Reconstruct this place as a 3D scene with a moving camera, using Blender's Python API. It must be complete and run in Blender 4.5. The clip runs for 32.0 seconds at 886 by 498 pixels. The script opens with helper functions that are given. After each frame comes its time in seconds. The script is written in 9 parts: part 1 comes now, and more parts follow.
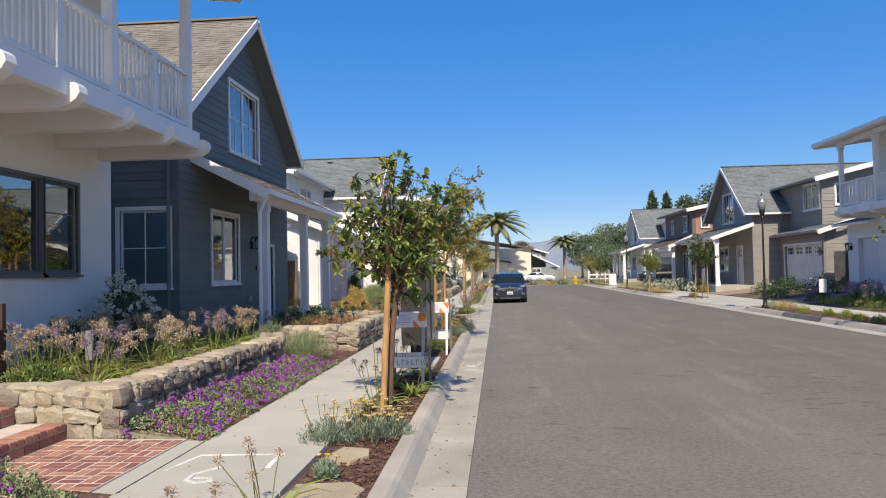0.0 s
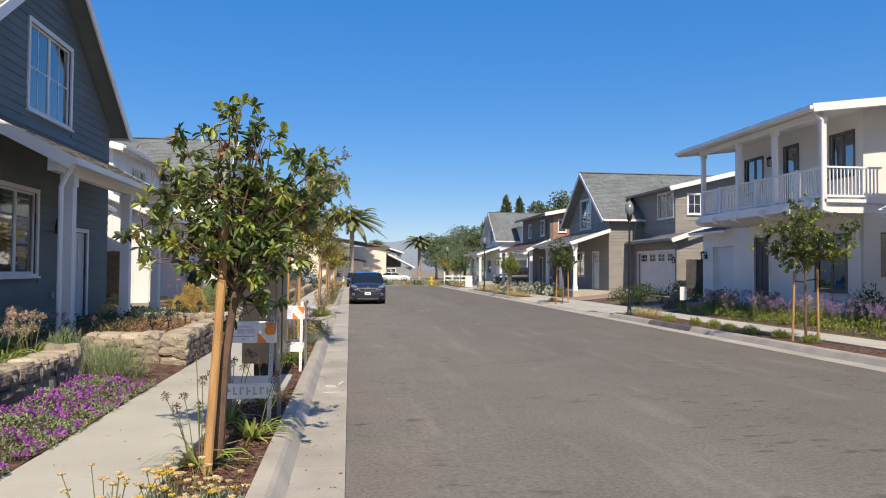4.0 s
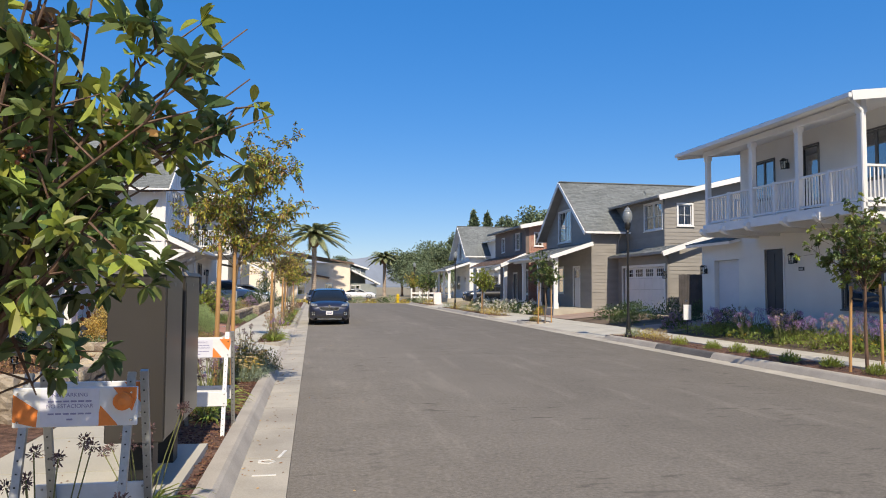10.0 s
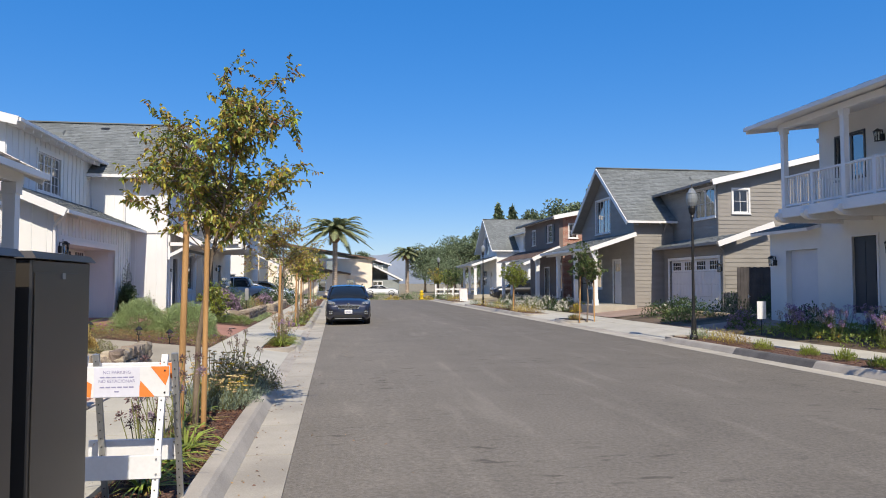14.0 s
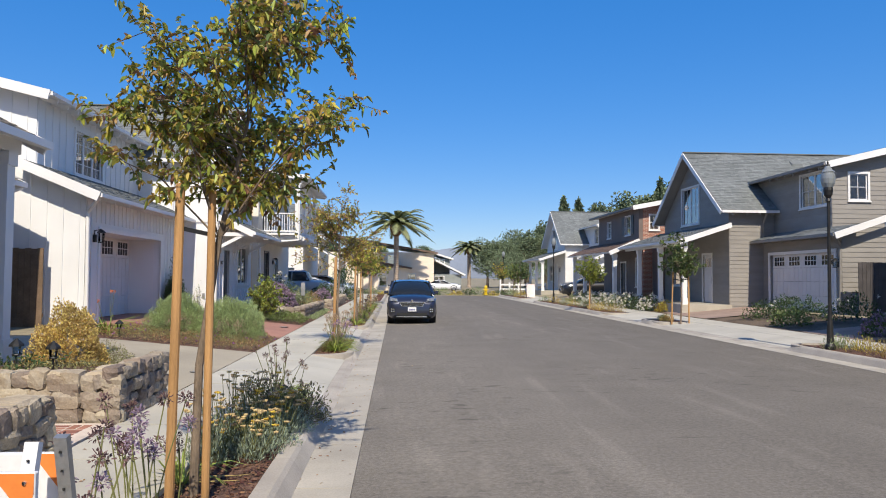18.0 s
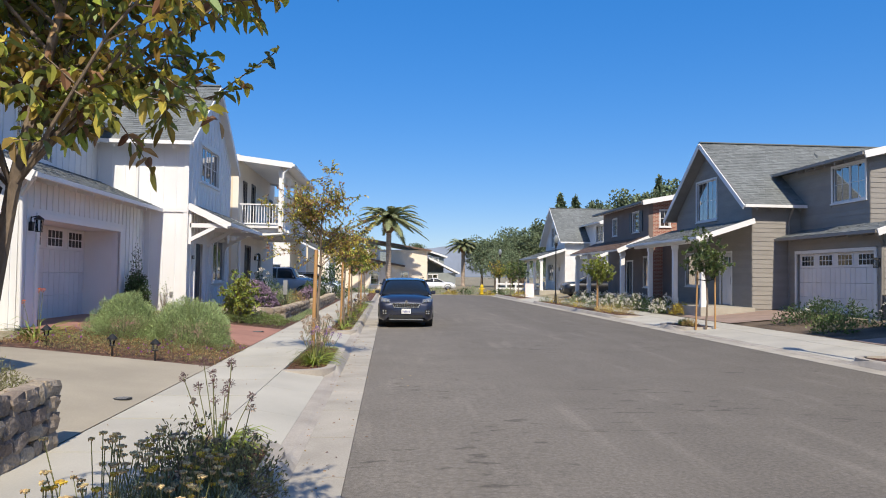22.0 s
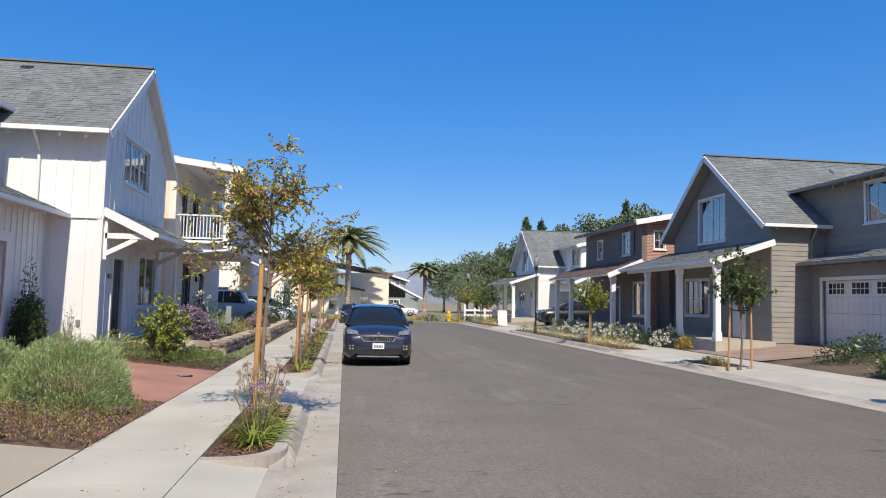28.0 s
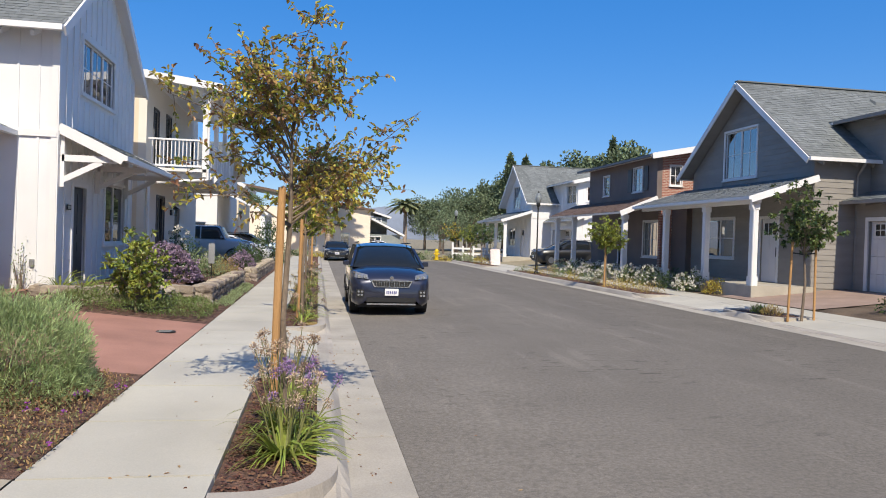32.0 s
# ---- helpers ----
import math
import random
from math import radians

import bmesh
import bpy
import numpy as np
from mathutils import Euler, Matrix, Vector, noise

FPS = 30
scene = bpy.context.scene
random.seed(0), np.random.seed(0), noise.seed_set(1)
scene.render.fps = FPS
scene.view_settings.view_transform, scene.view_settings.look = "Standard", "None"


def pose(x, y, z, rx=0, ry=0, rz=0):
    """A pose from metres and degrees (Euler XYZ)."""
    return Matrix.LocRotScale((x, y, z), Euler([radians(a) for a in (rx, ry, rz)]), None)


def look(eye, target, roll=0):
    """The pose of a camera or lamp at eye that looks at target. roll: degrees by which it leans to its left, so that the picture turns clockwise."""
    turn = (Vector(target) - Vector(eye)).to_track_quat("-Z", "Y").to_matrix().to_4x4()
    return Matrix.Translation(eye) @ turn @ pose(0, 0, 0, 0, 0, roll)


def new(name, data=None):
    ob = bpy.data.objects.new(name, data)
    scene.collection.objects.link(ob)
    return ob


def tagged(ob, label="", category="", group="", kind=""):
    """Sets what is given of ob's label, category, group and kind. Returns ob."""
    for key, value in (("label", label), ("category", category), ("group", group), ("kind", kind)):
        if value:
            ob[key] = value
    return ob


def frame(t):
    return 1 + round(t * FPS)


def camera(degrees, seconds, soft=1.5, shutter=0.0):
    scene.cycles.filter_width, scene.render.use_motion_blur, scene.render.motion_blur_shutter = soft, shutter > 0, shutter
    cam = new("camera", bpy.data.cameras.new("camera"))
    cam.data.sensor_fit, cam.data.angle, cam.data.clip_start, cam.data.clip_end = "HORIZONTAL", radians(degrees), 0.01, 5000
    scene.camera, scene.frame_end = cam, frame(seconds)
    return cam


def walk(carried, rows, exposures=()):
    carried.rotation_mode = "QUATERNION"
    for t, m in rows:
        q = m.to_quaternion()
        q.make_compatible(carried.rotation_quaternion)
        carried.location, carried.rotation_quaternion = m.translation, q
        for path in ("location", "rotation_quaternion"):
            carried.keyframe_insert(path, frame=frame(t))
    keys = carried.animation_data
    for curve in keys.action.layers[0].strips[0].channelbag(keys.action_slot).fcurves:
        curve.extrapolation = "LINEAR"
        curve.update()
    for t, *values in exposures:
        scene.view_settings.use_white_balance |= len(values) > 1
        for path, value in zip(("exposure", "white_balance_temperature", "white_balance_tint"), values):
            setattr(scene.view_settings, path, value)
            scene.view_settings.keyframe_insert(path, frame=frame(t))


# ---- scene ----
cam = camera(63.1, 32.0, 1.0)
PATH = [
    (0, (-0.007, 0.106, 1.79), (-0.156, 2.099, 1.853), -1.2),
    (0.5, (0.008, 0.407, 1.81), (-0.125, 2.402, 1.864), -0.9),
    (1, (-0.082, 0.654, 1.808), (-0.158, 2.652, 1.844), -0.6),
    (1.5, (-0.168, 0.894, 1.795), (-0.208, 2.894, 1.829), -0.3),
    (2, (-0.171, 1.198, 1.788), (-0.193, 3.198, 1.823), 0.1),
    (2.5, (-0.187, 1.553, 1.797), (-0.146, 3.552, 1.835), 0.1),
    (3, (-0.249, 1.892, 1.797), (-0.138, 3.889, 1.843), 0.0),
    (3.5, (-0.232, 2.235, 1.785), (-0.063, 4.227, 1.836), 0.1),
    (4, (-0.274, 2.578, 1.788), (-0.018, 4.561, 1.846), 0.4),
    (4.5, (-0.335, 2.79, 1.803), (-0.013, 4.763, 1.864), 0.4),
    (6.5, (-0.332, 3.631, 1.791), (0.077, 5.587, 1.853), 0.3),
    (7, (-0.332, 3.949, 1.786), (0.098, 5.902, 1.846), 0.3),
    (7.5, (-0.304, 4.301, 1.794), (0.145, 6.249, 1.854), 0.4),
    (8, (-0.334, 4.69, 1.791), (0.115, 6.638, 1.851), 0.2),
    (8.5, (-0.275, 5.059, 1.773), (0.13, 7.016, 1.831), 0.0),
    (9, (-0.232, 5.455, 1.773), (0.158, 7.416, 1.834), -0.0),
    (9.5, (-0.194, 5.848, 1.779), (0.184, 7.81, 1.869), -0.0),
    (10, (-0.096, 6.203, 1.767), (0.257, 8.169, 1.872), 0.3),
    (10.5, (-0.043, 6.634, 1.763), (0.316, 8.599, 1.865), 0.4),
    (11, (-0.023, 7.031, 1.766), (0.335, 8.996, 1.872), 0.3),
    (11.5, (0.017, 7.46, 1.77), (0.378, 9.424, 1.872), 0.1),
    (12, (-0.007, 7.899, 1.754), (0.359, 9.863, 1.853), -0.1),
    (12.5, (0.031, 8.275, 1.747), (0.367, 10.244, 1.842), -0.1),
    (13, (0.06, 8.682, 1.753), (0.383, 10.653, 1.849), -0.1),
    (13.5, (0.047, 9.081, 1.76), (0.358, 11.054, 1.86), -0.0),
    (14, (0.132, 9.447, 1.742), (0.425, 11.423, 1.836), 0.0),
    (14.5, (0.159, 9.823, 1.738), (0.465, 11.798, 1.829), -0.2),
    (15, (0.165, 10.175, 1.77), (0.427, 12.155, 1.867), -0.4),
    (15.5, (0.184, 10.591, 1.771), (0.367, 12.58, 1.877), -0.5),
    (17.5, (0.074, 12.082, 1.761), (0.143, 14.079, 1.847), 0.2),
    (18, (0.059, 12.458, 1.755), (0.187, 14.452, 1.834), 0.4),
    (18.5, (0.067, 12.889, 1.752), (0.235, 14.881, 1.82), 0.6),
    (19, (0.013, 13.3, 1.765), (0.19, 15.291, 1.833), 0.7),
    (19.5, (0.066, 13.689, 1.752), (0.244, 15.681, 1.813), 1.0),
    (20, (0.069, 14.037, 1.74), (0.273, 16.026, 1.79), 0.9),
    (20.5, (0.047, 14.339, 1.75), (0.242, 16.329, 1.801), 0.8),
    (21, (0.081, 14.677, 1.743), (0.234, 16.671, 1.798), 0.9),
    (21.5, (0.08, 15.036, 1.75), (0.228, 17.03, 1.806), 1.0),
    (22, (0.052, 15.349, 1.746), (0.201, 17.342, 1.821), 0.8),
    (22.5, (0.069, 15.688, 1.74), (0.213, 17.681, 1.819), 0.9),
    (23, (0.062, 16.036, 1.748), (0.235, 18.027, 1.818), 0.8),
    (23.5, (-0.002, 16.335, 1.744), (0.165, 18.327, 1.813), 0.6),
    (24, (0.034, 16.613, 1.77), (0.116, 18.61, 1.827), 0.3),
    (24.5, (-0.026, 17.029, 1.746), (-0.054, 19.028, 1.785), 0.0),
    (26.5, (-0.177, 18.707, 1.837), (-0.169, 20.706, 1.891), 0.7),
    (27, (-0.182, 19.112, 1.812), (-0.068, 21.107, 1.895), 0.9),
    (27.5, (-0.27, 19.511, 1.796), (-0.055, 21.497, 1.917), 1.0),
    (28, (-0.274, 19.904, 1.783), (-0.009, 21.882, 1.929), 1.3),
    (28.5, (-0.259, 20.29, 1.788), (0.052, 22.262, 1.927), 1.6),
    (29, (-0.306, 20.654, 1.752), (0.011, 22.626, 1.864), 1.6),
    (29.5, (-0.332, 21.055, 1.785), (-0.076, 23.038, 1.856), 1.8),
    (30, (-0.39, 21.522, 1.786), (-0.201, 23.513, 1.82), 1.6),
    (30.5, (-0.508, 21.945, 1.788), (-0.382, 23.941, 1.792), 1.8),
    (31, (-0.662, 22.368, 1.773), (-0.573, 24.366, 1.751), 2.0),
    (31.5, (-0.867, 22.674, 1.772), (-0.738, 24.671, 1.747), 1.9),
    (32, (-1.036, 22.919, 1.803), (-0.694, 24.891, 1.777), 1.8),
]
# the white balance drifts from warmer to neutral on the way
walk(cam, [(t, look(eye, target, roll)) for t, eye, target, roll in PATH],
     ((0, 0.58, 6820, 10), (3, 0.58, 7020, 10), (11, 0.6, 6950, 10), (14, 0.57, 6660, 10), (32, 0.57, 6640, 10)))

# ---- world, sun, exposure ----
SUN_EL, SUN_AZ = 47.0, -2.0   # height of the sun; its light runs along +y, turned towards +x by SUN_AZ
world = bpy.data.worlds.new("sky")
scene.world = world
world.use_nodes = True
wn = world.node_tree
sky = wn.nodes.new("ShaderNodeTexSky")
sky.sky_type = "NISHITA"
sky.sun_disc = False
sky.sun_elevation = radians(SUN_EL)
sky.sun_rotation = radians(180 + SUN_AZ)
sky.air_density, sky.dust_density, sky.ozone_density, sky.altitude = 1.0, 2.2, 8.0, 1500
wn.nodes["Background"].inputs[1].default_value = 0.145
sat = wn.nodes.new("ShaderNodeHueSaturation")
sat.inputs["Saturation"].default_value = 1.92
sat.inputs["Value"].default_value = 1.82
sat.inputs["Hue"].default_value = 0.516
soft_sky = wn.nodes.new("ShaderNodeGamma")      # evens the fall from horizon to zenith, as haze does
soft_sky.inputs["Gamma"].default_value = 0.45
wn.links.new(sky.outputs[0], soft_sky.inputs["Color"])
wn.links.new(soft_sky.outputs[0], sat.inputs["Color"])
wn.links.new(sat.outputs[0], wn.nodes["Background"].inputs[0])
sun_data = bpy.data.lights.new("sun", "SUN")
sun_data.energy, sun_data.angle, sun_data.color = 3.55, radians(0.6), (1.0, 0.915, 0.77)
sun = new("sun", sun_data)
ca = math.cos(radians(SUN_EL))
light_way = Vector((math.sin(radians(SUN_AZ)) * ca, math.cos(radians(SUN_AZ)) * ca, -math.sin(radians(SUN_EL))))
sun.matrix_world = Matrix.Translation((-20, -40, 60)) @ light_way.to_track_quat("-Z", "Y").to_matrix().to_4x4()


# ---- materials ----
def mat(name, col, rough=0.7, var=0.18, scale=1.5, fine=45.0, bump=0.25, metal=0.0, rnd=0.0, island=False,
        spec=0.4, col2=None, stretch=(1, 1, 1), trans=0.0, dist=0.01, coat=0.0):
    """A procedural surface: a base colour that drifts at a large and a small scale, with grain in relief."""
    m = bpy.data.materials.new(name)
    m.use_nodes = True
    nt = m.node_tree
    N, L = nt.nodes.new, nt.links.new
    bsdf = nt.nodes["Principled BSDF"]
    geo = N("ShaderNodeNewGeometry")
    mp = N("ShaderNodeMapping")
    mp.inputs["Scale"].default_value = stretch
    L(geo.outputs["Position"], mp.inputs[0])
    big, small = N("ShaderNodeTexNoise"), N("ShaderNodeTexNoise")
    for n, s, d in ((big, scale, 4), (small, fine, 3)):
        n.inputs["Scale"].default_value = s
        n.inputs["Detail"].default_value = d
        L(mp.outputs[0], n.inputs["Vector"])
    a = [c * (1 - var) for c in col]
    b = [min(1, c * (1 + var)) for c in (col2 or col)]
    ramp = N("ShaderNodeMix")
    ramp.data_type = "RGBA"
    ramp.inputs[6].default_value = (*a, 1)
    ramp.inputs[7].default_value = (*b, 1)
    st = N("ShaderNodeMapRange")
    st.inputs[1].default_value, st.inputs[2].default_value = 0.3, 0.7
    L(big.outputs[0], st.inputs[0])
    L(st.outputs[0], ramp.inputs[0])
    hsv = N("ShaderNodeHueSaturation")
    L(ramp.outputs[2], hsv.inputs["Color"])
    val = N("ShaderNodeMapRange")
    val.inputs[1].default_value, val.inputs[2].default_value = 0.25, 0.75
    val.inputs[3].default_value, val.inputs[4].default_value = 1 - var * 0.7, 1 + var * 0.7
    L(small.outputs[0], val.inputs[0])
    out = val.outputs[0]
    if rnd:
        src = geo.outputs["Random Per Island"] if island else N("ShaderNodeObjectInfo").outputs["Random"]
        rr = N("ShaderNodeMapRange")
        rr.inputs[3].default_value, rr.inputs[4].default_value = 1 - rnd, 1 + rnd
        L(src, rr.inputs[0])
        mu = N("ShaderNodeMath")
        mu.operation = "MULTIPLY"
        L(out, mu.inputs[0]), L(rr.outputs[0], mu.inputs[1])
        out = mu.outputs[0]
        hu = N("ShaderNodeMapRange")
        hu.inputs[3].default_value, hu.inputs[4].default_value = 0.5 - rnd * 0.05, 0.5 + rnd * 0.05
        L(src, hu.inputs[0]), L(hu.outputs[0], hsv.inputs["Hue"])
    L(out, hsv.inputs["Value"])
    L(hsv.outputs[0], bsdf.inputs["Base Color"])
    bsdf.inputs["Roughness"].default_value = rough
    bsdf.inputs["Metallic"].default_value = metal
    bsdf.inputs["Specular IOR Level"].default_value = spec
    bsdf.inputs["Coat Weight"].default_value = coat
    bsdf.inputs["Coat Roughness"].default_value = 0.04
    if bump:
        bp = N("ShaderNodeBump")
        bp.inputs["Strength"].default_value = bump
        bp.inputs["Distance"].default_value = dist
        L(small.outputs[0], bp.inputs["Height"])
        L(bp.outputs[0], bsdf.inputs["Normal"])
    if trans:
        tr, mx = N("ShaderNodeBsdfTranslucent"), N("ShaderNodeMixShader")
        L(hsv.outputs[0], tr.inputs[0])
        mx.inputs[0].default_value = trans
        L(bsdf.outputs[0], mx.inputs[1]), L(tr.outputs[0], mx.inputs[2])
        L(mx.outputs[0], nt.nodes["Material Output"].inputs[0])
    return m


def glass_mat(name, tint, ior=1.9, floor=0.0):
    """Window glass: it mirrors by Fresnel and lets the rest through, tinted."""
    m = bpy.data.materials.new(name)
    m.use_nodes = True
    nt = m.node_tree
    N, L = nt.nodes.new, nt.links.new
    fr, gl, tr, mx = N("ShaderNodeFresnel"), N("ShaderNodeBsdfGlossy"), N("ShaderNodeBsdfTransparent"), N("ShaderNodeMixShader")
    fr.inputs[0].default_value = ior
    gl.inputs["Roughness"].default_value = 0.02
    tr.inputs[0].default_value = (*tint, 1)
    nz, bp = N("ShaderNodeTexNoise"), N("ShaderNodeBump")
    nz.inputs["Scale"].default_value = 0.8
    bp.inputs["Strength"].default_value, bp.inputs["Distance"].default_value = 0.08, 0.03
    L(nz.outputs[0], bp.inputs["Height"]), L(bp.outputs[0], gl.inputs["Normal"])
    least = N("ShaderNodeMapRange")
    least.inputs[3].default_value = floor
    L(fr.outputs[0], least.inputs[0]), L(least.outputs[0], mx.inputs[0]), L(tr.outputs[0], mx.inputs[1]), L(gl.outputs[0], mx.inputs[2])
    L(mx.outputs[0], nt.nodes["Material Output"].inputs[0])
    return m



def asphalt_mat():
    """Worn asphalt: fine aggregate, long pale wheel streaks, patches and scattered dark oil spots."""
    m = bpy.data.materials.new("asphalt")
    m.use_nodes = True
    nt = m.node_tree
    N, L = nt.nodes.new, nt.links.new
    bsdf = nt.nodes["Principled BSDF"]
    geo = N("ShaderNodeNewGeometry")

    def noise_at(scale, detail, stretch=(1, 1, 1), lo=0.3, hi=0.7, a=0.0, b=1.0):
        mp, n, r = N("ShaderNodeMapping"), N("ShaderNodeTexNoise"), N("ShaderNodeMapRange")
        mp.inputs["Scale"].default_value = stretch
        n.inputs["Scale"].default_value, n.inputs["Detail"].default_value = scale, detail
        L(geo.outputs["Position"], mp.inputs[0]), L(mp.outputs[0], n.inputs["Vector"])
        r.inputs[1].default_value, r.inputs[2].default_value, r.inputs[3].default_value, r.inputs[4].default_value = lo, hi, a, b
        L(n.outputs[0], r.inputs[0])
        return r.outputs[0], n.outputs[0]
    streak, _ = noise_at(0.5, 4, (1, 0.07, 1), a=0.91, b=1.09)
    patch, _ = noise_at(0.8, 6, a=0.93, b=1.07)
    grain, g_raw = noise_at(95, 2, lo=0.25, hi=0.75, a=0.72, b=1.28)
    mid, _ = noise_at(24, 5, lo=0.34, hi=0.66, a=0.84, b=1.16)
    spots, _ = noise_at(5.5, 3, (0.5, 1.25, 1), lo=0.6, hi=0.68, a=1.0, b=0.62)
    where, _ = noise_at(0.35, 2, lo=0.48, hi=0.6)
    scuff, _ = noise_at(2.4, 5, (1, 0.12, 1), lo=0.57, hi=0.68, a=0.0, b=0.16)
    # value falls smoothly with x, darker towards the far kerb
    sep, x_fall = N("ShaderNodeSeparateXYZ"), N("ShaderNodeMapRange")
    L(geo.outputs["Position"], sep.inputs[0]), L(sep.outputs[0], x_fall.inputs[0])
    x_fall.inputs[1].default_value, x_fall.inputs[2].default_value, x_fall.inputs[3].default_value, x_fall.inputs[4].default_value = 0.5, 6.5, 1.03, 0.86
    few = N("ShaderNodeMix")
    few.inputs[2].default_value = 1.0
    L(where, few.inputs[0]), L(spots, few.inputs[3])
    pale = N("ShaderNodeMath")
    pale.inputs[1].default_value = 1.0
    L(scuff, pale.inputs[0])
    out = streak
    for o in (patch, grain, mid, few.outputs[0], pale.outputs[0], x_fall.outputs[0]):
        k = N("ShaderNodeMath")
        k.operation = "MULTIPLY"
        L(out, k.inputs[0]), L(o, k.inputs[1])
        out = k.outputs[0]
    hs = N("ShaderNodeHueSaturation")
    hs.inputs["Color"].default_value = (0.185, 0.166, 0.140, 1)
    L(out, hs.inputs["Value"]), L(hs.outputs[0], bsdf.inputs["Base Color"])
    bsdf.inputs["Roughness"].default_value, bsdf.inputs["Specular IOR Level"].default_value = 0.9, 0.2
    bp = N("ShaderNodeBump")
    bp.inputs["Strength"].default_value, bp.inputs["Distance"].default_value = 0.6, 0.006
    L(g_raw, bp.inputs["Height"]), L(bp.outputs[0], bsdf.inputs["Normal"])
    return m


M_ASPHALT = asphalt_mat()
M_CONC = mat("concrete", (0.462, 0.436, 0.368), 0.85, 0.10, 0.8, 90, 0.2, rnd=0.05, dist=0.004)
M_GUTTER = mat("gutter_concrete", (0.39, 0.355, 0.295), 0.9, 0.16, 1.2, 70, 0.3, rnd=0.05, dist=0.004)
M_KERBDK = mat("dark_kerb_concrete", (0.13, 0.12, 0.11), 0.8, 0.3, 2.0, 60, 0.3, rnd=0.1, dist=0.004)
M_KERB = mat("kerb_concrete", (0.40, 0.36, 0.305), 0.85, 0.16, 1.6, 60, 0.3, rnd=0.05, dist=0.004)
M_DRIVE = mat("driveway_concrete", (0.36, 0.315, 0.24), 0.85, 0.12, 0.9, 60, 0.25, rnd=0.04, dist=0.004)
M_MULCH = mat("bark_mulch", (0.105, 0.052, 0.036), 0.95, 0.55, 9, 55, 1.0, dist=0.03, col2=(0.15, 0.085, 0.06))
M_CHIP = mat("bark_chip", (0.13, 0.06, 0.04), 0.9, 0.3, 12, 80, 0.5, rnd=0.6, island=True)
M_SOIL = mat("earth", (0.13, 0.095, 0.065), 0.95, 0.35, 1.3, 30, 0.8, dist=0.03)
M_DRYSOIL = mat("dry_litter_soil", (0.24, 0.17, 0.105), 0.95, 0.45, 6, 40, 0.9, dist=0.03)
M_GROUND = mat("dry_ground", (0.27, 0.23, 0.15), 0.95, 0.3, 0.2, 8, 0.6, dist=0.05)
M_STUCCO = mat("white_stucco", (0.76, 0.735, 0.69), 0.85, 0.05, 0.7, 120, 0.35, dist=0.004)
M_CREAM = mat("cream_stucco", (0.74, 0.63, 0.47), 0.85, 0.05, 0.7, 120, 0.35, dist=0.004)
M_SLATE = mat("slate_blue_paint", (0.142, 0.157, 0.156), 0.6, 0.10, 1.2, 90, 0.12, rnd=0.06, dist=0.003, stretch=(1, 1, 3))
M_TAUPE = mat("taupe_paint", (0.268, 0.25, 0.226), 0.6, 0.08, 1.2, 90, 0.12, rnd=0.05, dist=0.003, stretch=(1, 1, 3))
M_BOARD = mat("white_board_paint", (0.75, 0.75, 0.75), 0.55, 0.05, 0.8, 80, 0.08, rnd=0.02, dist=0.003)
M_TRIM = mat("white_trim_paint", (0.76, 0.75, 0.735), 0.5, 0.04, 0.9, 70, 0.06, dist=0.002)
M_SHINGLE = mat("grey_shingle", (0.165, 0.178, 0.176), 0.9, 0.16, 0.7, 70, 0.5, rnd=0.17, island=True, dist=0.006)
M_SHINGLE_TAN = mat("tan_shingle", (0.225, 0.2, 0.165), 0.9, 0.16, 0.7, 70, 0.5, rnd=0.16, island=True, dist=0.006)
M_CURTAIN = mat("curtain_cloth", (0.45, 0.43, 0.40), 0.9, 0.1, 2, 30, 0.2, stretch=(6, 6, 0.5))
M_FRAME_DK = mat("dark_window_frame", (0.12, 0.12, 0.12), 0.45, 0.1)
M_DOOR_DK = mat("dark_door_paint", (0.045, 0.05, 0.058), 0.45, 0.1)
M_DOOR_WH = mat("white_door_paint", (0.66, 0.65, 0.66), 0.5, 0.04)
M_GARAGE = mat("garage_door_paint", (0.72, 0.70, 0.68), 0.55, 0.05)
M_METAL_DK = mat("black_metal", (0.03, 0.03, 0.03), 0.45, 0.15, metal=0.4)
M_STEEL = mat("galvanised_steel", (0.42, 0.42, 0.41), 0.45, 0.15, metal=0.7)
M_BRONZE = mat("cabinet_paint", (0.052, 0.045, 0.038), 0.3, 0.07, 1.5, 200, 0.04, metal=0.25, dist=0.002, spec=0.9)
M_BRICK = mat("red_brick", (0.33, 0.155, 0.112), 0.85, 0.2, 6, 60, 0.5, rnd=0.3, dist=0.006)
M_BEDDING = mat("wall_mortar", (0.36, 0.30, 0.23), 0.95, 0.25, 5, 40, 0.6, dist=0.01)
M_MORTAR = mat("pale_mortar", (0.58, 0.49, 0.42), 0.95, 0.15, 5, 60, 0.4)
M_REDDRIVE = mat("red_paving", (0.36, 0.185, 0.135), 0.85, 0.14, 1.4, 50, 0.4, dist=0.006)
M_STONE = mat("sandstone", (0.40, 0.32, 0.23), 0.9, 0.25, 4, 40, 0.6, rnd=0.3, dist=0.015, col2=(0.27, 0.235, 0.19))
# wall stone for street faces, darkened because those sides lie in shade
M_STONE_SHADED = mat("shaded_fieldstone", (0.27, 0.22, 0.175), 0.9, 0.3, 4, 40, 0.9, rnd=0.35, dist=0.02)
M_STONECAP = mat("capstone", (0.41, 0.34, 0.25), 0.9, 0.22, 3, 40, 0.7, rnd=0.15, dist=0.015)
M_FLAG = mat("flagstone", (0.40, 0.325, 0.22), 0.9, 0.15, 3, 40, 0.5, dist=0.01)
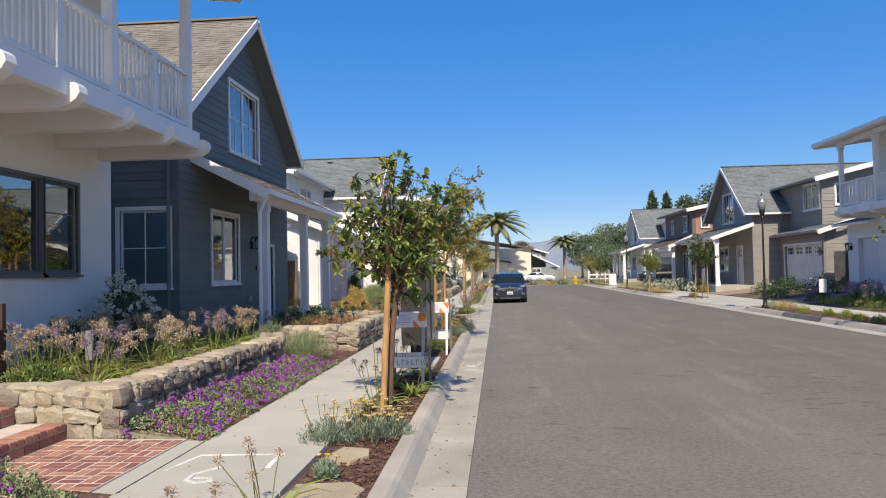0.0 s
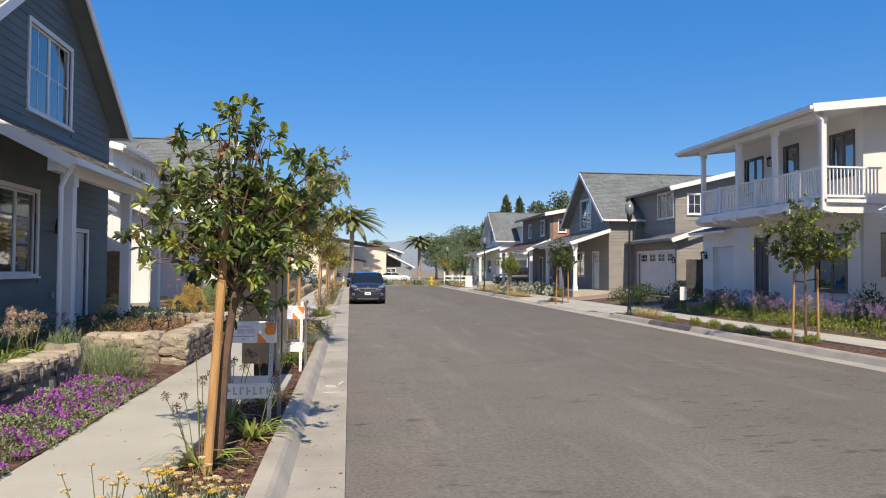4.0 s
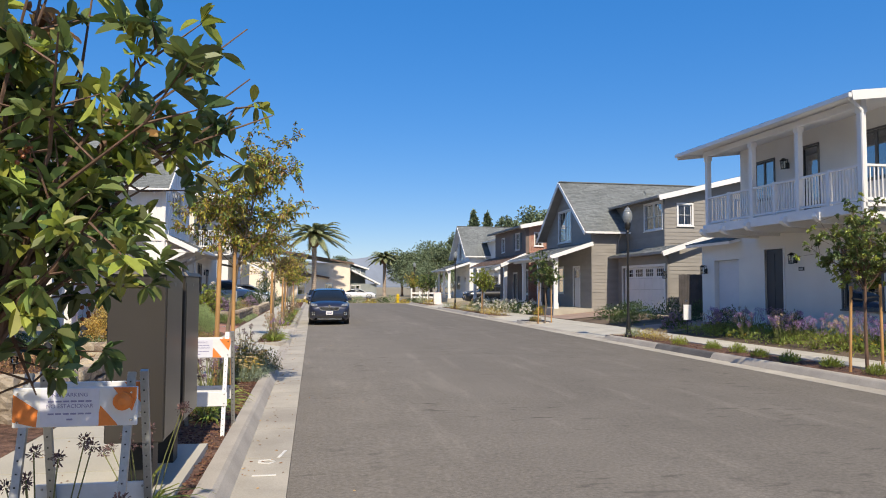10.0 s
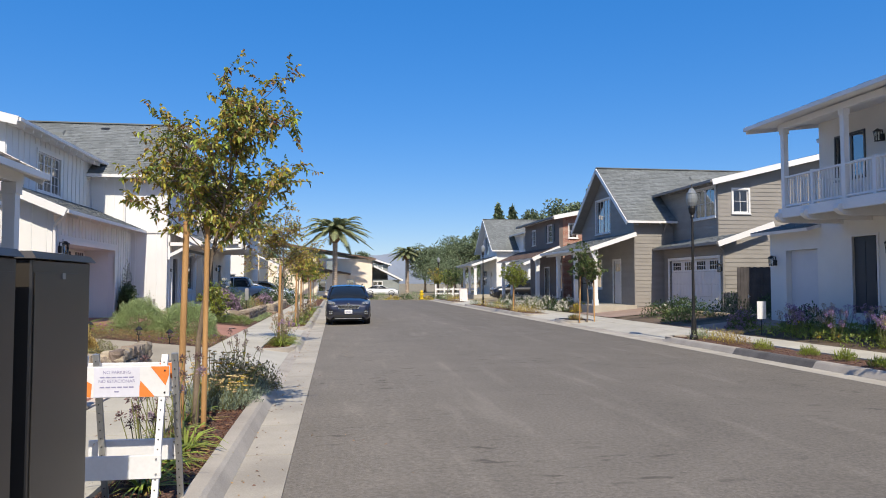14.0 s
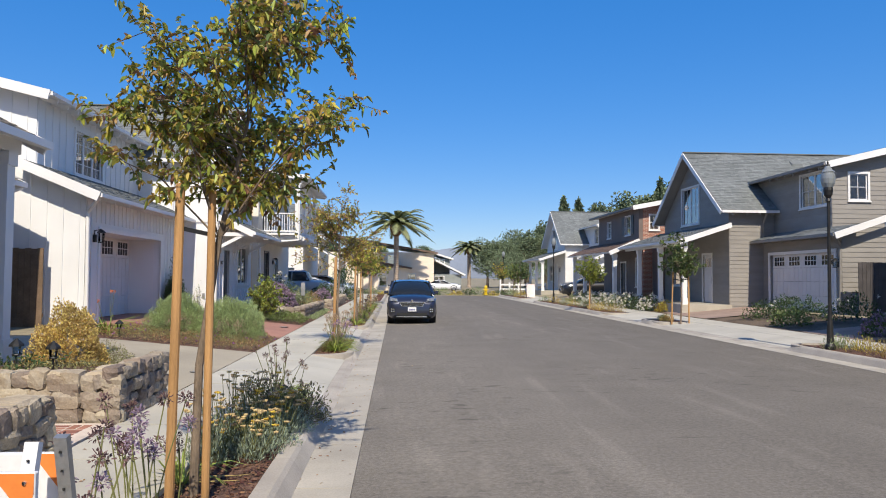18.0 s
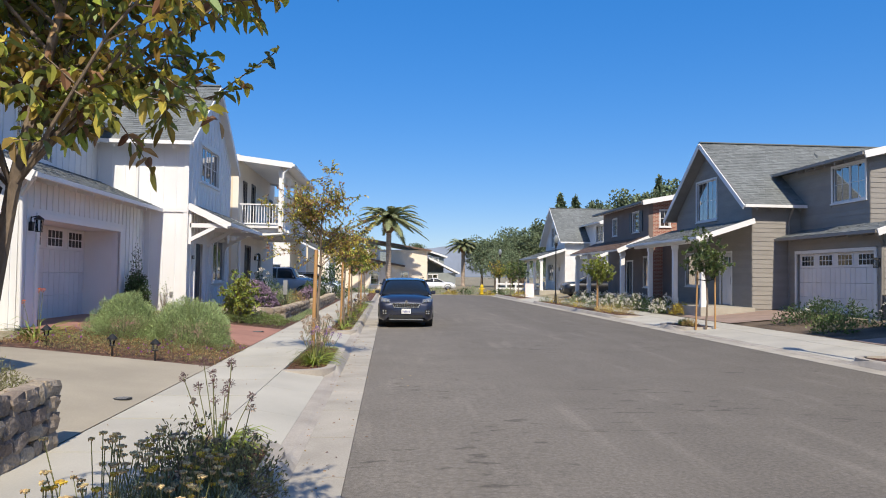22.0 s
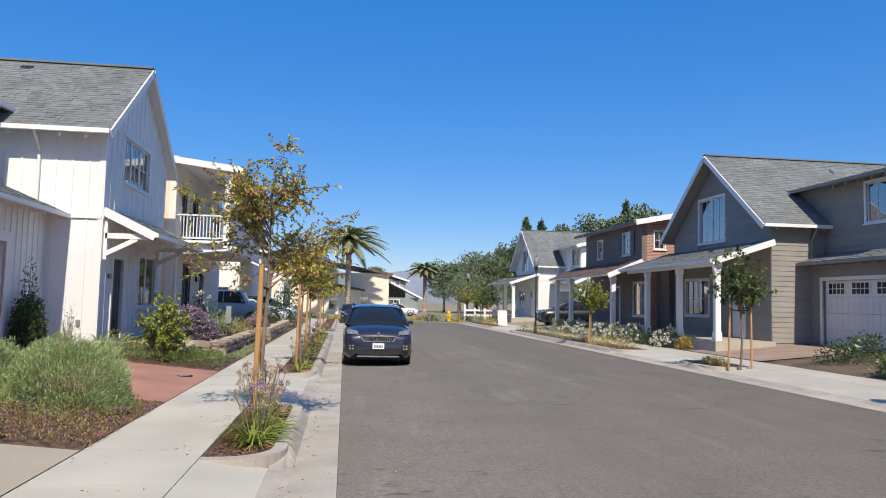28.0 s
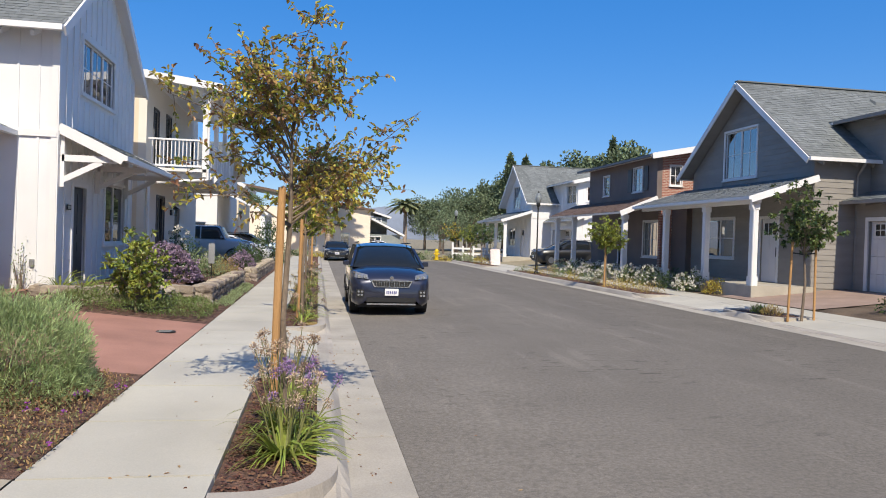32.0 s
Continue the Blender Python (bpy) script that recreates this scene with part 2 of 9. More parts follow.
M_STAKE = mat("stake_wood", (0.42, 0.235, 0.095), 0.8, 0.2, 3, 40, 0.4, stretch=(6, 6, 0.6), dist=0.006)
M_BARK = mat("red_brown_bark", (0.14, 0.085, 0.058), 0.85, 0.3, 8, 50, 0.7, stretch=(1, 1, 0.5))
M_BERRY = mat("russet_berry", (0.30, 0.10, 0.045), 0.5, 0.2)
M_BARKG = mat("grey_bark", (0.19, 0.145, 0.105), 0.85, 0.3, 8, 50, 0.7, stretch=(1, 1, 0.5))
M_LEAF = mat("green_leaf", (0.165, 0.21, 0.062), 0.42, 0.2, 3, 30, 0.0, rnd=0.5, island=True, trans=0.3, spec=0.5)
M_LEAFY = mat("young_leaf", (0.33, 0.36, 0.07), 0.45, 0.2, 3, 30, 0.0, rnd=0.45, island=True, trans=0.35)
M_LEAFO = mat("olive_gold_leaf", (0.51, 0.395, 0.09), 0.5, 0.25, 2, 30, 0.0, rnd=0.55, island=True, trans=0.42)
M_LEAFR = mat("russet_leaf", (0.36, 0.21, 0.11), 0.5, 0.25, 2, 30, 0.0, rnd=0.5, island=True, trans=0.3)
M_LEAFD = mat("dark_leaf", (0.07, 0.11, 0.04), 0.5, 0.25, 2, 30, 0.0, rnd=0.5, island=True, trans=0.25)
M_GREYLEAF = mat("grey_green_leaf", (0.28, 0.335, 0.165), 0.65, 0.2, 2, 30, 0.0, rnd=0.4, island=True, trans=0.25)
M_SAGE = mat("sage_leaf", (0.36, 0.44, 0.20), 0.65, 0.15, 2, 30, 0.0, rnd=0.35, island=True, trans=0.3)
M_STRAP = mat("strap_leaf", (0.26, 0.31, 0.06), 0.45, 0.2, 2, 30, 0.0, rnd=0.4, island=True, trans=0.3)
M_DRY = mat("dry_leaf", (0.40, 0.29, 0.11), 0.8, 0.2, 2, 30, 0.0, rnd=0.4, island=True, trans=0.3)
M_STALK = mat("flower_stalk", (0.17, 0.175, 0.06), 0.6, 0.2)
M_PURPLE = mat("magenta_flower", (0.37, 0.085, 0.43), 0.6, 0.15, 3, 30, 0.0, rnd=0.35, island=True, trans=0.3)
M_LILAC = mat("lilac_flower", (0.34, 0.25, 0.33), 0.7, 0.15, 3, 30, 0.0, rnd=0.4, island=True, trans=0.3)
M_SEED = mat("seed_head", (0.17, 0.10, 0.10), 0.8, 0.2, 3, 30, 0.0, rnd=0.5, island=True, trans=0.1)
M_MUSTARD = mat("mustard_flower", (0.60, 0.44, 0.22), 0.8, 0.2, 3, 30, 0.0, rnd=0.3, island=True, trans=0.1)
M_SILVER = mat("silver_leaf", (0.27, 0.32, 0.225), 0.7, 0.2, 2, 30, 0.0, rnd=0.35, island=True, trans=0.2)
M_FADED = mat("faded_flower", (0.50, 0.38, 0.28), 0.8, 0.2, 3, 30, 0.0, rnd=0.4, island=True, trans=0.2)
M_YELLOW = mat("yellow_flower", (0.62, 0.42, 0.06), 0.7, 0.15, 3, 30, 0.0, rnd=0.3, island=True, trans=0.2)
M_DUSK = mat("dusky_leaf", (0.24, 0.225, 0.105), 0.6, 0.2, 2, 30, 0.0, rnd=0.5, island=True, trans=0.25)
M_GOLD = mat("golden_leaf", (0.62, 0.46, 0.17), 0.6, 0.2, 3, 30, 0.0, rnd=0.4, island=True, trans=0.3)
M_WHITEFL = mat("white_flower", (0.72, 0.68, 0.60), 0.6, 0.1, 3, 30, 0.0, rnd=0.2, island=True, trans=0.25)
M_FARLEAF = mat("distant_foliage", (0.155, 0.195, 0.115), 0.95, 0.3, 0.3, 3, 0.0, rnd=0.35, island=True, spec=0.08)
M_HILL_HAZED = mat("haze_tinted_hill", (0.20, 0.235, 0.30), 0.95, 0.1, 0.01, 0.1, 0.0)
M_WHITEPL = mat("white_plastic", (0.72, 0.72, 0.72), 0.5, 0.05, 3, 40, 0.05)
M_ORANGE = mat("orange_sheeting", (0.78, 0.23, 0.05), 0.5, 0.1, 3, 40, 0.05)
M_PAPER = mat("notice_paper", (0.66, 0.66, 0.74), 0.8, 0.05, 3, 40, 0.05)
M_PRINT = mat("faded_print", (0.26, 0.25, 0.40), 0.8, 0.1)
M_BLUEINK = mat("blue_ink", (0.09, 0.10, 0.26), 0.6, 0.1)
M_PAINT = mat("white_road_paint", (0.66, 0.64, 0.60), 0.8, 0.25, 5, 60, 0.2)
M_CARNAVY = mat("navy_car_paint", (0.026, 0.03, 0.052), 0.28, 0.05, 2, 200, 0.0, metal=0.35, coat=1.0)
M_CARBLACK = mat("black_car_paint", (0.012, 0.013, 0.015), 0.28, 0.05, 2, 200, 0.0, metal=0.2, coat=1.0)
M_CARBLUE = mat("pale_blue_car_paint", (0.30, 0.38, 0.45), 0.3, 0.05, 2, 200, 0.0, metal=0.2, coat=1.0)
M_CARWHITE = mat("white_car_paint", (0.72, 0.73, 0.74), 0.3, 0.04, 2, 200, 0.0, coat=1.0)
M_TYRE = mat("tyre_rubber", (0.02, 0.02, 0.02), 0.8, 0.2)
M_RIM = mat("alloy_rim", (0.35, 0.35, 0.36), 0.35, 0.1, metal=0.9)
M_CHROME = mat("chrome", (0.7, 0.7, 0.7), 0.15, 0.05, metal=1.0)
M_LENS = mat("lamp_lens", (0.75, 0.77, 0.8), 0.1, 0.05, spec=0.8, coat=1.0)
M_BLACKPL = mat("black_plastic", (0.018, 0.018, 0.018), 0.5, 0.1)
M_CARGLASS = mat("car_glass", (0.014, 0.017, 0.019), 0.06, 0.05, bump=0, spec=0.5)
M_HYDRANT = mat("yellow_enamel", (0.70, 0.48, 0.02), 0.5, 0.1)
M_PALMTRUNK = mat("palm_trunk", (0.36, 0.285, 0.225), 0.9, 0.3, 4, 30, 0.8, dist=0.03)
M_BOSS = mat("palm_boss", (0.19, 0.12, 0.075), 0.95, 0.4, 3, 14, 1.0, dist=0.08)
M_PALM = mat("palm_frond", (0.27, 0.30, 0.15), 0.6, 0.25, 2, 30, 0.0, rnd=0.4, island=True, trans=0.2)
M_TILE = mat("brown_roof_tile", (0.15, 0.10, 0.075), 0.85, 0.2, 2, 30, 0.4)
M_WOODDK = mat("dark_wood", (0.07, 0.04, 0.025), 0.6, 0.2, 3, 30, 0.3)
M_BROWN = mat("brown_front", (0.17, 0.135, 0.12), 0.7, 0.1, 1.2, 60, 0.2)
M_PATHR = mat("muted_red_paving", (0.31, 0.225, 0.18), 0.85, 0.14, 1.4, 50, 0.4, dist=0.006)
M_GLOBE = mat("prismatic_lamp_glass", (0.42, 0.45, 0.46), 0.15, 0.05, 3, 30, 0.0, trans=0.5, spec=0.8, coat=0.6)
M_VIOLET = mat("violet_flower", (0.36, 0.235, 0.42), 0.7, 0.15, 3, 30, 0.0, rnd=0.4, island=True, trans=0.3)
M_HEADLAMP = mat("headlamp_glass", (0.26, 0.27, 0.29), 0.15, 0.1, spec=0.8, coat=1.0, metal=0.5)
M_PALECREAM = mat("pale_cream_stucco", (0.80, 0.69, 0.56), 0.85, 0.05, 0.7, 60, 0.3)
M_PALEWALL = mat("ivory_stucco", (0.76, 0.71, 0.62), 0.85, 0.05, 0.7, 120, 0.35, dist=0.004)
M_BLIND = mat("grey_blue_blind", (0.30, 0.34, 0.38), 0.8, 0.08, 2, 30, 0.2, stretch=(0.2, 0.2, 9))
# dark gate wood, made darker still for the neighbouring house's shadow over it
M_GATE_SHADED = mat("dark_shaded_wood", (0.07, 0.062, 0.06), 0.8, 0.2, 3, 30, 0.3)
M_FENCE = mat("weathered_fence_wood", (0.17, 0.115, 0.075), 0.85, 0.2, 3, 30, 0.4)
G_WIN = glass_mat("window_glass", (0.30, 0.33, 0.33), 2.6, 0.3)
G_LAMP = glass_mat("lamp_glass", (0.85, 0.88, 0.88), 1.5)


# ---- building helpers ----
def thing(name, at, label, category, group=""):
    """An empty at the base of a thing, to which its parts belong."""
    ob = new(name)
    ob.location = at
    ob.empty_display_size = 0.1
    return tagged(ob, label, category, group)


def origin(ob):
    v = Vector((0, 0, 0))
    while ob is not None:
        v += ob.location
        ob = ob.parent
    return v


def part(name, bm, material, parent=None, label="", bevel=0.0, smooth=False):
    """Link a bmesh, given in world metres, as one mesh object under a thing or a part."""
    if bevel:
        bmesh.ops.bevel(bm, geom=list(bm.edges), offset=bevel, segments=1, affect="EDGES", clamp_overlap=True)
    me = bpy.data.meshes.new(name)
    if parent is not None:
        bmesh.ops.translate(bm, verts=bm.verts, vec=-origin(parent))
    bm.to_mesh(me)
    bm.free()
    if smooth:
        me.shade_smooth()
    me.materials.append(material)
    ob = new(name, me)
    ob.parent = parent
    return tagged(ob, label)


def raw(name, verts, faces, material, parent=None, label="", smooth=False):
    """The same from plain lists of vertices and faces."""
    o = np.array(origin(parent)) if parent is not None else np.zeros(3)
    me = bpy.data.meshes.new(name)
    me.from_pydata((np.asarray(verts, float).reshape(-1, 3) - o).tolist(), [], faces)
    if smooth:
        me.shade_smooth()
    me.materials.append(material)
    ob = new(name, me)
    ob.parent = parent
    return tagged(ob, label)


def structure(ob, label="", category=""):
    return tagged(ob, label, category, kind="structure")


def box(bm, x0, x1, y0, y1, z0, z1):
    c = bmesh.ops.create_cube(bm, size=1.0)["verts"]
    for v in c:
        v.co = ((x0 + x1) / 2 + v.co.x * abs(x1 - x0), (y0 + y1) / 2 + v.co.y * abs(y1 - y0), (z0 + z1) / 2 + v.co.z * abs(z1 - z0))
    return c


def hexa(bm, low, high):
    """A block from four lower and four upper corners, in the same order round."""
    a = [bm.verts.new(p) for p in low]
    b = [bm.verts.new(p) for p in high]
    fs = [bm.faces.new(a[::-1]), bm.faces.new(b)]
    for i in range(4):
        j = (i + 1) % 4
        fs.append(bm.faces.new((a[i], a[j], b[j], b[i])))
    bmesh.ops.recalc_face_normals(bm, faces=fs)


def rod(bm, p0, p1, r0, r1=None, n=8, cap=True):
    """A tapered rod from p0 to p1."""
    p0, p1 = Vector(p0), Vector(p1)
    q = (p1 - p0).to_track_quat("Z", "Y")
    r1 = r0 if r1 is None else r1
    ring = lambda p, r: [bm.verts.new(p + q @ Vector((r * math.cos(2 * math.pi * i / n), r * math.sin(2 * math.pi * i / n), 0))) for i in range(n)]
    a, b = ring(p0, r0), ring(p1, r1)
    for i in range(n):
        j = (i + 1) % n
        bm.faces.new((a[i], a[j], b[j], b[i]))
    if cap:
        bm.faces.new(a[::-1]), bm.faces.new(b)


def beam(bm, p0, p1, w, h):
    """A squared bar from p0 to p1, w wide level and h high."""
    p0, p1 = Vector(p0), Vector(p1)
    d = (p1 - p0).normalized()
    s = d.cross(Vector((0, 0, 1)))
    s = s.normalized() if s.length > 1e-4 else Vector((1, 0, 0))
    u = s.cross(d).normalized()
    q = [s * (w / 2) - u * (h / 2), s * (w / 2) + u * (h / 2), -s * (w / 2) + u * (h / 2), -s * (w / 2) - u * (h / 2)]
    hexa(bm, [p0 + k for k in q], [p1 + k for k in q])


def lathe(bm, cx, cy, prof, n=12):
    """A turned body from (radius, height) pairs."""
    rings = [[bm.verts.new((cx + r * math.cos(2 * math.pi * i / n), cy + r * math.sin(2 * math.pi * i / n), z)) for i in range(n)] for r, z in prof]
    for a, b in zip(rings, rings[1:]):
        for i in range(n):
            j = (i + 1) % n
            bm.faces.new((a[i], a[j], b[j], b[i]))
    bm.faces.new(rings[0][::-1]), bm.faces.new(rings[-1])


B = bmesh.new


class Face:
    """A wall's plane: a runs along the wall, z up, n out of it. side: front (towards the street) or south."""

    def __init__(self, axis, at, out):
        self.axis, self.at, self.out = axis, at, out

    def p(self, a, n, z):
        return (self.at + self.out * n, a, z) if self.axis == "x" else (a, self.at + self.out * n, z)

    def box(self, bm, a0, a1, n0, n1, z0, z1):
        p, q = self.p(a0, n0, z0), self.p(a1, n1, z1)
        return box(bm, min(p[0], q[0]), max(p[0], q[0]), min(p[1], q[1]), max(p[1], q[1]), z0, z1)


def wall(parent, f, a0, a1, z0, top, material, openings=(), thick=0.2, name="wall", peak=None, label=""):
    """A wall with real openings; top is a number or a function of a."""
    fn = top if callable(top) else (lambda a: top)
    cuts = sorted({a0, a1, *([peak] if peak is not None else []), *(o[i] for o in openings for i in (0, 1) if a0 < o[i] < a1)})
    levels = sorted({z0, *(o[i] for o in openings for i in (2, 3))})
    bm = B()
    for s, e in zip(cuts, cuts[1:]):
        mid = (s + e) / 2
        low = min(fn(s), fn(e))
        zs = [z for z in levels if z < low - 0.02] + [None]
        for lo, hi in zip(zs, zs[1:]):
            tops = (hi, hi) if hi is not None else (fn(s), fn(e))
            if any(o[0] <= mid <= o[1] and o[2] <= lo + 1e-4 and o[3] >= (hi if hi is not None else lo + 0.02) - 1e-4 for o in openings):
                continue
            hexa(bm, [f.p(s, 0, lo), f.p(e, 0, lo), f.p(e, -thick, lo), f.p(s, -thick, lo)],
                 [f.p(s, 0, tops[0]), f.p(e, 0, tops[1]), f.p(e, -thick, tops[1]), f.p(s, -thick, tops[0])])
    bmesh.ops.remove_doubles(bm, verts=bm.verts, dist=1e-4)
    bm.verts.index_update()
    seen = {}
    for fc in bm.faces:
        seen.setdefault(frozenset(v.index for v in fc.verts), []).append(fc)
    inner = [fc for k in seen.values() if len(k) > 1 for fc in k]
    if inner:
        bmesh.ops.delete(bm, geom=inner, context="FACES_ONLY")
    bmesh.ops.recalc_face_normals(bm, faces=bm.faces)
    return part(name, bm, material, parent, label)


def spans(a0, a1, gaps):
    """What is left of a0..a1 without the gaps."""
    out, s = [], a0
    for g0, g1 in sorted(gaps):
        if g0 > s:
            out.append((s, min(g0, a1)))
        s = max(s, g1)
    if s < a1:
        out.append((s, a1))
    return [(p, q) for p, q in out if q - p > 0.04]


def siding(w, f, a0, a1, z0, top, material, openings=(), peak=None, step=0.19):
    """Lap boards on a wall, each a child of it."""
    fn = top if callable(top) else (lambda a: top)
    z, hi = z0, fn(peak) if peak is not None else max(fn(a0), fn(a1))
    while z < hi - 0.03:
        zt = min(z + step, hi)
        lo_a, hi_a = a0, a1
        if callable(top):
            k = [a0 + (a1 - a0) * i / 200 for i in range(201) if fn(a0 + (a1 - a0) * i / 200) >= zt - 0.02]
            if len(k) < 3:
                break
            lo_a, hi_a = k[0], k[-1]
        for s, e in spans(lo_a, hi_a, [(o[0] - 0.02, o[1] + 0.02) for o in openings if o[2] - 0.02 < zt and o[3] + 0.02 > z]):
            bm = B()
            hexa(bm, [f.p(s, 0.001, z), f.p(e, 0.001, z), f.p(e, 0.024, z), f.p(s, 0.024, z)],
                 [f.p(s, 0.001, zt), f.p(e, 0.001, zt), f.p(e, 0.008, zt), f.p(s, 0.008, zt)])
            part("siding_board", bm, material, w)
        z += step


def battens(w, f, a0, a1, z0, top, material, openings=(), step=0.41):
    """Upright battens on a boarded wall, each a child of it."""
    fn = top if callable(top) else (lambda a: top)
    a = a0 + 0.06
    while a < a1 - 0.03:
        for s, e in spans(z0, fn(a), [(o[2] - 0.1, o[3] + 0.1) for o in openings if o[0] - 0.12 < a < o[1] + 0.12]):
            bm = B()
            f.box(bm, a - 0.02, a + 0.025, 0.001, 0.022, s, e)
            part("batten", bm, material, w)
        a += step


def window(parent, f, a0, a1, z0, z1, leaves=2, rows=2, cols=2, trim=M_TRIM, frame_m=M_TRIM, casing=0.09, sill=True, curtain=False, blind=False):
    """A window set in an opening: casing, sashes with bars, a sill and a pane for each sash."""
    bm = B()
    if casing:
        f.box(bm, a0 - casing, a0, -0.02, 0.04, z0 - casing * 0.6, z1 + casing)
        f.box(bm, a1, a1 + casing, -0.02, 0.04, z0 - casing * 0.6, z1 + casing)
        f.box(bm, a0, a1, -0.02, 0.04, z1, z1 + casing)
        f.box(bm, a0, a1, -0.02, 0.04, z0 - casing * 0.6, z0)
    else:
        f.box(bm, a0, a1, -0.1, -0.09, z1 - 0.01, z1)
    win = part("window", bm, trim, parent)
    if sill:
        bm = B()
        f.box(bm, a0 - casing - 0.03, a1 + casing + 0.03, 0.0, 0.075, z0 - casing * 0.6 - 0.045, z0 - casing * 0.6 - 0.002)
        part("sill", bm, trim, win)
    w = (a1 - a0) / leaves
    for i in range(leaves):
        s, e = a0 + i * w, a0 + (i + 1) * w
        t = 0.045
        bm = B()
        f.box(bm, s, s + t, -0.09, -0.03, z0, z1)
        f.box(bm, e - t, e, -0.09, -0.03, z0, z1)
        f.box(bm, s + t, e - t, -0.09, -0.03, z0, z0 + t)
        f.box(bm, s + t, e - t, -0.09, -0.03, z1 - t, z1)
        for k in range(1, cols):
            a = s + t + (e - s - 2 * t) * k / cols
            f.box(bm, a - 0.011, a + 0.011, -0.07, -0.045, z0 + t, z1 - t)
        for k in range(1, rows):
            z = z0 + t + (z1 - z0 - 2 * t) * k / rows
            f.box(bm, s + t, e - t, -0.068, -0.047, z - 0.011, z + 0.011)
        part("sash", bm, frame_m, win)
        bm = B()
        f.box(bm, s + t, e - t, -0.062, -0.055, z0 + t, z1 - t)
        pane = part("pane", bm, G_WIN, win)
        pane.visible_shadow = False
    if blind:
        bm = B()
        f.box(bm, a0 + 0.02, a1 - 0.02, -0.14, -0.13, z0 + 0.02, z1 - 0.02)
        part("blind", bm, M_BLIND, win)
    if curtain:
        for s, e in ((a0, a0 + (a1 - a0) * 0.24), (a1 - (a1 - a0) * 0.24, a1)):
            bm = B()
            n = 10
            for k in range(n):
                p, q = s + (e - s) * k / n, s + (e - s) * (k + 1) / n
                d0, d1 = (-0.22, -0.26) if k % 2 else (-0.26, -0.22)
                bm.faces.new([bm.verts.new(f.p(p, d0, z0)), bm.verts.new(f.p(q, d1, z0)), bm.verts.new(f.p(q, d1, z1)), bm.verts.new(f.p(p, d0, z1))])
            part("curtain", bm, M_CURTAIN, win)
    return win


def door(parent, f, a0, a1, z0, z1, material, glazed=False, casing=0.1):
    bm = B()
    f.box(bm, a0 - casing, a0, -0.02, 0.035, z0, z1 + casing)
    f.box(bm, a1, a1 + casing, -0.02, 0.035, z0, z1 + casing)
    f.box(bm, a0, a1, -0.02, 0.035, z1, z1 + casing)
    d = part("door", bm, M_TRIM, parent)
    bm = B()
    f.box(bm, a0 + 0.005, a1 - 0.005, -0.1, -0.05, z0 + 0.01, z1 - 0.005)
    w = a1 - a0
    h = z1 - z0
    for i in (0, 1):
        s = a0 + w * (0.12 + 0.42 * i)
        for lo, hi in ((0.08, 0.42), (0.5, 0.7 if glazed else 0.93)):
            f.box(bm, s, s + w * 0.34, -0.052, -0.038, z0 + h * lo, z0 + h * hi)
    part("leaf", bm, material, d)
    if glazed:
        bm = B()
        for i in range(3):
            f.box(bm, a0 + w * (0.15 + 0.25 * i), a0 + w * (0.35 + 0.25 * i), -0.05, -0.046, z0 + h * 0.75, z0 + h * 0.93)
        part("pane", bm, M_CARGLASS, d)
    bm = B()
    f.box(bm, a0 + w * 0.08, a0 + w * 0.11, -0.045, -0.005, z0 + h * 0.4, z0 + h * 0.55)
    part("handle", bm, M_METAL_DK, d, "dark pull handle")
    return d


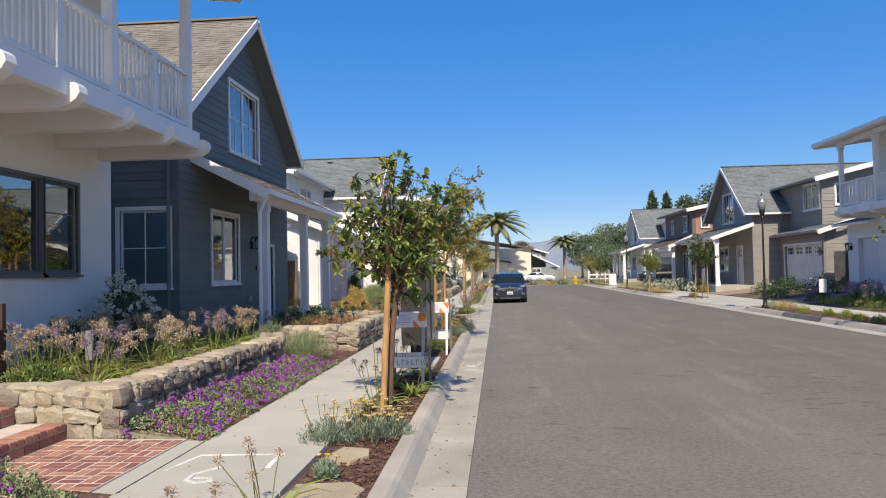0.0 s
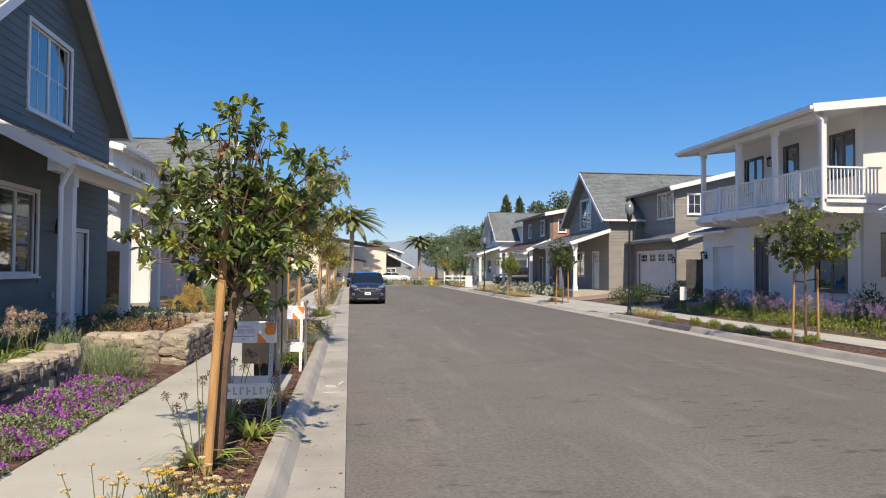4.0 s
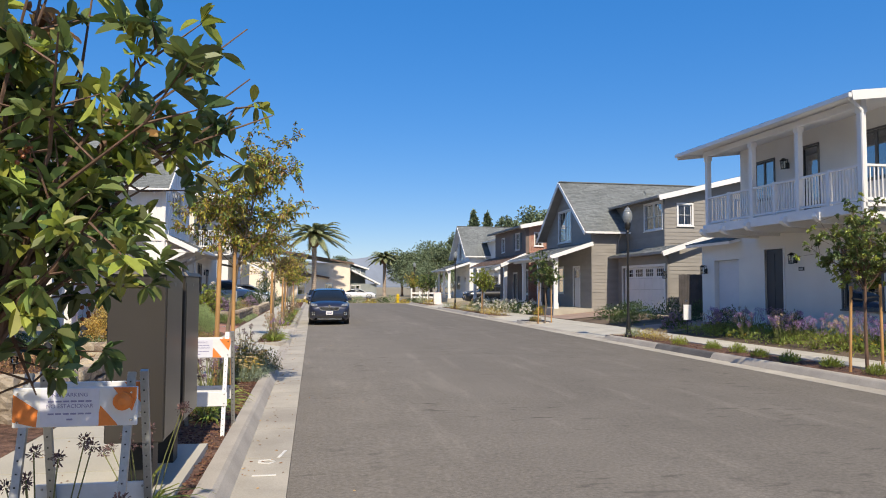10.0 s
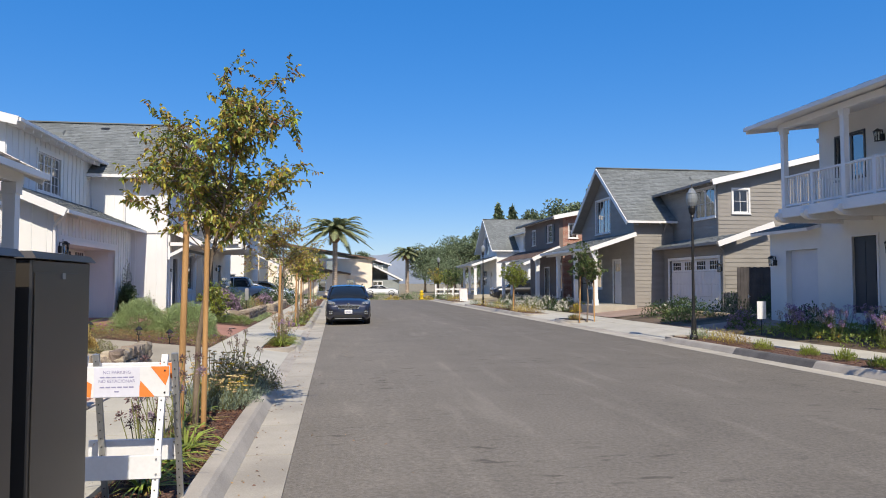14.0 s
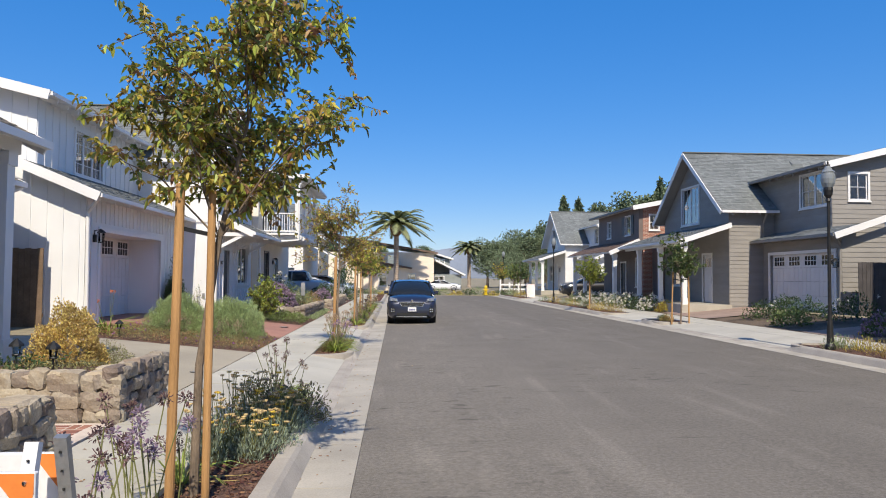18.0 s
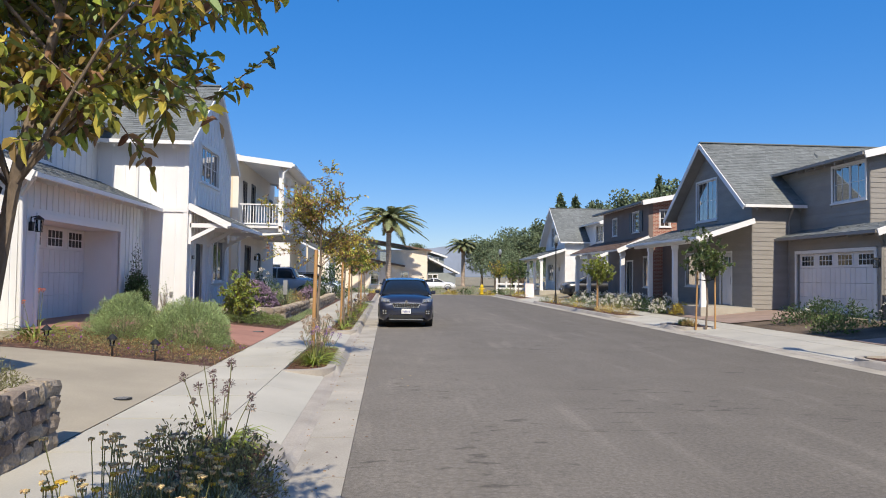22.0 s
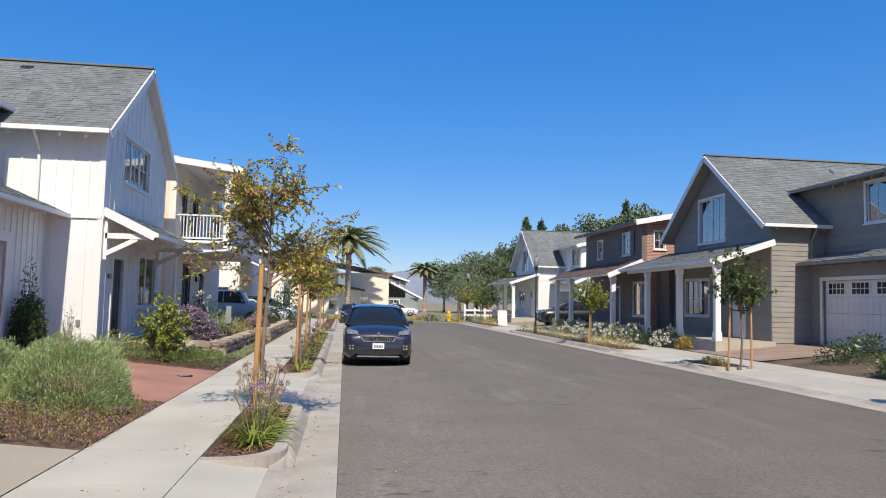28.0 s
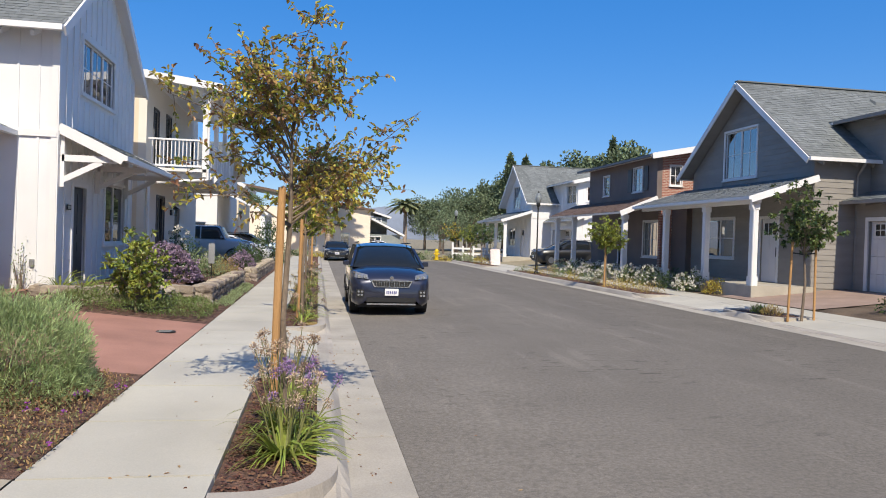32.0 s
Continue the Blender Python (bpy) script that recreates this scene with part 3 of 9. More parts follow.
def garage_door(parent, f, a0, a1, z0, z1, lights=4, material=M_GARAGE, deep=0.0):
    bm = B()
    c = 0.13
    f.box(bm, a0 - c, a0, -0.02, 0.04, z0, z1 + c)
    f.box(bm, a1, a1 + c, -0.02, 0.04, z0, z1 + c)
    f.box(bm, a0, a1, -0.02, 0.04, z1, z1 + c)
    g = part("garage_door", bm, M_TRIM, parent)
    if deep:
        bm = B()
        f.box(bm, a0 - 0.12, a0 - 0.002, -deep - 0.2, -0.202, z0, z1 + 0.1)
        f.box(bm, a1 + 0.002, a1 + 0.12, -deep - 0.2, -0.202, z0, z1 + 0.1)
        f.box(bm, a0, a1, -deep - 0.2, -0.202, z1 + 0.002, z1 + 0.1)
        part("jamb", bm, M_TRIM, g)
        f = Face(f.axis, f.at - f.out * deep, f.out)
    n, h = 4, (z1 - z0) / 4
    for k in range(n):
        bm = B()
        f.box(bm, a0 + 0.004, a1 - 0.004, -0.16, -0.11, z0 + k * h + 0.004, z0 + (k + 1) * h - 0.004)
        m = int((a1 - a0) / 0.3)
        for i in range(m if k < n - 1 else 0):
            s = a0 + (a1 - a0) * i / m
            f.box(bm, s + 0.01, s + (a1 - a0) / m - 0.01, -0.112, -0.1, z0 + k * h + 0.01, z0 + (k + 1) * h - 0.01)
        part("door_section", bm, material, g)
    w = (a1 - a0) / lights
    for i in range(lights):
        s, e = a0 + w * i + w * 0.16, a0 + w * (i + 1) - w * 0.16
        lo, hi = z1 - h + 0.1, z1 - 0.1
        bm = B()
        f.box(bm, s - 0.05, s, -0.11, -0.09, lo - 0.05, hi + 0.05), f.box(bm, e, e + 0.05, -0.11, -0.09, lo - 0.05, hi + 0.05)
        f.box(bm, s, e, -0.11, -0.09, lo - 0.05, lo), f.box(bm, s, e, -0.11, -0.09, hi, hi + 0.05)
        for k in range(1, 4):
            a = s + (e - s) * k / 4
            f.box(bm, a - 0.012, a + 0.012, -0.11, -0.092, lo, hi)
        f.box(bm, s, e, -0.109, -0.093, (lo + hi) / 2 - 0.012, (lo + hi) / 2 + 0.012)
        lt = part("door_light", bm, M_TRIM, g)
        bm = B()
        f.box(bm, s, e, -0.108, -0.1, lo, hi)
        part("pane", bm, M_CARGLASS, lt)
    return g


def slope(parent, p00, p10, p01, p11, material, name="roof", thick=0.14, fascia=M_TRIM, shingle=True, seed=1):
    """A roof slope: p00-p10 is its eave, p01-p11 its upper edge; a deck with shingles laid in courses on it."""
    p00, p10, p01, p11 = (Vector(p) for p in (p00, p10, p01, p11))
    nrm = (p10 - p00).cross(p01 - p00).normalized()
    if nrm.z < 0:
        nrm = -nrm
    bm = B()
    hexa(bm, [p00 - nrm * thick, p10 - nrm * thick, p11 - nrm * thick, p01 - nrm * thick], [p00, p10, p11, p01])
    r = part(name, bm, fascia, parent)
    if not shingle:
        return r
    rnd = random.Random(seed)
    up = ((p01 + p11) - (p00 + p10)) / 2
    courses = max(2, int(up.length / 0.15))
    vs, fs = [], []
    for c in range(courses):
        t0, t1 = c / courses, min(1.0, (c + 1.35) / courses)
        a0, a1 = p00.lerp(p01, t0), p10.lerp(p11, t0)
        b0, b1 = p00.lerp(p01, t1), p10.lerp(p11, t1)
        ln = (a1 - a0).length
        k = -rnd.random() * 0.3
        while k < ln:
            wd = rnd.uniform(0.1, 0.26)
            s, e = max(0, k) / ln, min(ln, k + wd - 0.006) / ln
            k += wd
            if (e - s) * ln < 0.015:
                continue
            th = rnd.choice((0.02, 0.023, 0.029))
            q = [a0.lerp(a1, s), a0.lerp(a1, e), b0.lerp(b1, e), b0.lerp(b1, s)]
            i = len(vs)
            vs += [tuple(q[0] + nrm * 0.002), tuple(q[1] + nrm * 0.002), tuple(q[0] + nrm * th), tuple(q[1] + nrm * th), tuple(q[2] + nrm * 0.012), tuple(q[3] + nrm * 0.012)]
            fs += [(i, i + 1, i + 3, i + 2), (i + 2, i + 3, i + 4, i + 5), (i, i + 2, i + 5), (i + 1, i + 4, i + 3)]
    sh = raw("shingles", vs, fs, material, r)
    tagged(sh, kind="stuff")
    return r


def bar(parent, p0, p1, w, h, material=M_TRIM, name="trim_board", label=""):
    bm = B()
    beam(bm, p0, p1, w, h)
    return part(name, bm, material, parent, label)


def pipe(parent, pts, r, material=M_TRIM, name="downspout", label=""):
    bm = B()
    for a, b in zip(pts, pts[1:]):
        rod(bm, a, b, r, n=8)
    return part(name, bm, material, parent, label, smooth=False)


def lantern(at, out, label="black metal wall lantern beside a door", s=1.0):
    """A wall lantern that hangs off a bracket; out is the way off the wall, as (x, y)."""
    x, y, z = at
    t = thing("wall_lantern", at, label, "lamp", "wall lanterns")
    bm = B()
    box(bm, x - 0.05, x + 0.05, y - 0.05, y + 0.05, z, z + 0.2)
    part("back_plate", bm, M_METAL_DK, t)
    cx, cy = x + out[0] * 0.17, y + out[1] * 0.17
    bm = B()
    beam(bm, (x, y, z + 0.3), (cx, cy, z + 0.34), 0.02, 0.02), beam(bm, (x, y, z + 0.15), (x, y, z + 0.32), 0.02, 0.02)
    part("bracket", bm, M_METAL_DK, t)
    bm = B()
    lathe(bm, cx, cy, [(0.02, z + 0.34), (0.11, z + 0.27), (0.115, z + 0.25)], 8)
    part("cap", bm, M_METAL_DK, t)
    bm = B()
    for i in range(4):
        a = math.pi / 4 + i * math.pi / 2
        rod(bm, (cx + 0.09 * math.cos(a), cy + 0.09 * math.sin(a), z + 0.25), (cx + 0.065 * math.cos(a), cy + 0.065 * math.sin(a), z), 0.008, n=5)
    box(bm, cx - 0.06, cx + 0.06, cy - 0.06, cy + 0.06, z - 0.02, z)
    part("cage", bm, M_METAL_DK, t)
    bm = B()
    rod(bm, (cx, cy, z), (cx, cy, z + 0.24), 0.055, 0.075, 8)
    part("glass", bm, G_LAMP, t)
    return t


# ---- ground, road, pavements ----
KL, KR = -0.83, 9.83          # street faces of the two kerbs
Y0, Y1 = -14.0, 81.0          # the street's length
SW0, SW1 = -2.95, -1.68       # left pavement
RW0, RW1 = 11.15, 12.5        # right pavement


def grid(name, xs, ys, zf, material, parent=None):
    vs = [(x, y, zf(x, y)) for y in ys for x in xs]
    n = len(xs)
    fs = [(j * n + i, j * n + i + 1, (j + 1) * n + i + 1, (j + 1) * n + i) for j in range(len(ys) - 1) for i in range(n - 1)]
    return raw(name, vs, fs, material, parent, smooth=True)


def far_line(v):
    return [-3000, -600, -150] + v + [150, 600, 3000]


def ground_z(x, y):
    if -5.65 < x < -2.88 and (5.45 < y < 7.25 or (19.3 < y < 20.55 and x > -4.7)):
        return 0.09
    if -14 <= y <= 92 and (-2.9 >= x >= -30 or 12.5 <= x <= 40):
        d = -2.9 - x if x < 0 else x - 12.5
        return 0.11 + 0.34 * min(1, d / 3.6)
    return -0.12 if -14 < y < 81.2 and -2.9 < x < 12.5 else 0.03


g = grid("ground", far_line([-40, -31, -30, -20, -12, -9, -6.5, -5.66, -5.64, -4.72, -4.68, -3.6, -2.9, -2.85, 12.45, 12.5, 13.2, 14, 15, 16.2, 18, 24, 40, 41, 60]),
         far_line([-40, -14.1, -14, -5, 4.2, 5.44, 5.46, 7.2, 7.26, 15, 19.28, 19.32, 20.53, 20.58, 25, 35, 45, 55, 65, 75, 81.15, 81.25, 85, 92, 92.2, 110]), ground_z, M_GROUND)
structure(g, "dry earth of the front yards and the land beyond", "ground")

r = grid("road", [-0.29, 0.5, 2, 4.5, 7, 8.8, 9.28], [Y0 + (Y1 - Y0) * i / 60 for i in range(61)],
         lambda x, y: 0.002 + 0.05 * (1 - ((x - 4.5) / 4.8) ** 2), M_ASPHALT)
structure(r, "worn grey asphalt roadway of a quiet street", "road")

def slab(bm, x0, x1, y0, y1, z0, z1, b=0.008):
    hexa(bm, [(x0, y0, z0), (x1, y0, z0), (x1, y1, z0), (x0, y1, z0)], [(x0 + b, y0 + b, z1), (x1 - b, y0 + b, z1), (x1 - b, y1 - b, z1), (x0 + b, y1 - b, z1)])


# driveway cuts in the kerbs, along y
CUTS_L = [(22.45, 27.65), (31.6, 36.2), (56, 60)]
CUTS_R = [(30.2, 39.0), (41.2, 46.0), (64, 70)]


def cut_depth(y, cuts):
    d = 1.0
    for a, b in cuts:
        d = min(d, max(0.0, max(a - y, y - b)) / 0.7)
    return min(1.0, d)


gut_l = structure(new("pavement"), "grey concrete gutter strip stained along the kerb", "gutter")
gut_r = structure(new("pavement"), "grey concrete gutter strip along the far kerb", "gutter")
kerb_l = structure(new("kerb"), "grey concrete kerb with worn edges and dropped driveways", "kerb")
kerb_r = structure(new("kerb"), "grey concrete kerb on the far side with dropped driveways", "kerb")
walk_l = structure(new("pavement"), "pale concrete sidewalk in slabs", "pavement")
walk_r = structure(new("pavement"), "pale concrete sidewalk across the street", "pavement")


def run(y0, y1, step):
    y = y0
    while y < y1 - 0.01:
        yield y, min(y + step, y1)
        y += step


for par, xa, xb, st in ((gut_l, KL, -0.29, 1.55), (gut_r, 9.28, KR, 3.0)):
    for a, b in run(Y0, Y1, st):
        bm = B()
        slab(bm, xa, xb, a + 0.004, b - 0.004, -0.1, 0.006, 0.004)
        part("gutter_slab", bm, M_GUTTER, par)
for par, xf, s, cuts in ((kerb_l, KL, -1, CUTS_L), (kerb_r, KR, 1, CUTS_R)):
    for a, b in run(Y0, Y1, 1.0):
        n = 5
        bm = B()
        for k in range(n):
            ya, yb = a + (b - a) * k / n + (0.005 if k == 0 and int(a) % 3 == 0 else 0), a + (b - a) * (k + 1) / n
            ha, hb = (0.025 + 0.125 * cut_depth(q, cuts) for q in (ya, yb))
            for pa, pb, da, db in ((-0.075, 0.0, None, 0.03), (0.0, 0.035, 0.03, 0.0), (0.035, 0.17, 0.0, 0.0)):
                za, zb = (0.009, 0.009) if da is None else (max(0.012, ha - da), max(0.012, hb - da))
                ya2, yb2 = max(0.012, ha - db), max(0.012, hb - db)
                X = [xf + s * pa, xf + s * pb]
                lo = [(X[0], ya, -0.1), (X[1], ya, -0.1), (X[1], yb, -0.1), (X[0], yb, -0.1)]
                hexa(bm, lo, [(X[0], ya, za), (X[1], ya, ya2), (X[1], yb, yb2), (X[0], yb, zb)])
        part("kerb_stone", bm, M_KERBDK if s > 0 and 22.5 < a < 25.5 else M_KERB, par)
# sidewalks: slabs a metre and a half long, in two stretches
for par, xa, xb, cuts in ((walk_l, SW0, SW1, CUTS_L), (walk_r, RW0, RW1, CUTS_R)):
    for a, b in run(Y0, Y1, 1.5):
        bm = B()
        slab(bm, xa, xb, a + 0.006, b - 0.006, 0.0, 0.15)
        part("sidewalk_slab", bm, M_CONC, par)
bm = B()
slab(bm, -3.166, SW0 - 0.004, 5.47, 7.2, 0.0, 0.15)
part("sidewalk_slab", bm, M_CONC, walk_l)
# sloping driveway aprons between sidewalk and kerb
for cuts, xa, xb, nm in ((CUTS_L, SW1, KL - 0.17, "left"), (CUTS_R, RW0, KR + 0.17, "right")):
    for a, b in cuts:
        bm = B()
        n = max(2, round((b - a) / 1.55))
        for k in range(n):
            p, q = a + (b - a) * k / n + 0.004, a + (b - a) * (k + 1) / n - 0.004
            hexa(bm, [(xa, p, -0.05), (xb, p, -0.05), (xb, q, -0.05), (xa, q, -0.05)], [(xa, p, 0.148), (xb, p, 0.03), (xb, q, 0.03), (xa, q, 0.148)])
        structure(part("driveway_apron", bm, M_CONC), "pale concrete driveway apron sloping to the gutter", "driveway")
# planting strips of bark mulch, between the cuts
STRIPS_L = spans(Y0, Y1, CUTS_L)
STRIPS_R = spans(Y0, Y1, CUTS_R)


def island(side, a, b, i):
    """A strip of mulch between kerb and sidewalk; its ends at a driveway have a low rounded concrete edge."""
    xa, xb = (SW1, KL - 0.17) if side < 0 else (KR + 0.17, RW0)
    rnd = random.Random(i)
    R, ends = 0.5, (a > Y0 + 1, b < Y1 - 1)

    def limit(y):
        """The strip's street edge at y, drawn in round the corners."""
        d = min(y - a if ends[0] else 9, b - y if ends[1] else 9)
        cut = R - math.sqrt(max(0, R * R - (R - d) ** 2)) if d < R else 0
        return (xb - cut) if side < 0 else (xa + cut)
    n = max(6, int((b - a) / 0.22))
    ys = sorted({*(a + (b - a) * k / n for k in range(n + 1)), *(q for e, o in ((a, 1), (b, -1)) for q in (e + o * 0.02, e + o * 0.06, e + o * 0.12))})
    vs = []
    for y in ys:
        lim = limit(y)
        p, q = (xa, lim) if side < 0 else (lim, xb)
        for k in range(6):
            x = p + (q - p) * k / 5
            vs.append((x, y, 0.112 + 0.03 * noise.noise((x * 3, y * 3, i))))
    s = raw("planting_strip", vs, [(j * 6 + k, j * 6 + k + 1, (j + 1) * 6 + k + 1, (j + 1) * 6 + k) for j in range(len(ys) - 1) for k in range(5)], M_MULCH, smooth=True)
    structure(s, "planting strip of red-brown bark mulch", "flower bed")
    vs, fs = [], []
    for _ in range(int((b - a) * (420 if side < 0 and b < 50 else 60))):
        y = rnd.uniform(a + 0.05, b - 0.05)
        x = rnd.uniform(xa + 0.03, limit(y) - 0.03) if side < 0 else rnd.uniform(limit(y) + 0.03, xb - 0.03)
        t, l, w = rnd.uniform(0, 6.28), rnd.uniform(0.007, 0.021), rnd.uniform(0.003, 0.008)
        c, d, z = math.cos(t), math.sin(t), 0.125 + 0.03 * noise.noise((x * 3, y * 3, i))
        k = len(vs)
        h = rnd.uniform(0.001, 0.012)
        vs += [(x - c * l - d * w, y - d * l + c * w, z), (x - c * l + d * w, y - d * l - c * w, z + h), (x + c * l + d * w, y + d * l - c * w, z + h), (x + c * l - d * w, y + d * l + c * w, z), (x, y, z + h + 0.004)]
        fs += [(k, k + 1, k + 4), (k + 1, k + 2, k + 4), (k + 2, k + 3, k + 4), (k + 3, k, k + 4)]
    tagged(raw("bark_chips", vs, fs, M_CHIP, s), kind="stuff")
    for y, on, d in ((a, ends[0], 1), (b, ends[1], -1)):
        if on:
            xs, xw = (xb, xa) if side < 0 else (xa, xb)     # street side, sidewalk side
            o = -1 if side < 0 else 1
            line = [(xw, y, 0), (xs + o * R, y, 0)]
            line += [(xs + o * (R - R * math.sin(u)), y + d * (R - R * math.cos(u)), u) for u in (math.pi / 2 * k / 8 for k in range(1, 9))]
            line.append((xs, y + d * (R + 0.25), math.pi / 2))
            bm = B()
            for (x0, y0, u0), (x1, y1, u1) in zip(line, line[1:]):
                w = 0.165
                n0, n1 = ((-o * math.sin(u) * w, -d * math.cos(u) * w) for u in (u0, u1))
                hexa(bm, [(x0, y0, -0.03), (x1, y1, -0.03), (x1 + n1[0], y1 + n1[1], -0.03), (x0 + n0[0], y0 + n0[1], -0.03)],
                     [(x0, y0, 0.153), (x1, y1, 0.153), (x1 + n1[0] * 0.9, y1 + n1[1] * 0.9, 0.15), (x0 + n0[0] * 0.9, y0 + n0[1] * 0.9, 0.15)])
            bmesh.ops.remove_doubles(bm, verts=bm.verts, dist=1e-4)
            structure(part("kerb", bm, M_KERB), "rounded concrete kerb at the end of a planting strip", "kerb")


for i, (a, b) in enumerate(STRIPS_L):
    island(-1, a, b, i)
for i, (a, b) in enumerate(STRIPS_R):
    island(1, a, b, i + 10)


# ---- houses ----
def railing(parent, p0, p1, h=0.95, posts=(), gap=0.115, material=M_TRIM):
    """A painted balustrade between two points on a balcony's floor: rails and single balusters."""
    p0, p1 = Vector(p0), Vector(p1)
    bar(parent, p0 + Vector((0, 0, h)), p1 + Vector((0, 0, h)), 0.1, 0.055, material, "top_rail")
    bar(parent, p0 + Vector((0, 0, 0.1)), p1 + Vector((0, 0, 0.1)), 0.06, 0.06, material, "bottom_rail")
    n = int((p1 - p0).length / gap)
    me = None
    for i in range(1, n):
        p = p0.lerp(p1, i / n)
        if me is None:
            bm = B()
            box(bm, p.x - 0.016, p.x + 0.016, p.y - 0.016, p.y + 0.016, p.z + 0.1, p.z + h)
            first = part("baluster", bm, material, parent)
            me, base = first.data, p
        else:
            ob = new("baluster", me)
            ob.parent = parent
            ob.location = p - base
    for q in posts:
        v = p0.lerp(p1, q)
        bm = B()
        box(bm, v.x - 0.055, v.x + 0.055, v.y - 0.055, v.y + 0.055, v.z, v.z + h + 0.06)
        part("newel", bm, material, parent)


def beam_end(parent, f, a, n0, n1, z, material):
    """A balcony beam with a rounded nose."""
    bm = B()
    prof = [(n0, z - 0.30), (n1 - 0.30, z - 0.30), (n1 - 0.16, z - 0.27), (n1 - 0.05, z - 0.2), (n1, z - 0.12), (n1 - 0.02, z - 0.04), (n1 - 0.06, z), (n0, z)]
    s = [bm.verts.new(f.p(a - 0.09, n, q)) for n, q in prof]
    e = [bm.verts.new(f.p(a + 0.09, n, q)) for n, q in prof]
    bm.faces.new(s), bm.faces.new(e[::-1])
    for i in range(len(prof)):
        j = (i + 1) % len(prof)
        bm.faces.new((s[j], s[i], e[i], e[j]))
    bmesh.ops.recalc_face_normals(bm, faces=bm.faces)
    part("balcony_beam", bm, material, parent)


def balcony_house(out, xf, y0, y1, label, material, base=0.45, floor=4.0, depth=1.95, eave=6.62, posts=(), beams=(), ground=(), upper=(), bend=0.0,
                  back=9.0, by0=None, by1=None, side_m=None, side_win=()):
    """A two-storey stucco house with a full-width balcony under a shed roof."""
    h = thing("house", (xf, y0, base), label, "house", "street houses")
    f = Face("x", xf, out)
    ft = 0.3
    xb = xf - out * back
    top = eave + 0.55
    ops = [o[:4] for o in ground] + [o[:4] for o in upper]
    wall(h, f, y0, y1, base - 0.5, top, material, ops, 0.25)
    sf = Face("y", y0, -1)
    wall(h, sf, min(xf - out * 0.25, xb), max(xf - out * 0.25, xb), base - 0.5, lambda a: top + abs(a - xf) * 0.12, side_m or material, [o[:4] for o in side_win], 0.25)
    wall(h, Face("y", y1, 1), min(xf - out * 0.25, xb), max(xf - out * 0.25, xb), base - 0.5, lambda a: top + abs(a - xf) * 0.12, material, (), 0.25)
    wall(h, Face("x", xb, -out), y0 + 0.25, y1 - 0.25, base - 0.5, top + back * 0.12 - 0.05, material, (), 0.2)
    for o in side_win:
        window(h, sf, *o[:4], leaves=1, rows=1, cols=1, frame_m=M_FRAME_DK, casing=0)
    for o in ground + upper:
        kind = o[4]
        if kind == "win":
            window(h, f, *o[:4], leaves=o[5], rows=o[6], cols=o[7], frame_m=M_FRAME_DK, trim=M_FRAME_DK if o[8] else M_TRIM, casing=0.05 if o[8] else 0.07, blind=o in upper)
        elif kind == "door":
            door(h, f, *o[:4], M_DOOR_DK, casing=0.06)
        else:
            garage_door(h, f, *o[:4], lights=3, material=M_DOOR_WH)
    by0 = y0 - 0.75 if by0 is None else by0
    by1 = y1 - 0.3 if by1 is None else by1
    # balcony floor, beams, posts, rails
    bm = B()
    f.box(bm, by0, by1, -0.02, depth, floor, floor + 0.1)
    f.box(bm, by0, by1, depth - 0.12, depth + 0.02, floor - 0.16, floor + 0.12)
    bal = part("balcony", bm, M_TRIM, h)
    for a in beams:
        beam_end(h, f, a, -0.02, depth + 0.17, floor, M_TRIM)
    z = floor + 0.1
    for a in posts:
        bm = B()
        f.box(bm, a - 0.075, a + 0.075, depth - 0.16, depth - 0.01, z, eave - 0.12)
        f.box(bm, a - 0.1, a + 0.1, depth - 0.185, depth + 0.015, eave - 0.28, eave - 0.121)
        part("post", bm, M_TRIM, h)
    pts = sorted(posts)
    for a, b in zip(pts, pts[1:]):
        railing(bal, f.p(a + 0.08, depth - 0.08, z), f.p(b - 0.08, depth - 0.08, z), posts=(0.5,) if b - a > 2 else ())
    railing(bal, f.p(pts[0], 0.05, z), f.p(pts[0], depth - 0.18, z))
    railing(bal, f.p(pts[-1], 0.05, z), f.p(pts[-1], depth - 0.18, z))
    bar(h, f.p(by0, depth - 0.08, eave - 0.04), f.p(by1, depth - 0.08, eave - 0.04), 0.14, 0.18, M_TRIM, "header_beam")
    # shed roof, rake boards, gutter and downspout
    e, k = depth + 0.45, 0.12
    n1 = -back - 0.4
    P = lambda a, n: f.p(a, n, eave + 0.14 + (e - n) * k)
    slope(h, P(by0 - 0.25, e), P(by1 + 0.9, e), P(by0 - 0.25, n1), P(by1 + 0.9, n1), M_SHINGLE, thick=0.1, seed=int(abs(xf) * 7))
    for a in (by0 - 0.27, by1 + 0.92):
        bar(h, Vector(P(a, e + 0.02)) - Vector((0, 0, 0.09)), Vector(P(a, n1)) - Vector((0, 0, 0.09)), 0.045, 0.24, M_TRIM, "rake_board")
    bar(h, Vector(P(by0 - 0.27, e + 0.06)) - Vector((0, 0, 0.07)), Vector(P(by1 + 0.92, e + 0.06)) - Vector((0, 0, 0.07)), 0.11, 0.11, M_TRIM, "gutter")
    d0 = Vector(f.p(by0 - 0.1, e, eave + 0.06))
    pipe(h, [d0, f.p(by0 - 0.1, depth + 0.06, eave - 0.28), f.p(by0 - 0.1, depth + 0.06, floor - 0.25), f.p(max(by0, y0 + 0.12), 0.08, floor - 0.4), f.p(max(by0, y0 + 0.12), 0.08, base)], 0.045)
    return h


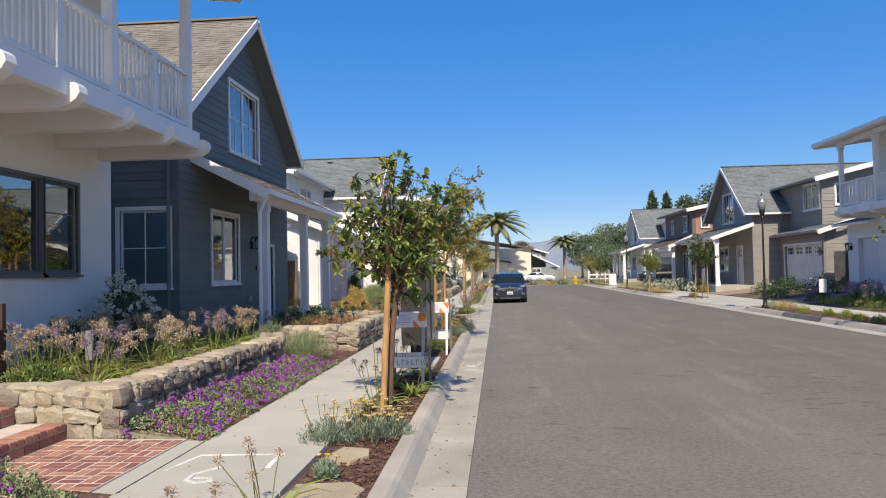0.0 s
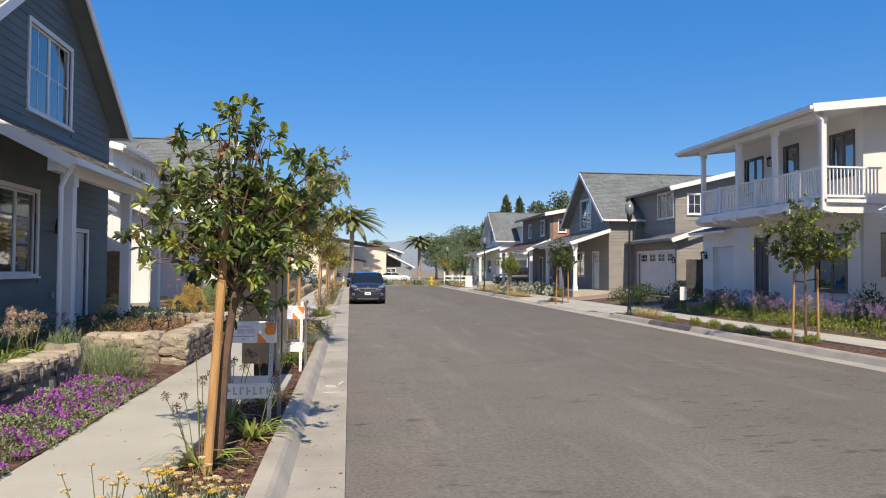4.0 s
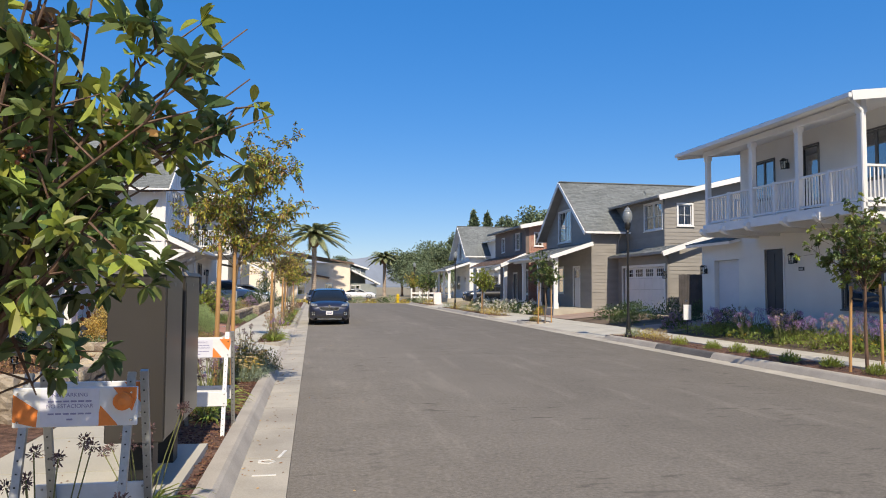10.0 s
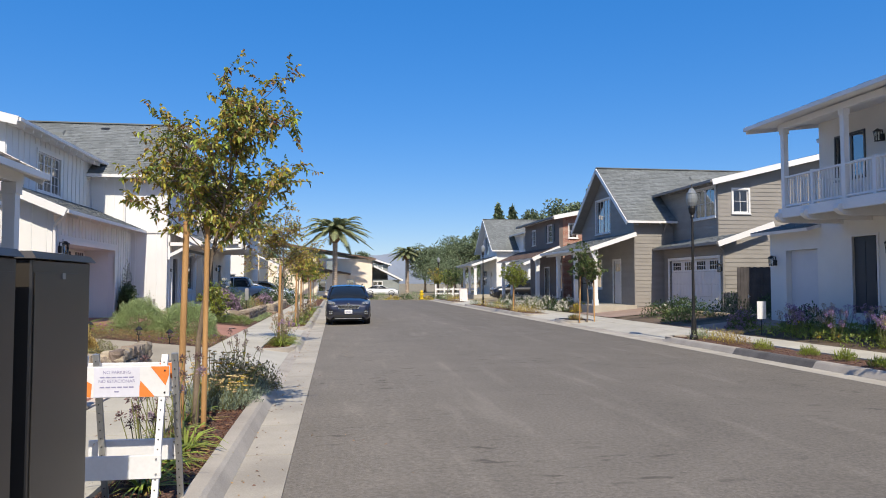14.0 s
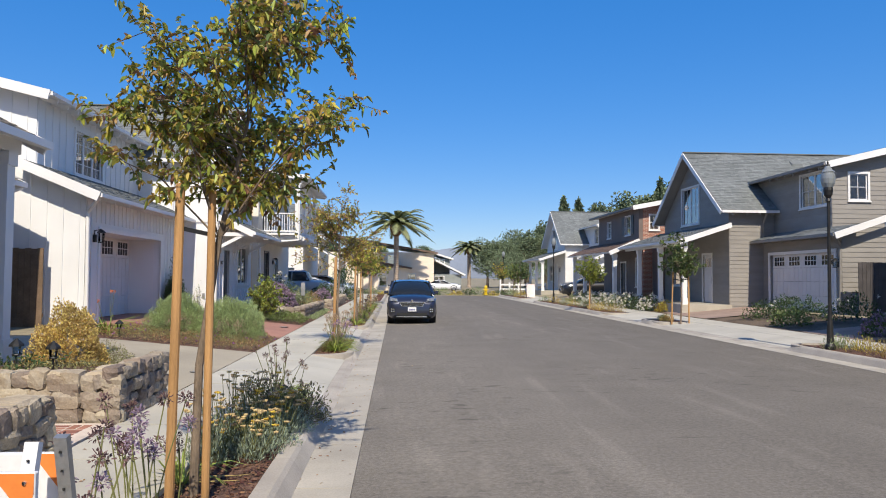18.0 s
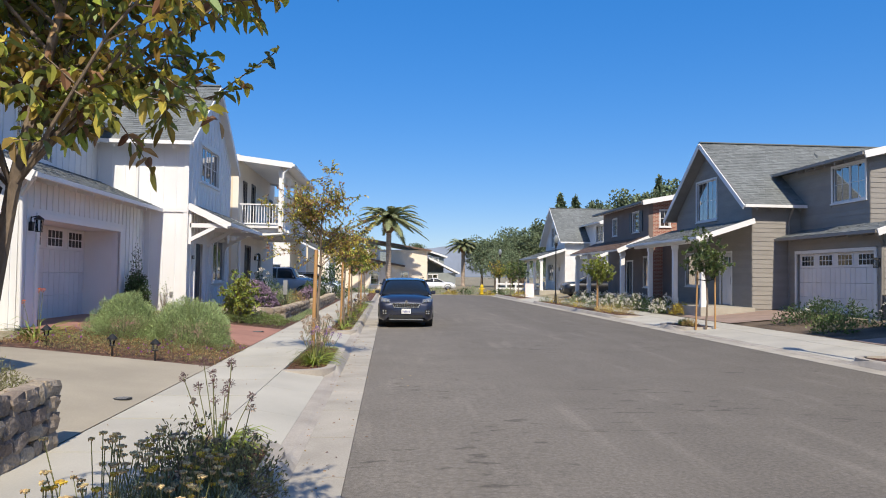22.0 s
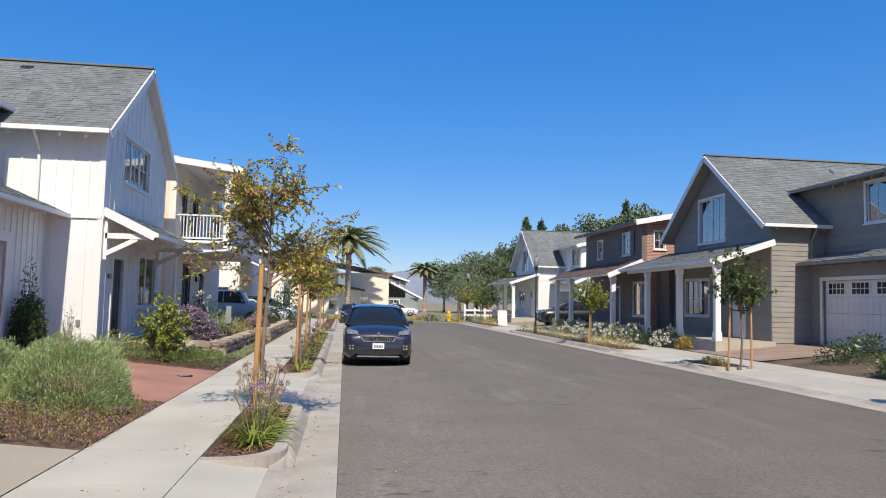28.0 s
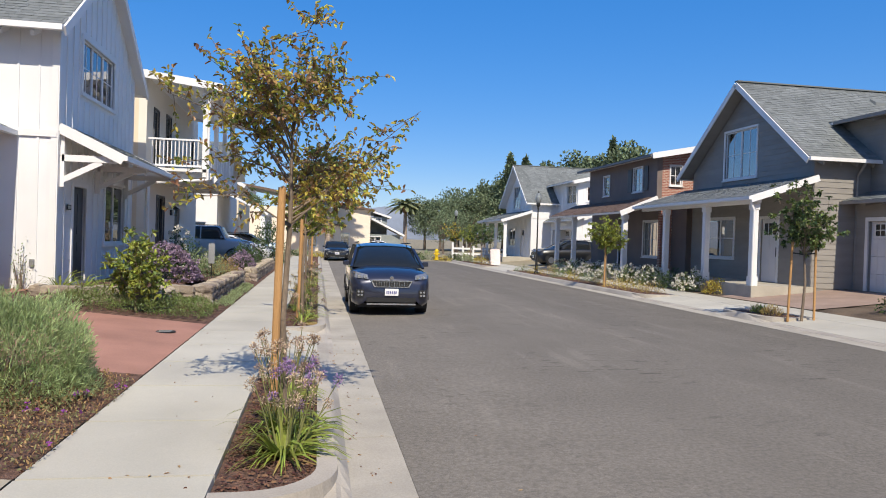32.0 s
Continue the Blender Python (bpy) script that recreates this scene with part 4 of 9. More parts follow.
def gable_house(out, label, xf, gy0, gy1, material, clad, base, eave, ridge, of, oe, gx, wy0, door_a, door_z, wx, wz, bx, by0, beave, gable_win, bay_win, porch, front_ops,
                south_win=None, side_ops=(), roof_m=M_SHINGLE, back=11.0, corner=None, lights=4, wing=True):
    """A house with a steep gable towards the street, a porch under it, and a lower garage wing on its south side."""
    h = thing("house", (xf, gy0, base), label, "house", "street houses")
    f = Face("x", xf, out)
    ym = (gy0 + gy1) / 2
    lap = clad == "lap"
    k = (ridge - eave) / (ym - (gy0 - oe))
    top = lambda a: eave - 0.18 + k * (min(a, 2 * ym - a) - (gy0 - oe))
    ops = [gable_win[:4]] + [o[:4] for o in front_ops]
    w = wall(h, f, gy0, gy1, base - 0.5, top, material, ops, 0.2, peak=ym)
    cl = [(o[0] - 0.09, o[1] + 0.09, o[2] - 0.1, o[3] + 0.09) for o in ops]
    if lap:
        siding(w, f, gy0, gy1, base, top, material, cl, ym)
    else:
        battens(w, f, gy0, gy1, base, top, material, cl)
    xb = xf - out * back
    sf = Face("y", gy0, -1)
    lo, hi = min(xf, xb), max(xf, xb)
    w2 = wall(h, sf, lo + (0.2 if out < 0 else 0), hi - (0.2 if out > 0 else 0), base - 0.5, eave - 0.1 + k * oe * 0.6, material, list(side_ops), 0.2)
    s_end = gx if wing else xb
    a0, a1 = (min(xf, bx), max(xf, bx)) if wing else (lo, hi)
    if lap:
        siding(w2, sf, a0, a1, base, eave + 0.05, material, [(o[0] - 0.09, o[1] + 0.09, o[2] - 0.1, o[3] + 0.09) for o in side_ops])
    for o in side_ops:
        window(h, sf, *o, leaves=1, rows=2, cols=2)
    if lap:
        pass
    else:
        battens(w2, sf, a0, a1, base, eave + 0.05, material, ())
    wall(h, Face("y", gy1, 1), lo + 0.2, hi - 0.2, base - 0.5, eave, material, (), 0.2)
    wall(h, Face("x", xb, -out), gy0 + 0.2, gy1 - 0.2, base - 0.5, eave, material, (), 0.2)
    wb = wall(h, Face("x", xb, -out), gy0 + 0.2, gy1 - 0.2, eave, lambda a: max(eave + 0.02, top(a)), material, (), 0.2, peak=ym)
    # corner boards
    if not lap:
        bm = B()
        f.box(bm, gy0 - 0.03, gy0 + 0.1, 0.002, 0.03, base, eave - 0.1)
        box(bm, min(xf, xf - out * 0.12), max(xf, xf - out * 0.12), gy0 - 0.03, gy0 - 0.002, base, eave - 0.1)
        part("corner_board", bm, M_TRIM, h)
        bm = B()
        f.box(bm, gy0 - 0.03, gy1, 0.024, 0.045, 3.72, 3.86)
        box(bm, min(xf, bx), max(xf, bx), gy0 - 0.045, gy0 - 0.024, 3.72, 3.86)
        part("band_board", bm, M_TRIM, h)
    # main roof
    P = lambda a, n, z: f.p(a, n, z)
    z_e = eave
    for e, sgn in ((gy0 - oe, -1), (gy1 + oe, 1)):
        slope(h, P(e, of, z_e), P(e, -back - 0.3, z_e), P(ym, of, ridge), P(ym, -back - 0.3, ridge), roof_m, thick=0.1, fascia=material, seed=int(gy0 * 3 + sgn))
        d = Vector((0, 0, 0.13))
        bar(h, Vector(P(e, of + 0.025, z_e)) - d, Vector(P(ym, of + 0.025, ridge + 0.02)) - d, 0.045, 0.2, M_TRIM, "rake_board")
        bar(h, P(e + sgn * 0.05, of, z_e - 0.07), P(e + sgn * 0.05, -back, z_e - 0.07), 0.11, 0.12, M_TRIM, "gutter")
    bar(h, P(ym, of, ridge + 0.03), P(ym, -back - 0.3, ridge + 0.03), 0.22, 0.05, roof_m, "ridge_cap")
    # rafter tails under the long eave
    for i in range(1, 9):
        n = of - i * (back * 0.45) / 8
        bar(h, P(gy0 - oe + 0.05, n, z_e - 0.2), P(gy0 - 0.03, n, z_e - 0.2 + 0.5 * k * oe), 0.07, 0.11, material if lap else M_TRIM, "rafter_tail")
    # roof vent
    vx = xf - out * (5.0 if wing else 3)
    vy, t = ym - 0.9, 0.9 * k
    bm = B()
    hexa(bm, [(vx - 0.3, vy - 0.15, ridge - t - 0.1), (vx + 0.3, vy - 0.15, ridge - t - 0.1), (vx + 0.3, vy + 0.2, ridge - t + 0.1), (vx - 0.3, vy + 0.2, ridge - t + 0.1)],
         [(vx - 0.25, vy - 0.12, ridge - t + 0.06), (vx + 0.25, vy - 0.12, ridge - t + 0.06), (vx + 0.25, vy + 0.18, ridge - t + 0.24), (vx - 0.25, vy + 0.18, ridge - t + 0.24)])
    part("roof_vent", bm, M_SHINGLE, h)
    dx = xf - out * (1.6 if wing else 0.2)
    pipe(h, [(dx, gy0 - oe, eave - 0.1), (dx, gy0 - 0.06, eave - 0.55), (dx, gy0 - 0.06, base + (2.9 if wing and not lap else 0.1))], 0.045, material if lap else M_TRIM)
    # openings of the front
    window(h, f, *gable_win[:4], leaves=gable_win[4], rows=gable_win[5], cols=gable_win[6])
    for o in front_ops:
        if o[4] == "door":
            door(h, f, *o[:4], o[5], glazed=o[6])
        else:
            window(h, f, *o[:4], leaves=o[5], rows=o[6], cols=o[7])
    # porch
    pa0, pa1, zw, n_out, zo, posts, br = porch
    slope(h, P(pa0, n_out, zo), P(pa1, n_out, zo), P(pa0, 0.01, zw), P(pa1, 0.01, zw), roof_m, name="porch_roof", thick=0.08, seed=int(gy0))
    d = Vector((0, 0, 0.1))
    for a in (pa0 - 0.025, pa1 + 0.025):
        bar(h, Vector(P(a, n_out + 0.03, zo)) - d, Vector(P(a, 0.02, zw)) - d, 0.045, 0.22, M_TRIM, "rake_board")
    bar(h, P(pa0 - 0.05, n_out + 0.06, zo - 0.06), P(pa1 + 0.05, n_out + 0.06, zo - 0.06), 0.11, 0.11, M_TRIM, "gutter")
    if posts:
        bar(h, P(pa0 + 0.1, n_out - 0.35, zo - 0.1), P(pa1 - 0.1, n_out - 0.35, zo - 0.1), 0.16, 0.24, M_TRIM, "porch_beam")
        for a in posts:
            bm = B()
            f.box(bm, a - 0.1, a + 0.1, n_out - 0.45, n_out - 0.25, base + 0.05, zo - 0.22)
            f.box(bm, a - 0.125, a + 0.125, n_out - 0.475, n_out - 0.225, base + 0.05, base + 0.35)
            f.box(bm, a - 0.125, a + 0.125, n_out - 0.475, n_out - 0.225, zo - 0.42, zo - 0.225)
            part("porch_post", bm, M_TRIM, h)
        bm = B()
        f.box(bm, pa0, pa1, 0.01, n_out - 0.1, base - 0.4, base + 0.05)
        part("porch_floor", bm, M_GUTTER, h)
        pipe(h, [P(pa0 + 0.1, n_out, zo - 0.1), P(pa0 + 0.1, n_out - 0.1, zo - 0.3), P(pa0 + 0.12, n_out - 0.2, zo - 0.5), P(pa0 + 0.12, n_out - 0.2, base - 0.1)], 0.045)
    for a in br:
        bm = B()
        beam(bm, P(a, 0.05, zw - 1.35), P(a, 0.05, zw - 0.15), 0.12, 0.12)
        beam(bm, P(a, 0.06, zo - 0.1), P(a, n_out - 0.1, zo - 0.1), 0.12, 0.14)
        beam(bm, P(a, 0.08, zw - 1.2), P(a, n_out - 0.45, zo - 0.16), 0.1, 0.12)
        part("porch_bracket", bm, M_TRIM, h)
    if not wing:
        return h
    # garage wing
    gf = Face("x", gx, out)
    bf = Face("x", bx, out)
    q = (wx - gx) * out   # overhang of the wing's roof
    run_n = abs(wx - bx)
    kw = 0.34 if lap else 0.42
    zb = wz + run_n * kw
    gop = [(door_a[0], door_a[1], base - 0.02, door_z)]
    w3 = wall(h, gf, wy0, gy0, base - 0.5, wz + q * kw - 0.1, material, gop, 0.2)
    c3 = [(o[0] - 0.13, o[1] + 0.13, o[2], o[3] + 0.13) for o in gop]
    if lap:
        siding(w3, gf, wy0, gy0, base, wz + q * kw - 0.1, material, c3)
    else:
        battens(w3, gf, wy0, gy0, base, wz + q * kw - 0.1, material, c3, step=0.3)
    garage_door(h, gf, *gop[0], lights=lights, deep=0.0 if lap else 0.9)
    wsf = Face("y", wy0, -1)
    lo, hi = min(gx, xb), max(gx, xb)
    tw = lambda a: min(zb, wz - 0.1 + kw * abs(a - wx))
    w4 = wall(h, wsf, lo + (0.2 if out < 0 else 0), hi - (0.2 if out > 0 else 0), base - 0.5, tw, material, (), 0.2, peak=bx)
    if lap:
        siding(w4, wsf, lo, hi, base, tw, material, (), step=0.19)
    else:
        battens(w4, wsf, lo, hi, base, tw, material, ())
    slope(h, (wx, wy0 - 0.5, wz), (wx, gy0 + 0.0, wz), (bx, wy0 - 0.5, zb), (bx, gy0, zb), roof_m, name="garage_roof", thick=0.08, seed=int(gy0) + 5)
    bar(h, (wx + out * 0.03, wy0 - 0.525, wz - 0.1), (bx - out * 1.5, wy0 - 0.525, zb - 0.1 + 1.5 * kw), 0.045, 0.24, M_TRIM, "rake_board")
    bar(h, (wx + out * 0.05, wy0 - 0.5, wz - 0.06), (wx + out * 0.05, gy0, wz - 0.06), 0.1, 0.1, material if lap else M_TRIM, "gutter")
    for i in range(8):
        a = wy0 - 0.3 + (gy0 - wy0) * i / 8
        bar(h, (wx + out * -0.02, a, wz - 0.13), (gx, a, wz - 0.1 + q * kw * 0.4), 0.06, 0.12, material if lap else M_TRIM, "rafter_tail")
    pipe(h, [(wx, wy0 - 0.42, wz - 0.1), (gx + out * 0.06, wy0 - 0.02, wz - 0.45), (gx + out * 0.06, wy0 + 0.04, base)], 0.045, material if lap else M_TRIM)
    # upper bay over the wing
    w5 = wall(h, bf, by0, gy0 + 2.5, zb - 0.6, beave, material, [bay_win[:4]], 0.2)
    c5 = [(bay_win[0] - 0.09, bay_win[1] + 0.09, bay_win[2] - 0.1, bay_win[3] + 0.09)]
    if lap:
        siding(w5, bf, by0, gy0 + 1.5, zb - 0.2, beave, material, c5)
    else:
        battens(w5, bf, by0, gy0 + 1.5, zb - 0.2, beave, material, c5)
    window(h, bf, *bay_win[:4], leaves=bay_win[4], rows=bay_win[5], cols=bay_win[6])
    bsf = Face("y", by0, -1)
    lo, hi = min(bx, xb), max(bx, xb)
    tb = lambda a: beave + 0.24 * abs(a - bx)
    sops = [south_win] if south_win else []
    w6 = wall(h, bsf, lo + (0.2 if out < 0 else 0), hi - (0.2 if out > 0 else 0), wz - 0.6, tb, material, sops, 0.2)
    cs = [(o[0] - 0.09, o[1] + 0.09, o[2] - 0.1, o[3] + 0.09) for o in sops]
    if lap:
        siding(w6, bsf, lo, hi, zb - 0.6, tb, material, cs)
    else:
        battens(w6, bsf, lo, hi, zb - 0.6, tb, material, cs)
    if south_win:
        window(h, bsf, *south_win, leaves=1, rows=2, cols=2)
    e = bx + out * 0.5
    zt = lambda x: beave + 0.02 + 0.24 * abs(x - e)
    xr = bx - out * 7.5
    slope(h, (e, by0 - 0.45, zt(e)), (e, gy0 + 3.0, zt(e)), (xr, by0 - 0.45, zt(xr)), (xr, gy0 + 3.0, zt(xr)), roof_m, name="bay_roof", thick=0.1, seed=int(gy0) + 9)
    bar(h, (e + out * 0.02, by0 - 0.475, zt(e) - 0.12), (xr, by0 - 0.475, zt(xr) - 0.12), 0.045, 0.26, M_TRIM, "rake_board")
    bar(h, (e + out * 0.05, by0 - 0.45, zt(e) - 0.07), (e + out * 0.05, gy0 + 1.2, zt(e) - 0.07), 0.1, 0.1, material if lap else M_TRIM, "gutter")
    nr = int((gy0 - by0) / 0.62)
    for i in range(nr):
        a = by0 + 0.1 + (gy0 - by0) * i / nr
        bar(h, (e - out * 0.02, a, zt(e) - 0.19), (bx + out * 0.025, a, zt(bx) - 0.19), 0.06, 0.12, material if lap else M_TRIM, "rafter_tail")
    return h


# white stucco house with the balcony, beside the start of the walk
balcony_house(1, -6.9, -4.0, 12.55, "white stucco house with a timber balcony and dark-framed windows", M_STUCCO, floor=4.15, depth=1.8, eave=6.95,
              posts=(7.05, 9.45, 11.85), beams=(7.1, 8.4, 9.7, 10.95, 12.2), by0=6.8, by1=12.15,
              ground=[(8.6, 10.56, 1.9, 3.33, "win", 1, 1, 1, 1), (10.59, 11.48, 1.9, 3.33, "win", 1, 3, 1, 1), (2.0, 3.0, 0.5, 2.7, "door")], upper=[(5.5, 7.5, 4.3, 6.4, "win", 2, 3, 2, 1)])
# slate blue gabled house with a porch
gable_house(1, "slate blue lap-sided house with a steep gable and white trim", -6.9, 15.3, 23.4, M_SLATE, "lap", 0.5, 5.5, 8.85, 0.45, 0.42,
            0, 0, None, 0, 0, 0, -9, 0, 0, (18.36, 20.58, 5.1, 6.9, 2, 2, 2), None,
            (15.95, 23.4, 4.62, 1.75, 3.72, (16.85, 20.35, 23.0), ()),
            [(17.12, 18.88, 1.65, 3.35, "win", 2, 1, 1), (20.9, 21.85, 0.56, 2.65, "door", M_DOOR_WH, False)], roof_m=M_SHINGLE_TAN, wing=False, side_ops=((-8.22, -7.13, 1.62, 3.26),))
# garage wing of the slate blue house, set back behind its driveway
hg = thing("house", (-9.4, 23.4, 0.45), "slate blue garage wing with a white door and shingle roof", "garage")
fg = Face("x", -9.4, 1)
GW = [(24.1, 28.7, 0.46, 3.0)]
wg = wall(hg, fg, 23.4, 29.4, 0.0, 4.0, M_SLATE, GW, 0.25)
siding(wg, fg, 23.4, 29.4, 0.45, 4.0, M_SLATE, [(23.97, 28.83, 0.4, 3.13)])
garage_door(hg, fg, *GW[0], lights=4)
tg = lambda a: 4.0 + 0.5 * (-9.4 - a)
wall(hg, Face("y", 29.4, 1), -16, -9.65, 0.0, tg, M_SLATE, (), 0.25)
slope(hg, (-8.85, 23.4, 3.95), (-8.85, 30.2, 3.95), (-16.2, 23.4, 7.6), (-16.2, 30.2, 7.6), M_SHINGLE_TAN, name="garage_roof", thick=0.1, seed=41)
bar(hg, (-8.8, 23.4, 3.88), (-8.8, 30.22, 3.88), 0.11, 0.11, M_TRIM, "gutter")
bar(hg, (-8.85, 30.23, 3.86), (-16.2, 30.23, 7.5), 0.05, 0.22, M_TRIM, "rake_board")
pipe(hg, [(-8.85, 30.1, 3.8), (-9.2, 29.5, 3.45), (-9.33, 29.46, 3.2), (-9.33, 29.46, 0.5)], 0.045)
# white board-and-batten house with a red paved driveway
gable_house(1, "white board-and-batten house with a grey shingle roof and garage", -6.55, 39.45, 45.75, M_BOARD, "batten", 0.5, 5.98, 8.68, 0.24, 0.5,
            -7.9, 31.45, (32.35, 37.3), 2.92, -7.4, 3.82, -9.45, 32.0, 6.5, (40.95, 43.55, 4.98, 6.22, 3, 2, 2), (34.3, 36.25, 4.76, 6.02, 3, 4, 2),
            (39.5, 45.3, 4.03, 1.3, 3.4, (), (39.62, 42.2, 44.9)),
            [(40.5, 41.4, 0.56, 2.75, "door", M_DOOR_DK, False), (42.95, 44.85, 1.43, 2.98, "win", 2, 1, 1)])
rv = thing("roof_vent", (-9.77, 42.05, 8.2), "low grey metal vent on a shingle roof", "vent")
bm = B()
hexa(bm, [(-9.98, 41.8, 7.98), (-9.56, 41.8, 7.98), (-9.56, 42.3, 8.41), (-9.98, 42.3, 8.41)], [(-9.94, 41.82, 8.1), (-9.6, 41.82, 8.1), (-9.6, 42.26, 8.47), (-9.94, 42.26, 8.47)])
part("hood", bm, M_METAL_DK, rv)
# cream stucco house with a balcony
balcony_house(1, -6.6, 47.6, 57.5, "cream stucco house with a white balcony and shed roof", M_PALEWALL, floor=3.75, depth=1.9, eave=6.45,
              posts=(47.7, 50.2, 52.6, 55.0), beams=(47.8, 49.0, 50.2, 51.4, 52.6, 53.8, 55.0), by0=47.5, by1=55.1,
              ground=[(49.3, 50.5, 1.3, 3.0, "win", 2, 2, 1, 1), (52.4, 53.4, 0.5, 2.7, "door")],
              upper=[(48.6, 49.3, 4.0, 5.9, "win", 1, 2, 1, 1), (50.6, 51.4, 3.9, 6.0, "win", 1, 2, 1, 1), (55.8, 56.6, 4.6, 5.8, "win", 1, 2, 1, 1)], side_m=M_CREAM)
# white stucco balcony house across the street
balcony_house(-1, 15.4, 22.9, 30.35, "white stucco house with a long white balcony and dark doors", M_STUCCO, base=0.5, floor=3.85, depth=2.0, eave=6.5,
              posts=(22.1, 24.5, 26.7, 29.3), beams=(22.2, 23.6, 25.0, 26.8, 28.2, 29.4), by0=22.0, by1=29.5,
              ground=[(27.95, 28.95, 0.85, 3.12, "door"), (23.7, 25.2, 1.2, 3.0, "win", 2, 1, 1, 1)],
              upper=[(28.35, 29.55, 4.9, 6.2, "win", 2, 1, 1, 1), (26.15, 26.95, 4.0, 6.3, "win", 1, 1, 1, 1), (23.3, 24.4, 4.9, 6.25, "win", 2, 1, 1, 1)], side_win=((15.96, 16.55, 1.67, 3.04), (17.74, 18.6, 5.5, 6.25)))
hb = thing("house", (15.4, 30.35, 0.5), "low white stucco garage wing with a shingle roof", "garage")
fb = Face("x", 15.4, -1)
wall(hb, fb, 30.35, 33.1, 0.0, 3.55, M_STUCCO, [(30.55, 32.2, 0.55, 2.85)], 0.25)
wall(hb, Face("y", 33.1, 1), 15.65, 23, 0.0, 3.55, M_STUCCO)
bm = B()
fb.box(bm, 30.56, 32.19, -0.24, -0.19, 0.55, 2.84)
part("side_door", bm, M_DOOR_WH, hb)
slope(hb, (14.9, 30.35, 3.5), (14.9, 33.5, 3.5), (18.5, 30.35, 4.4), (18.5, 33.5, 4.4), M_SHINGLE, thick=0.1)
# upper storey out of view, added to throw shadow on the taupe garage wing
wall(hb, Face("y", 33.1, 1), 18.0, 24.2, 3.55, lambda a: 7.0 + 0.2 * (a - 18.0), M_STUCCO, (), 0.2, "upper_wall")
wall(hb, Face("x", 18.0, -1), 30.36, 32.9, 3.55, 7.0, M_STUCCO, (), 0.2, "upper_wall")
slope(hb, (17.6, 30.36, 7.0), (17.6, 33.5, 7.0), (24.4, 30.36, 8.36), (24.4, 33.5, 8.36), M_SHINGLE, name="upper_roof", thick=0.12, seed=21)
# neighbour of the balcony house, with a porch on white posts
hn = thing("house", (15.5, 9.0, 0.5), "white stucco house with a shingled porch on square posts", "house", "street houses")
fn = Face("x", 15.5, -1)
wall(hn, fn, 9.0, 19.9, 0.0, 7.15, M_STUCCO, [(17.6, 18.7, 0.62, 2.85), (12.0, 14.0, 1.3, 3.0)], 0.25)
wall(hn, Face("y", 19.9, 1), 15.75, 24, 0.0, 7.15, M_STUCCO, (), 0.25)
wall(hn, Face("y", 9.0, -1), 15.75, 24, 0.0, 7.15, M_STUCCO, (), 0.25)
wall(hn, fn, 9.0, 19.9, 7.15, lambda a: 7.15 + 0.6 * (5.45 - abs(a - 14.45)), M_STUCCO, (), 0.25, "gable", peak=14.45)
door(hn, fn, 17.6, 18.7, 0.62, 2.85, M_DOOR_DK)
window(hn, fn, 12.0, 14.0, 1.3, 3.0, leaves=2, rows=2, cols=2)
for e in (20.4, 8.5):
    slope(hn, (15.0, e, 6.9), (24.3, e, 6.9), (15.0, 14.45, 10.45), (24.3, 14.45, 10.45), M_SHINGLE, thick=0.12, seed=int(e) + 30)
    bar(hn, (14.97, e, 6.78), (14.97, 14.45, 10.33), 0.05, 0.26, M_TRIM, "rake_board")
slope(hn, (13.9, 9.0, 3.5), (13.9, 20.25, 3.5), (15.49, 9.0, 4.25), (15.49, 20.25, 4.25), M_SHINGLE, name="porch_roof", thick=0.1, seed=33)
bar(hn, (13.85, 9.0, 3.42), (13.85, 20.25, 3.42), 0.1, 0.11, M_TRIM, "gutter")
bar(hn, (13.85, 20.28, 3.4), (15.49, 20.28, 4.17), 0.05, 0.2, M_TRIM, "rake_board")
bar(hn, (14.3, 9.2, 3.3), (14.3, 20.1, 3.3), 0.18, 0.26, M_TRIM, "porch_beam")
for a in (19.85, 15.6, 11.4):
    bm = B()
    box(bm, 14.19, 14.41, a - 0.11, a + 0.11, 0.5, 3.18)
    box(bm, 14.14, 14.46, a - 0.16, a + 0.16, 0.5, 1.1)
    part("porch_post", bm, M_TRIM, hn)
bm = B()
box(bm, 14.05, 15.49, 9.0, 20.1, 0.1, 0.6)
part("porch_floor", bm, M_GUTTER, hn)
pipe(hn, [(13.9, 20.2, 3.4), (14.0, 20.05, 3.15), (14.12, 20.0, 2.9), (14.12, 20.0, 0.6), (13.7, 20.0, 0.42)], 0.045)
# taupe gabled house across the street
R_HOUSE = dict(clad="lap", base=0.55, eave=4.93, ridge=8.3, of=0.55, oe=0.42)


def right_house(dy, label, material, clad, dx=0.0):
    return gable_house(-1, label, 15.35 + dx, 44.75 + dy, 52.7 + dy, material, clad, 0.55, 4.93, 8.28, 0.55, 0.42,
                       16.95 + dx, 38.85 + dy, (39.3 + dy, 44.1 + dy), 2.85, 16.4 + dx, 3.52, 17.5 + dx, 40.3 + dy, 6.42,
                       (48.05 + dy, 50.2 + dy, 4.62, 6.5, 2, 2, 2), (40.55 + dy, 42.5 + dy, 4.85, 6.2, 2, 2, 2),
                       (44.5 + dy, 53.3 + dy, 4.35, 2.45, 3.55, (44.85 + dy, 47.85 + dy, 51.0 + dy), ()),
                       [(46.6 + dy, 47.6 + dy, 0.62, 2.95, "door", M_DOOR_WH, True), (49.4 + dy, 51.5 + dy, 1.45, 3.0, "win", 2, 2, 1)],
                       south_win=(18.25 + dx, 19.0 + dx, 5.0, 6.05))


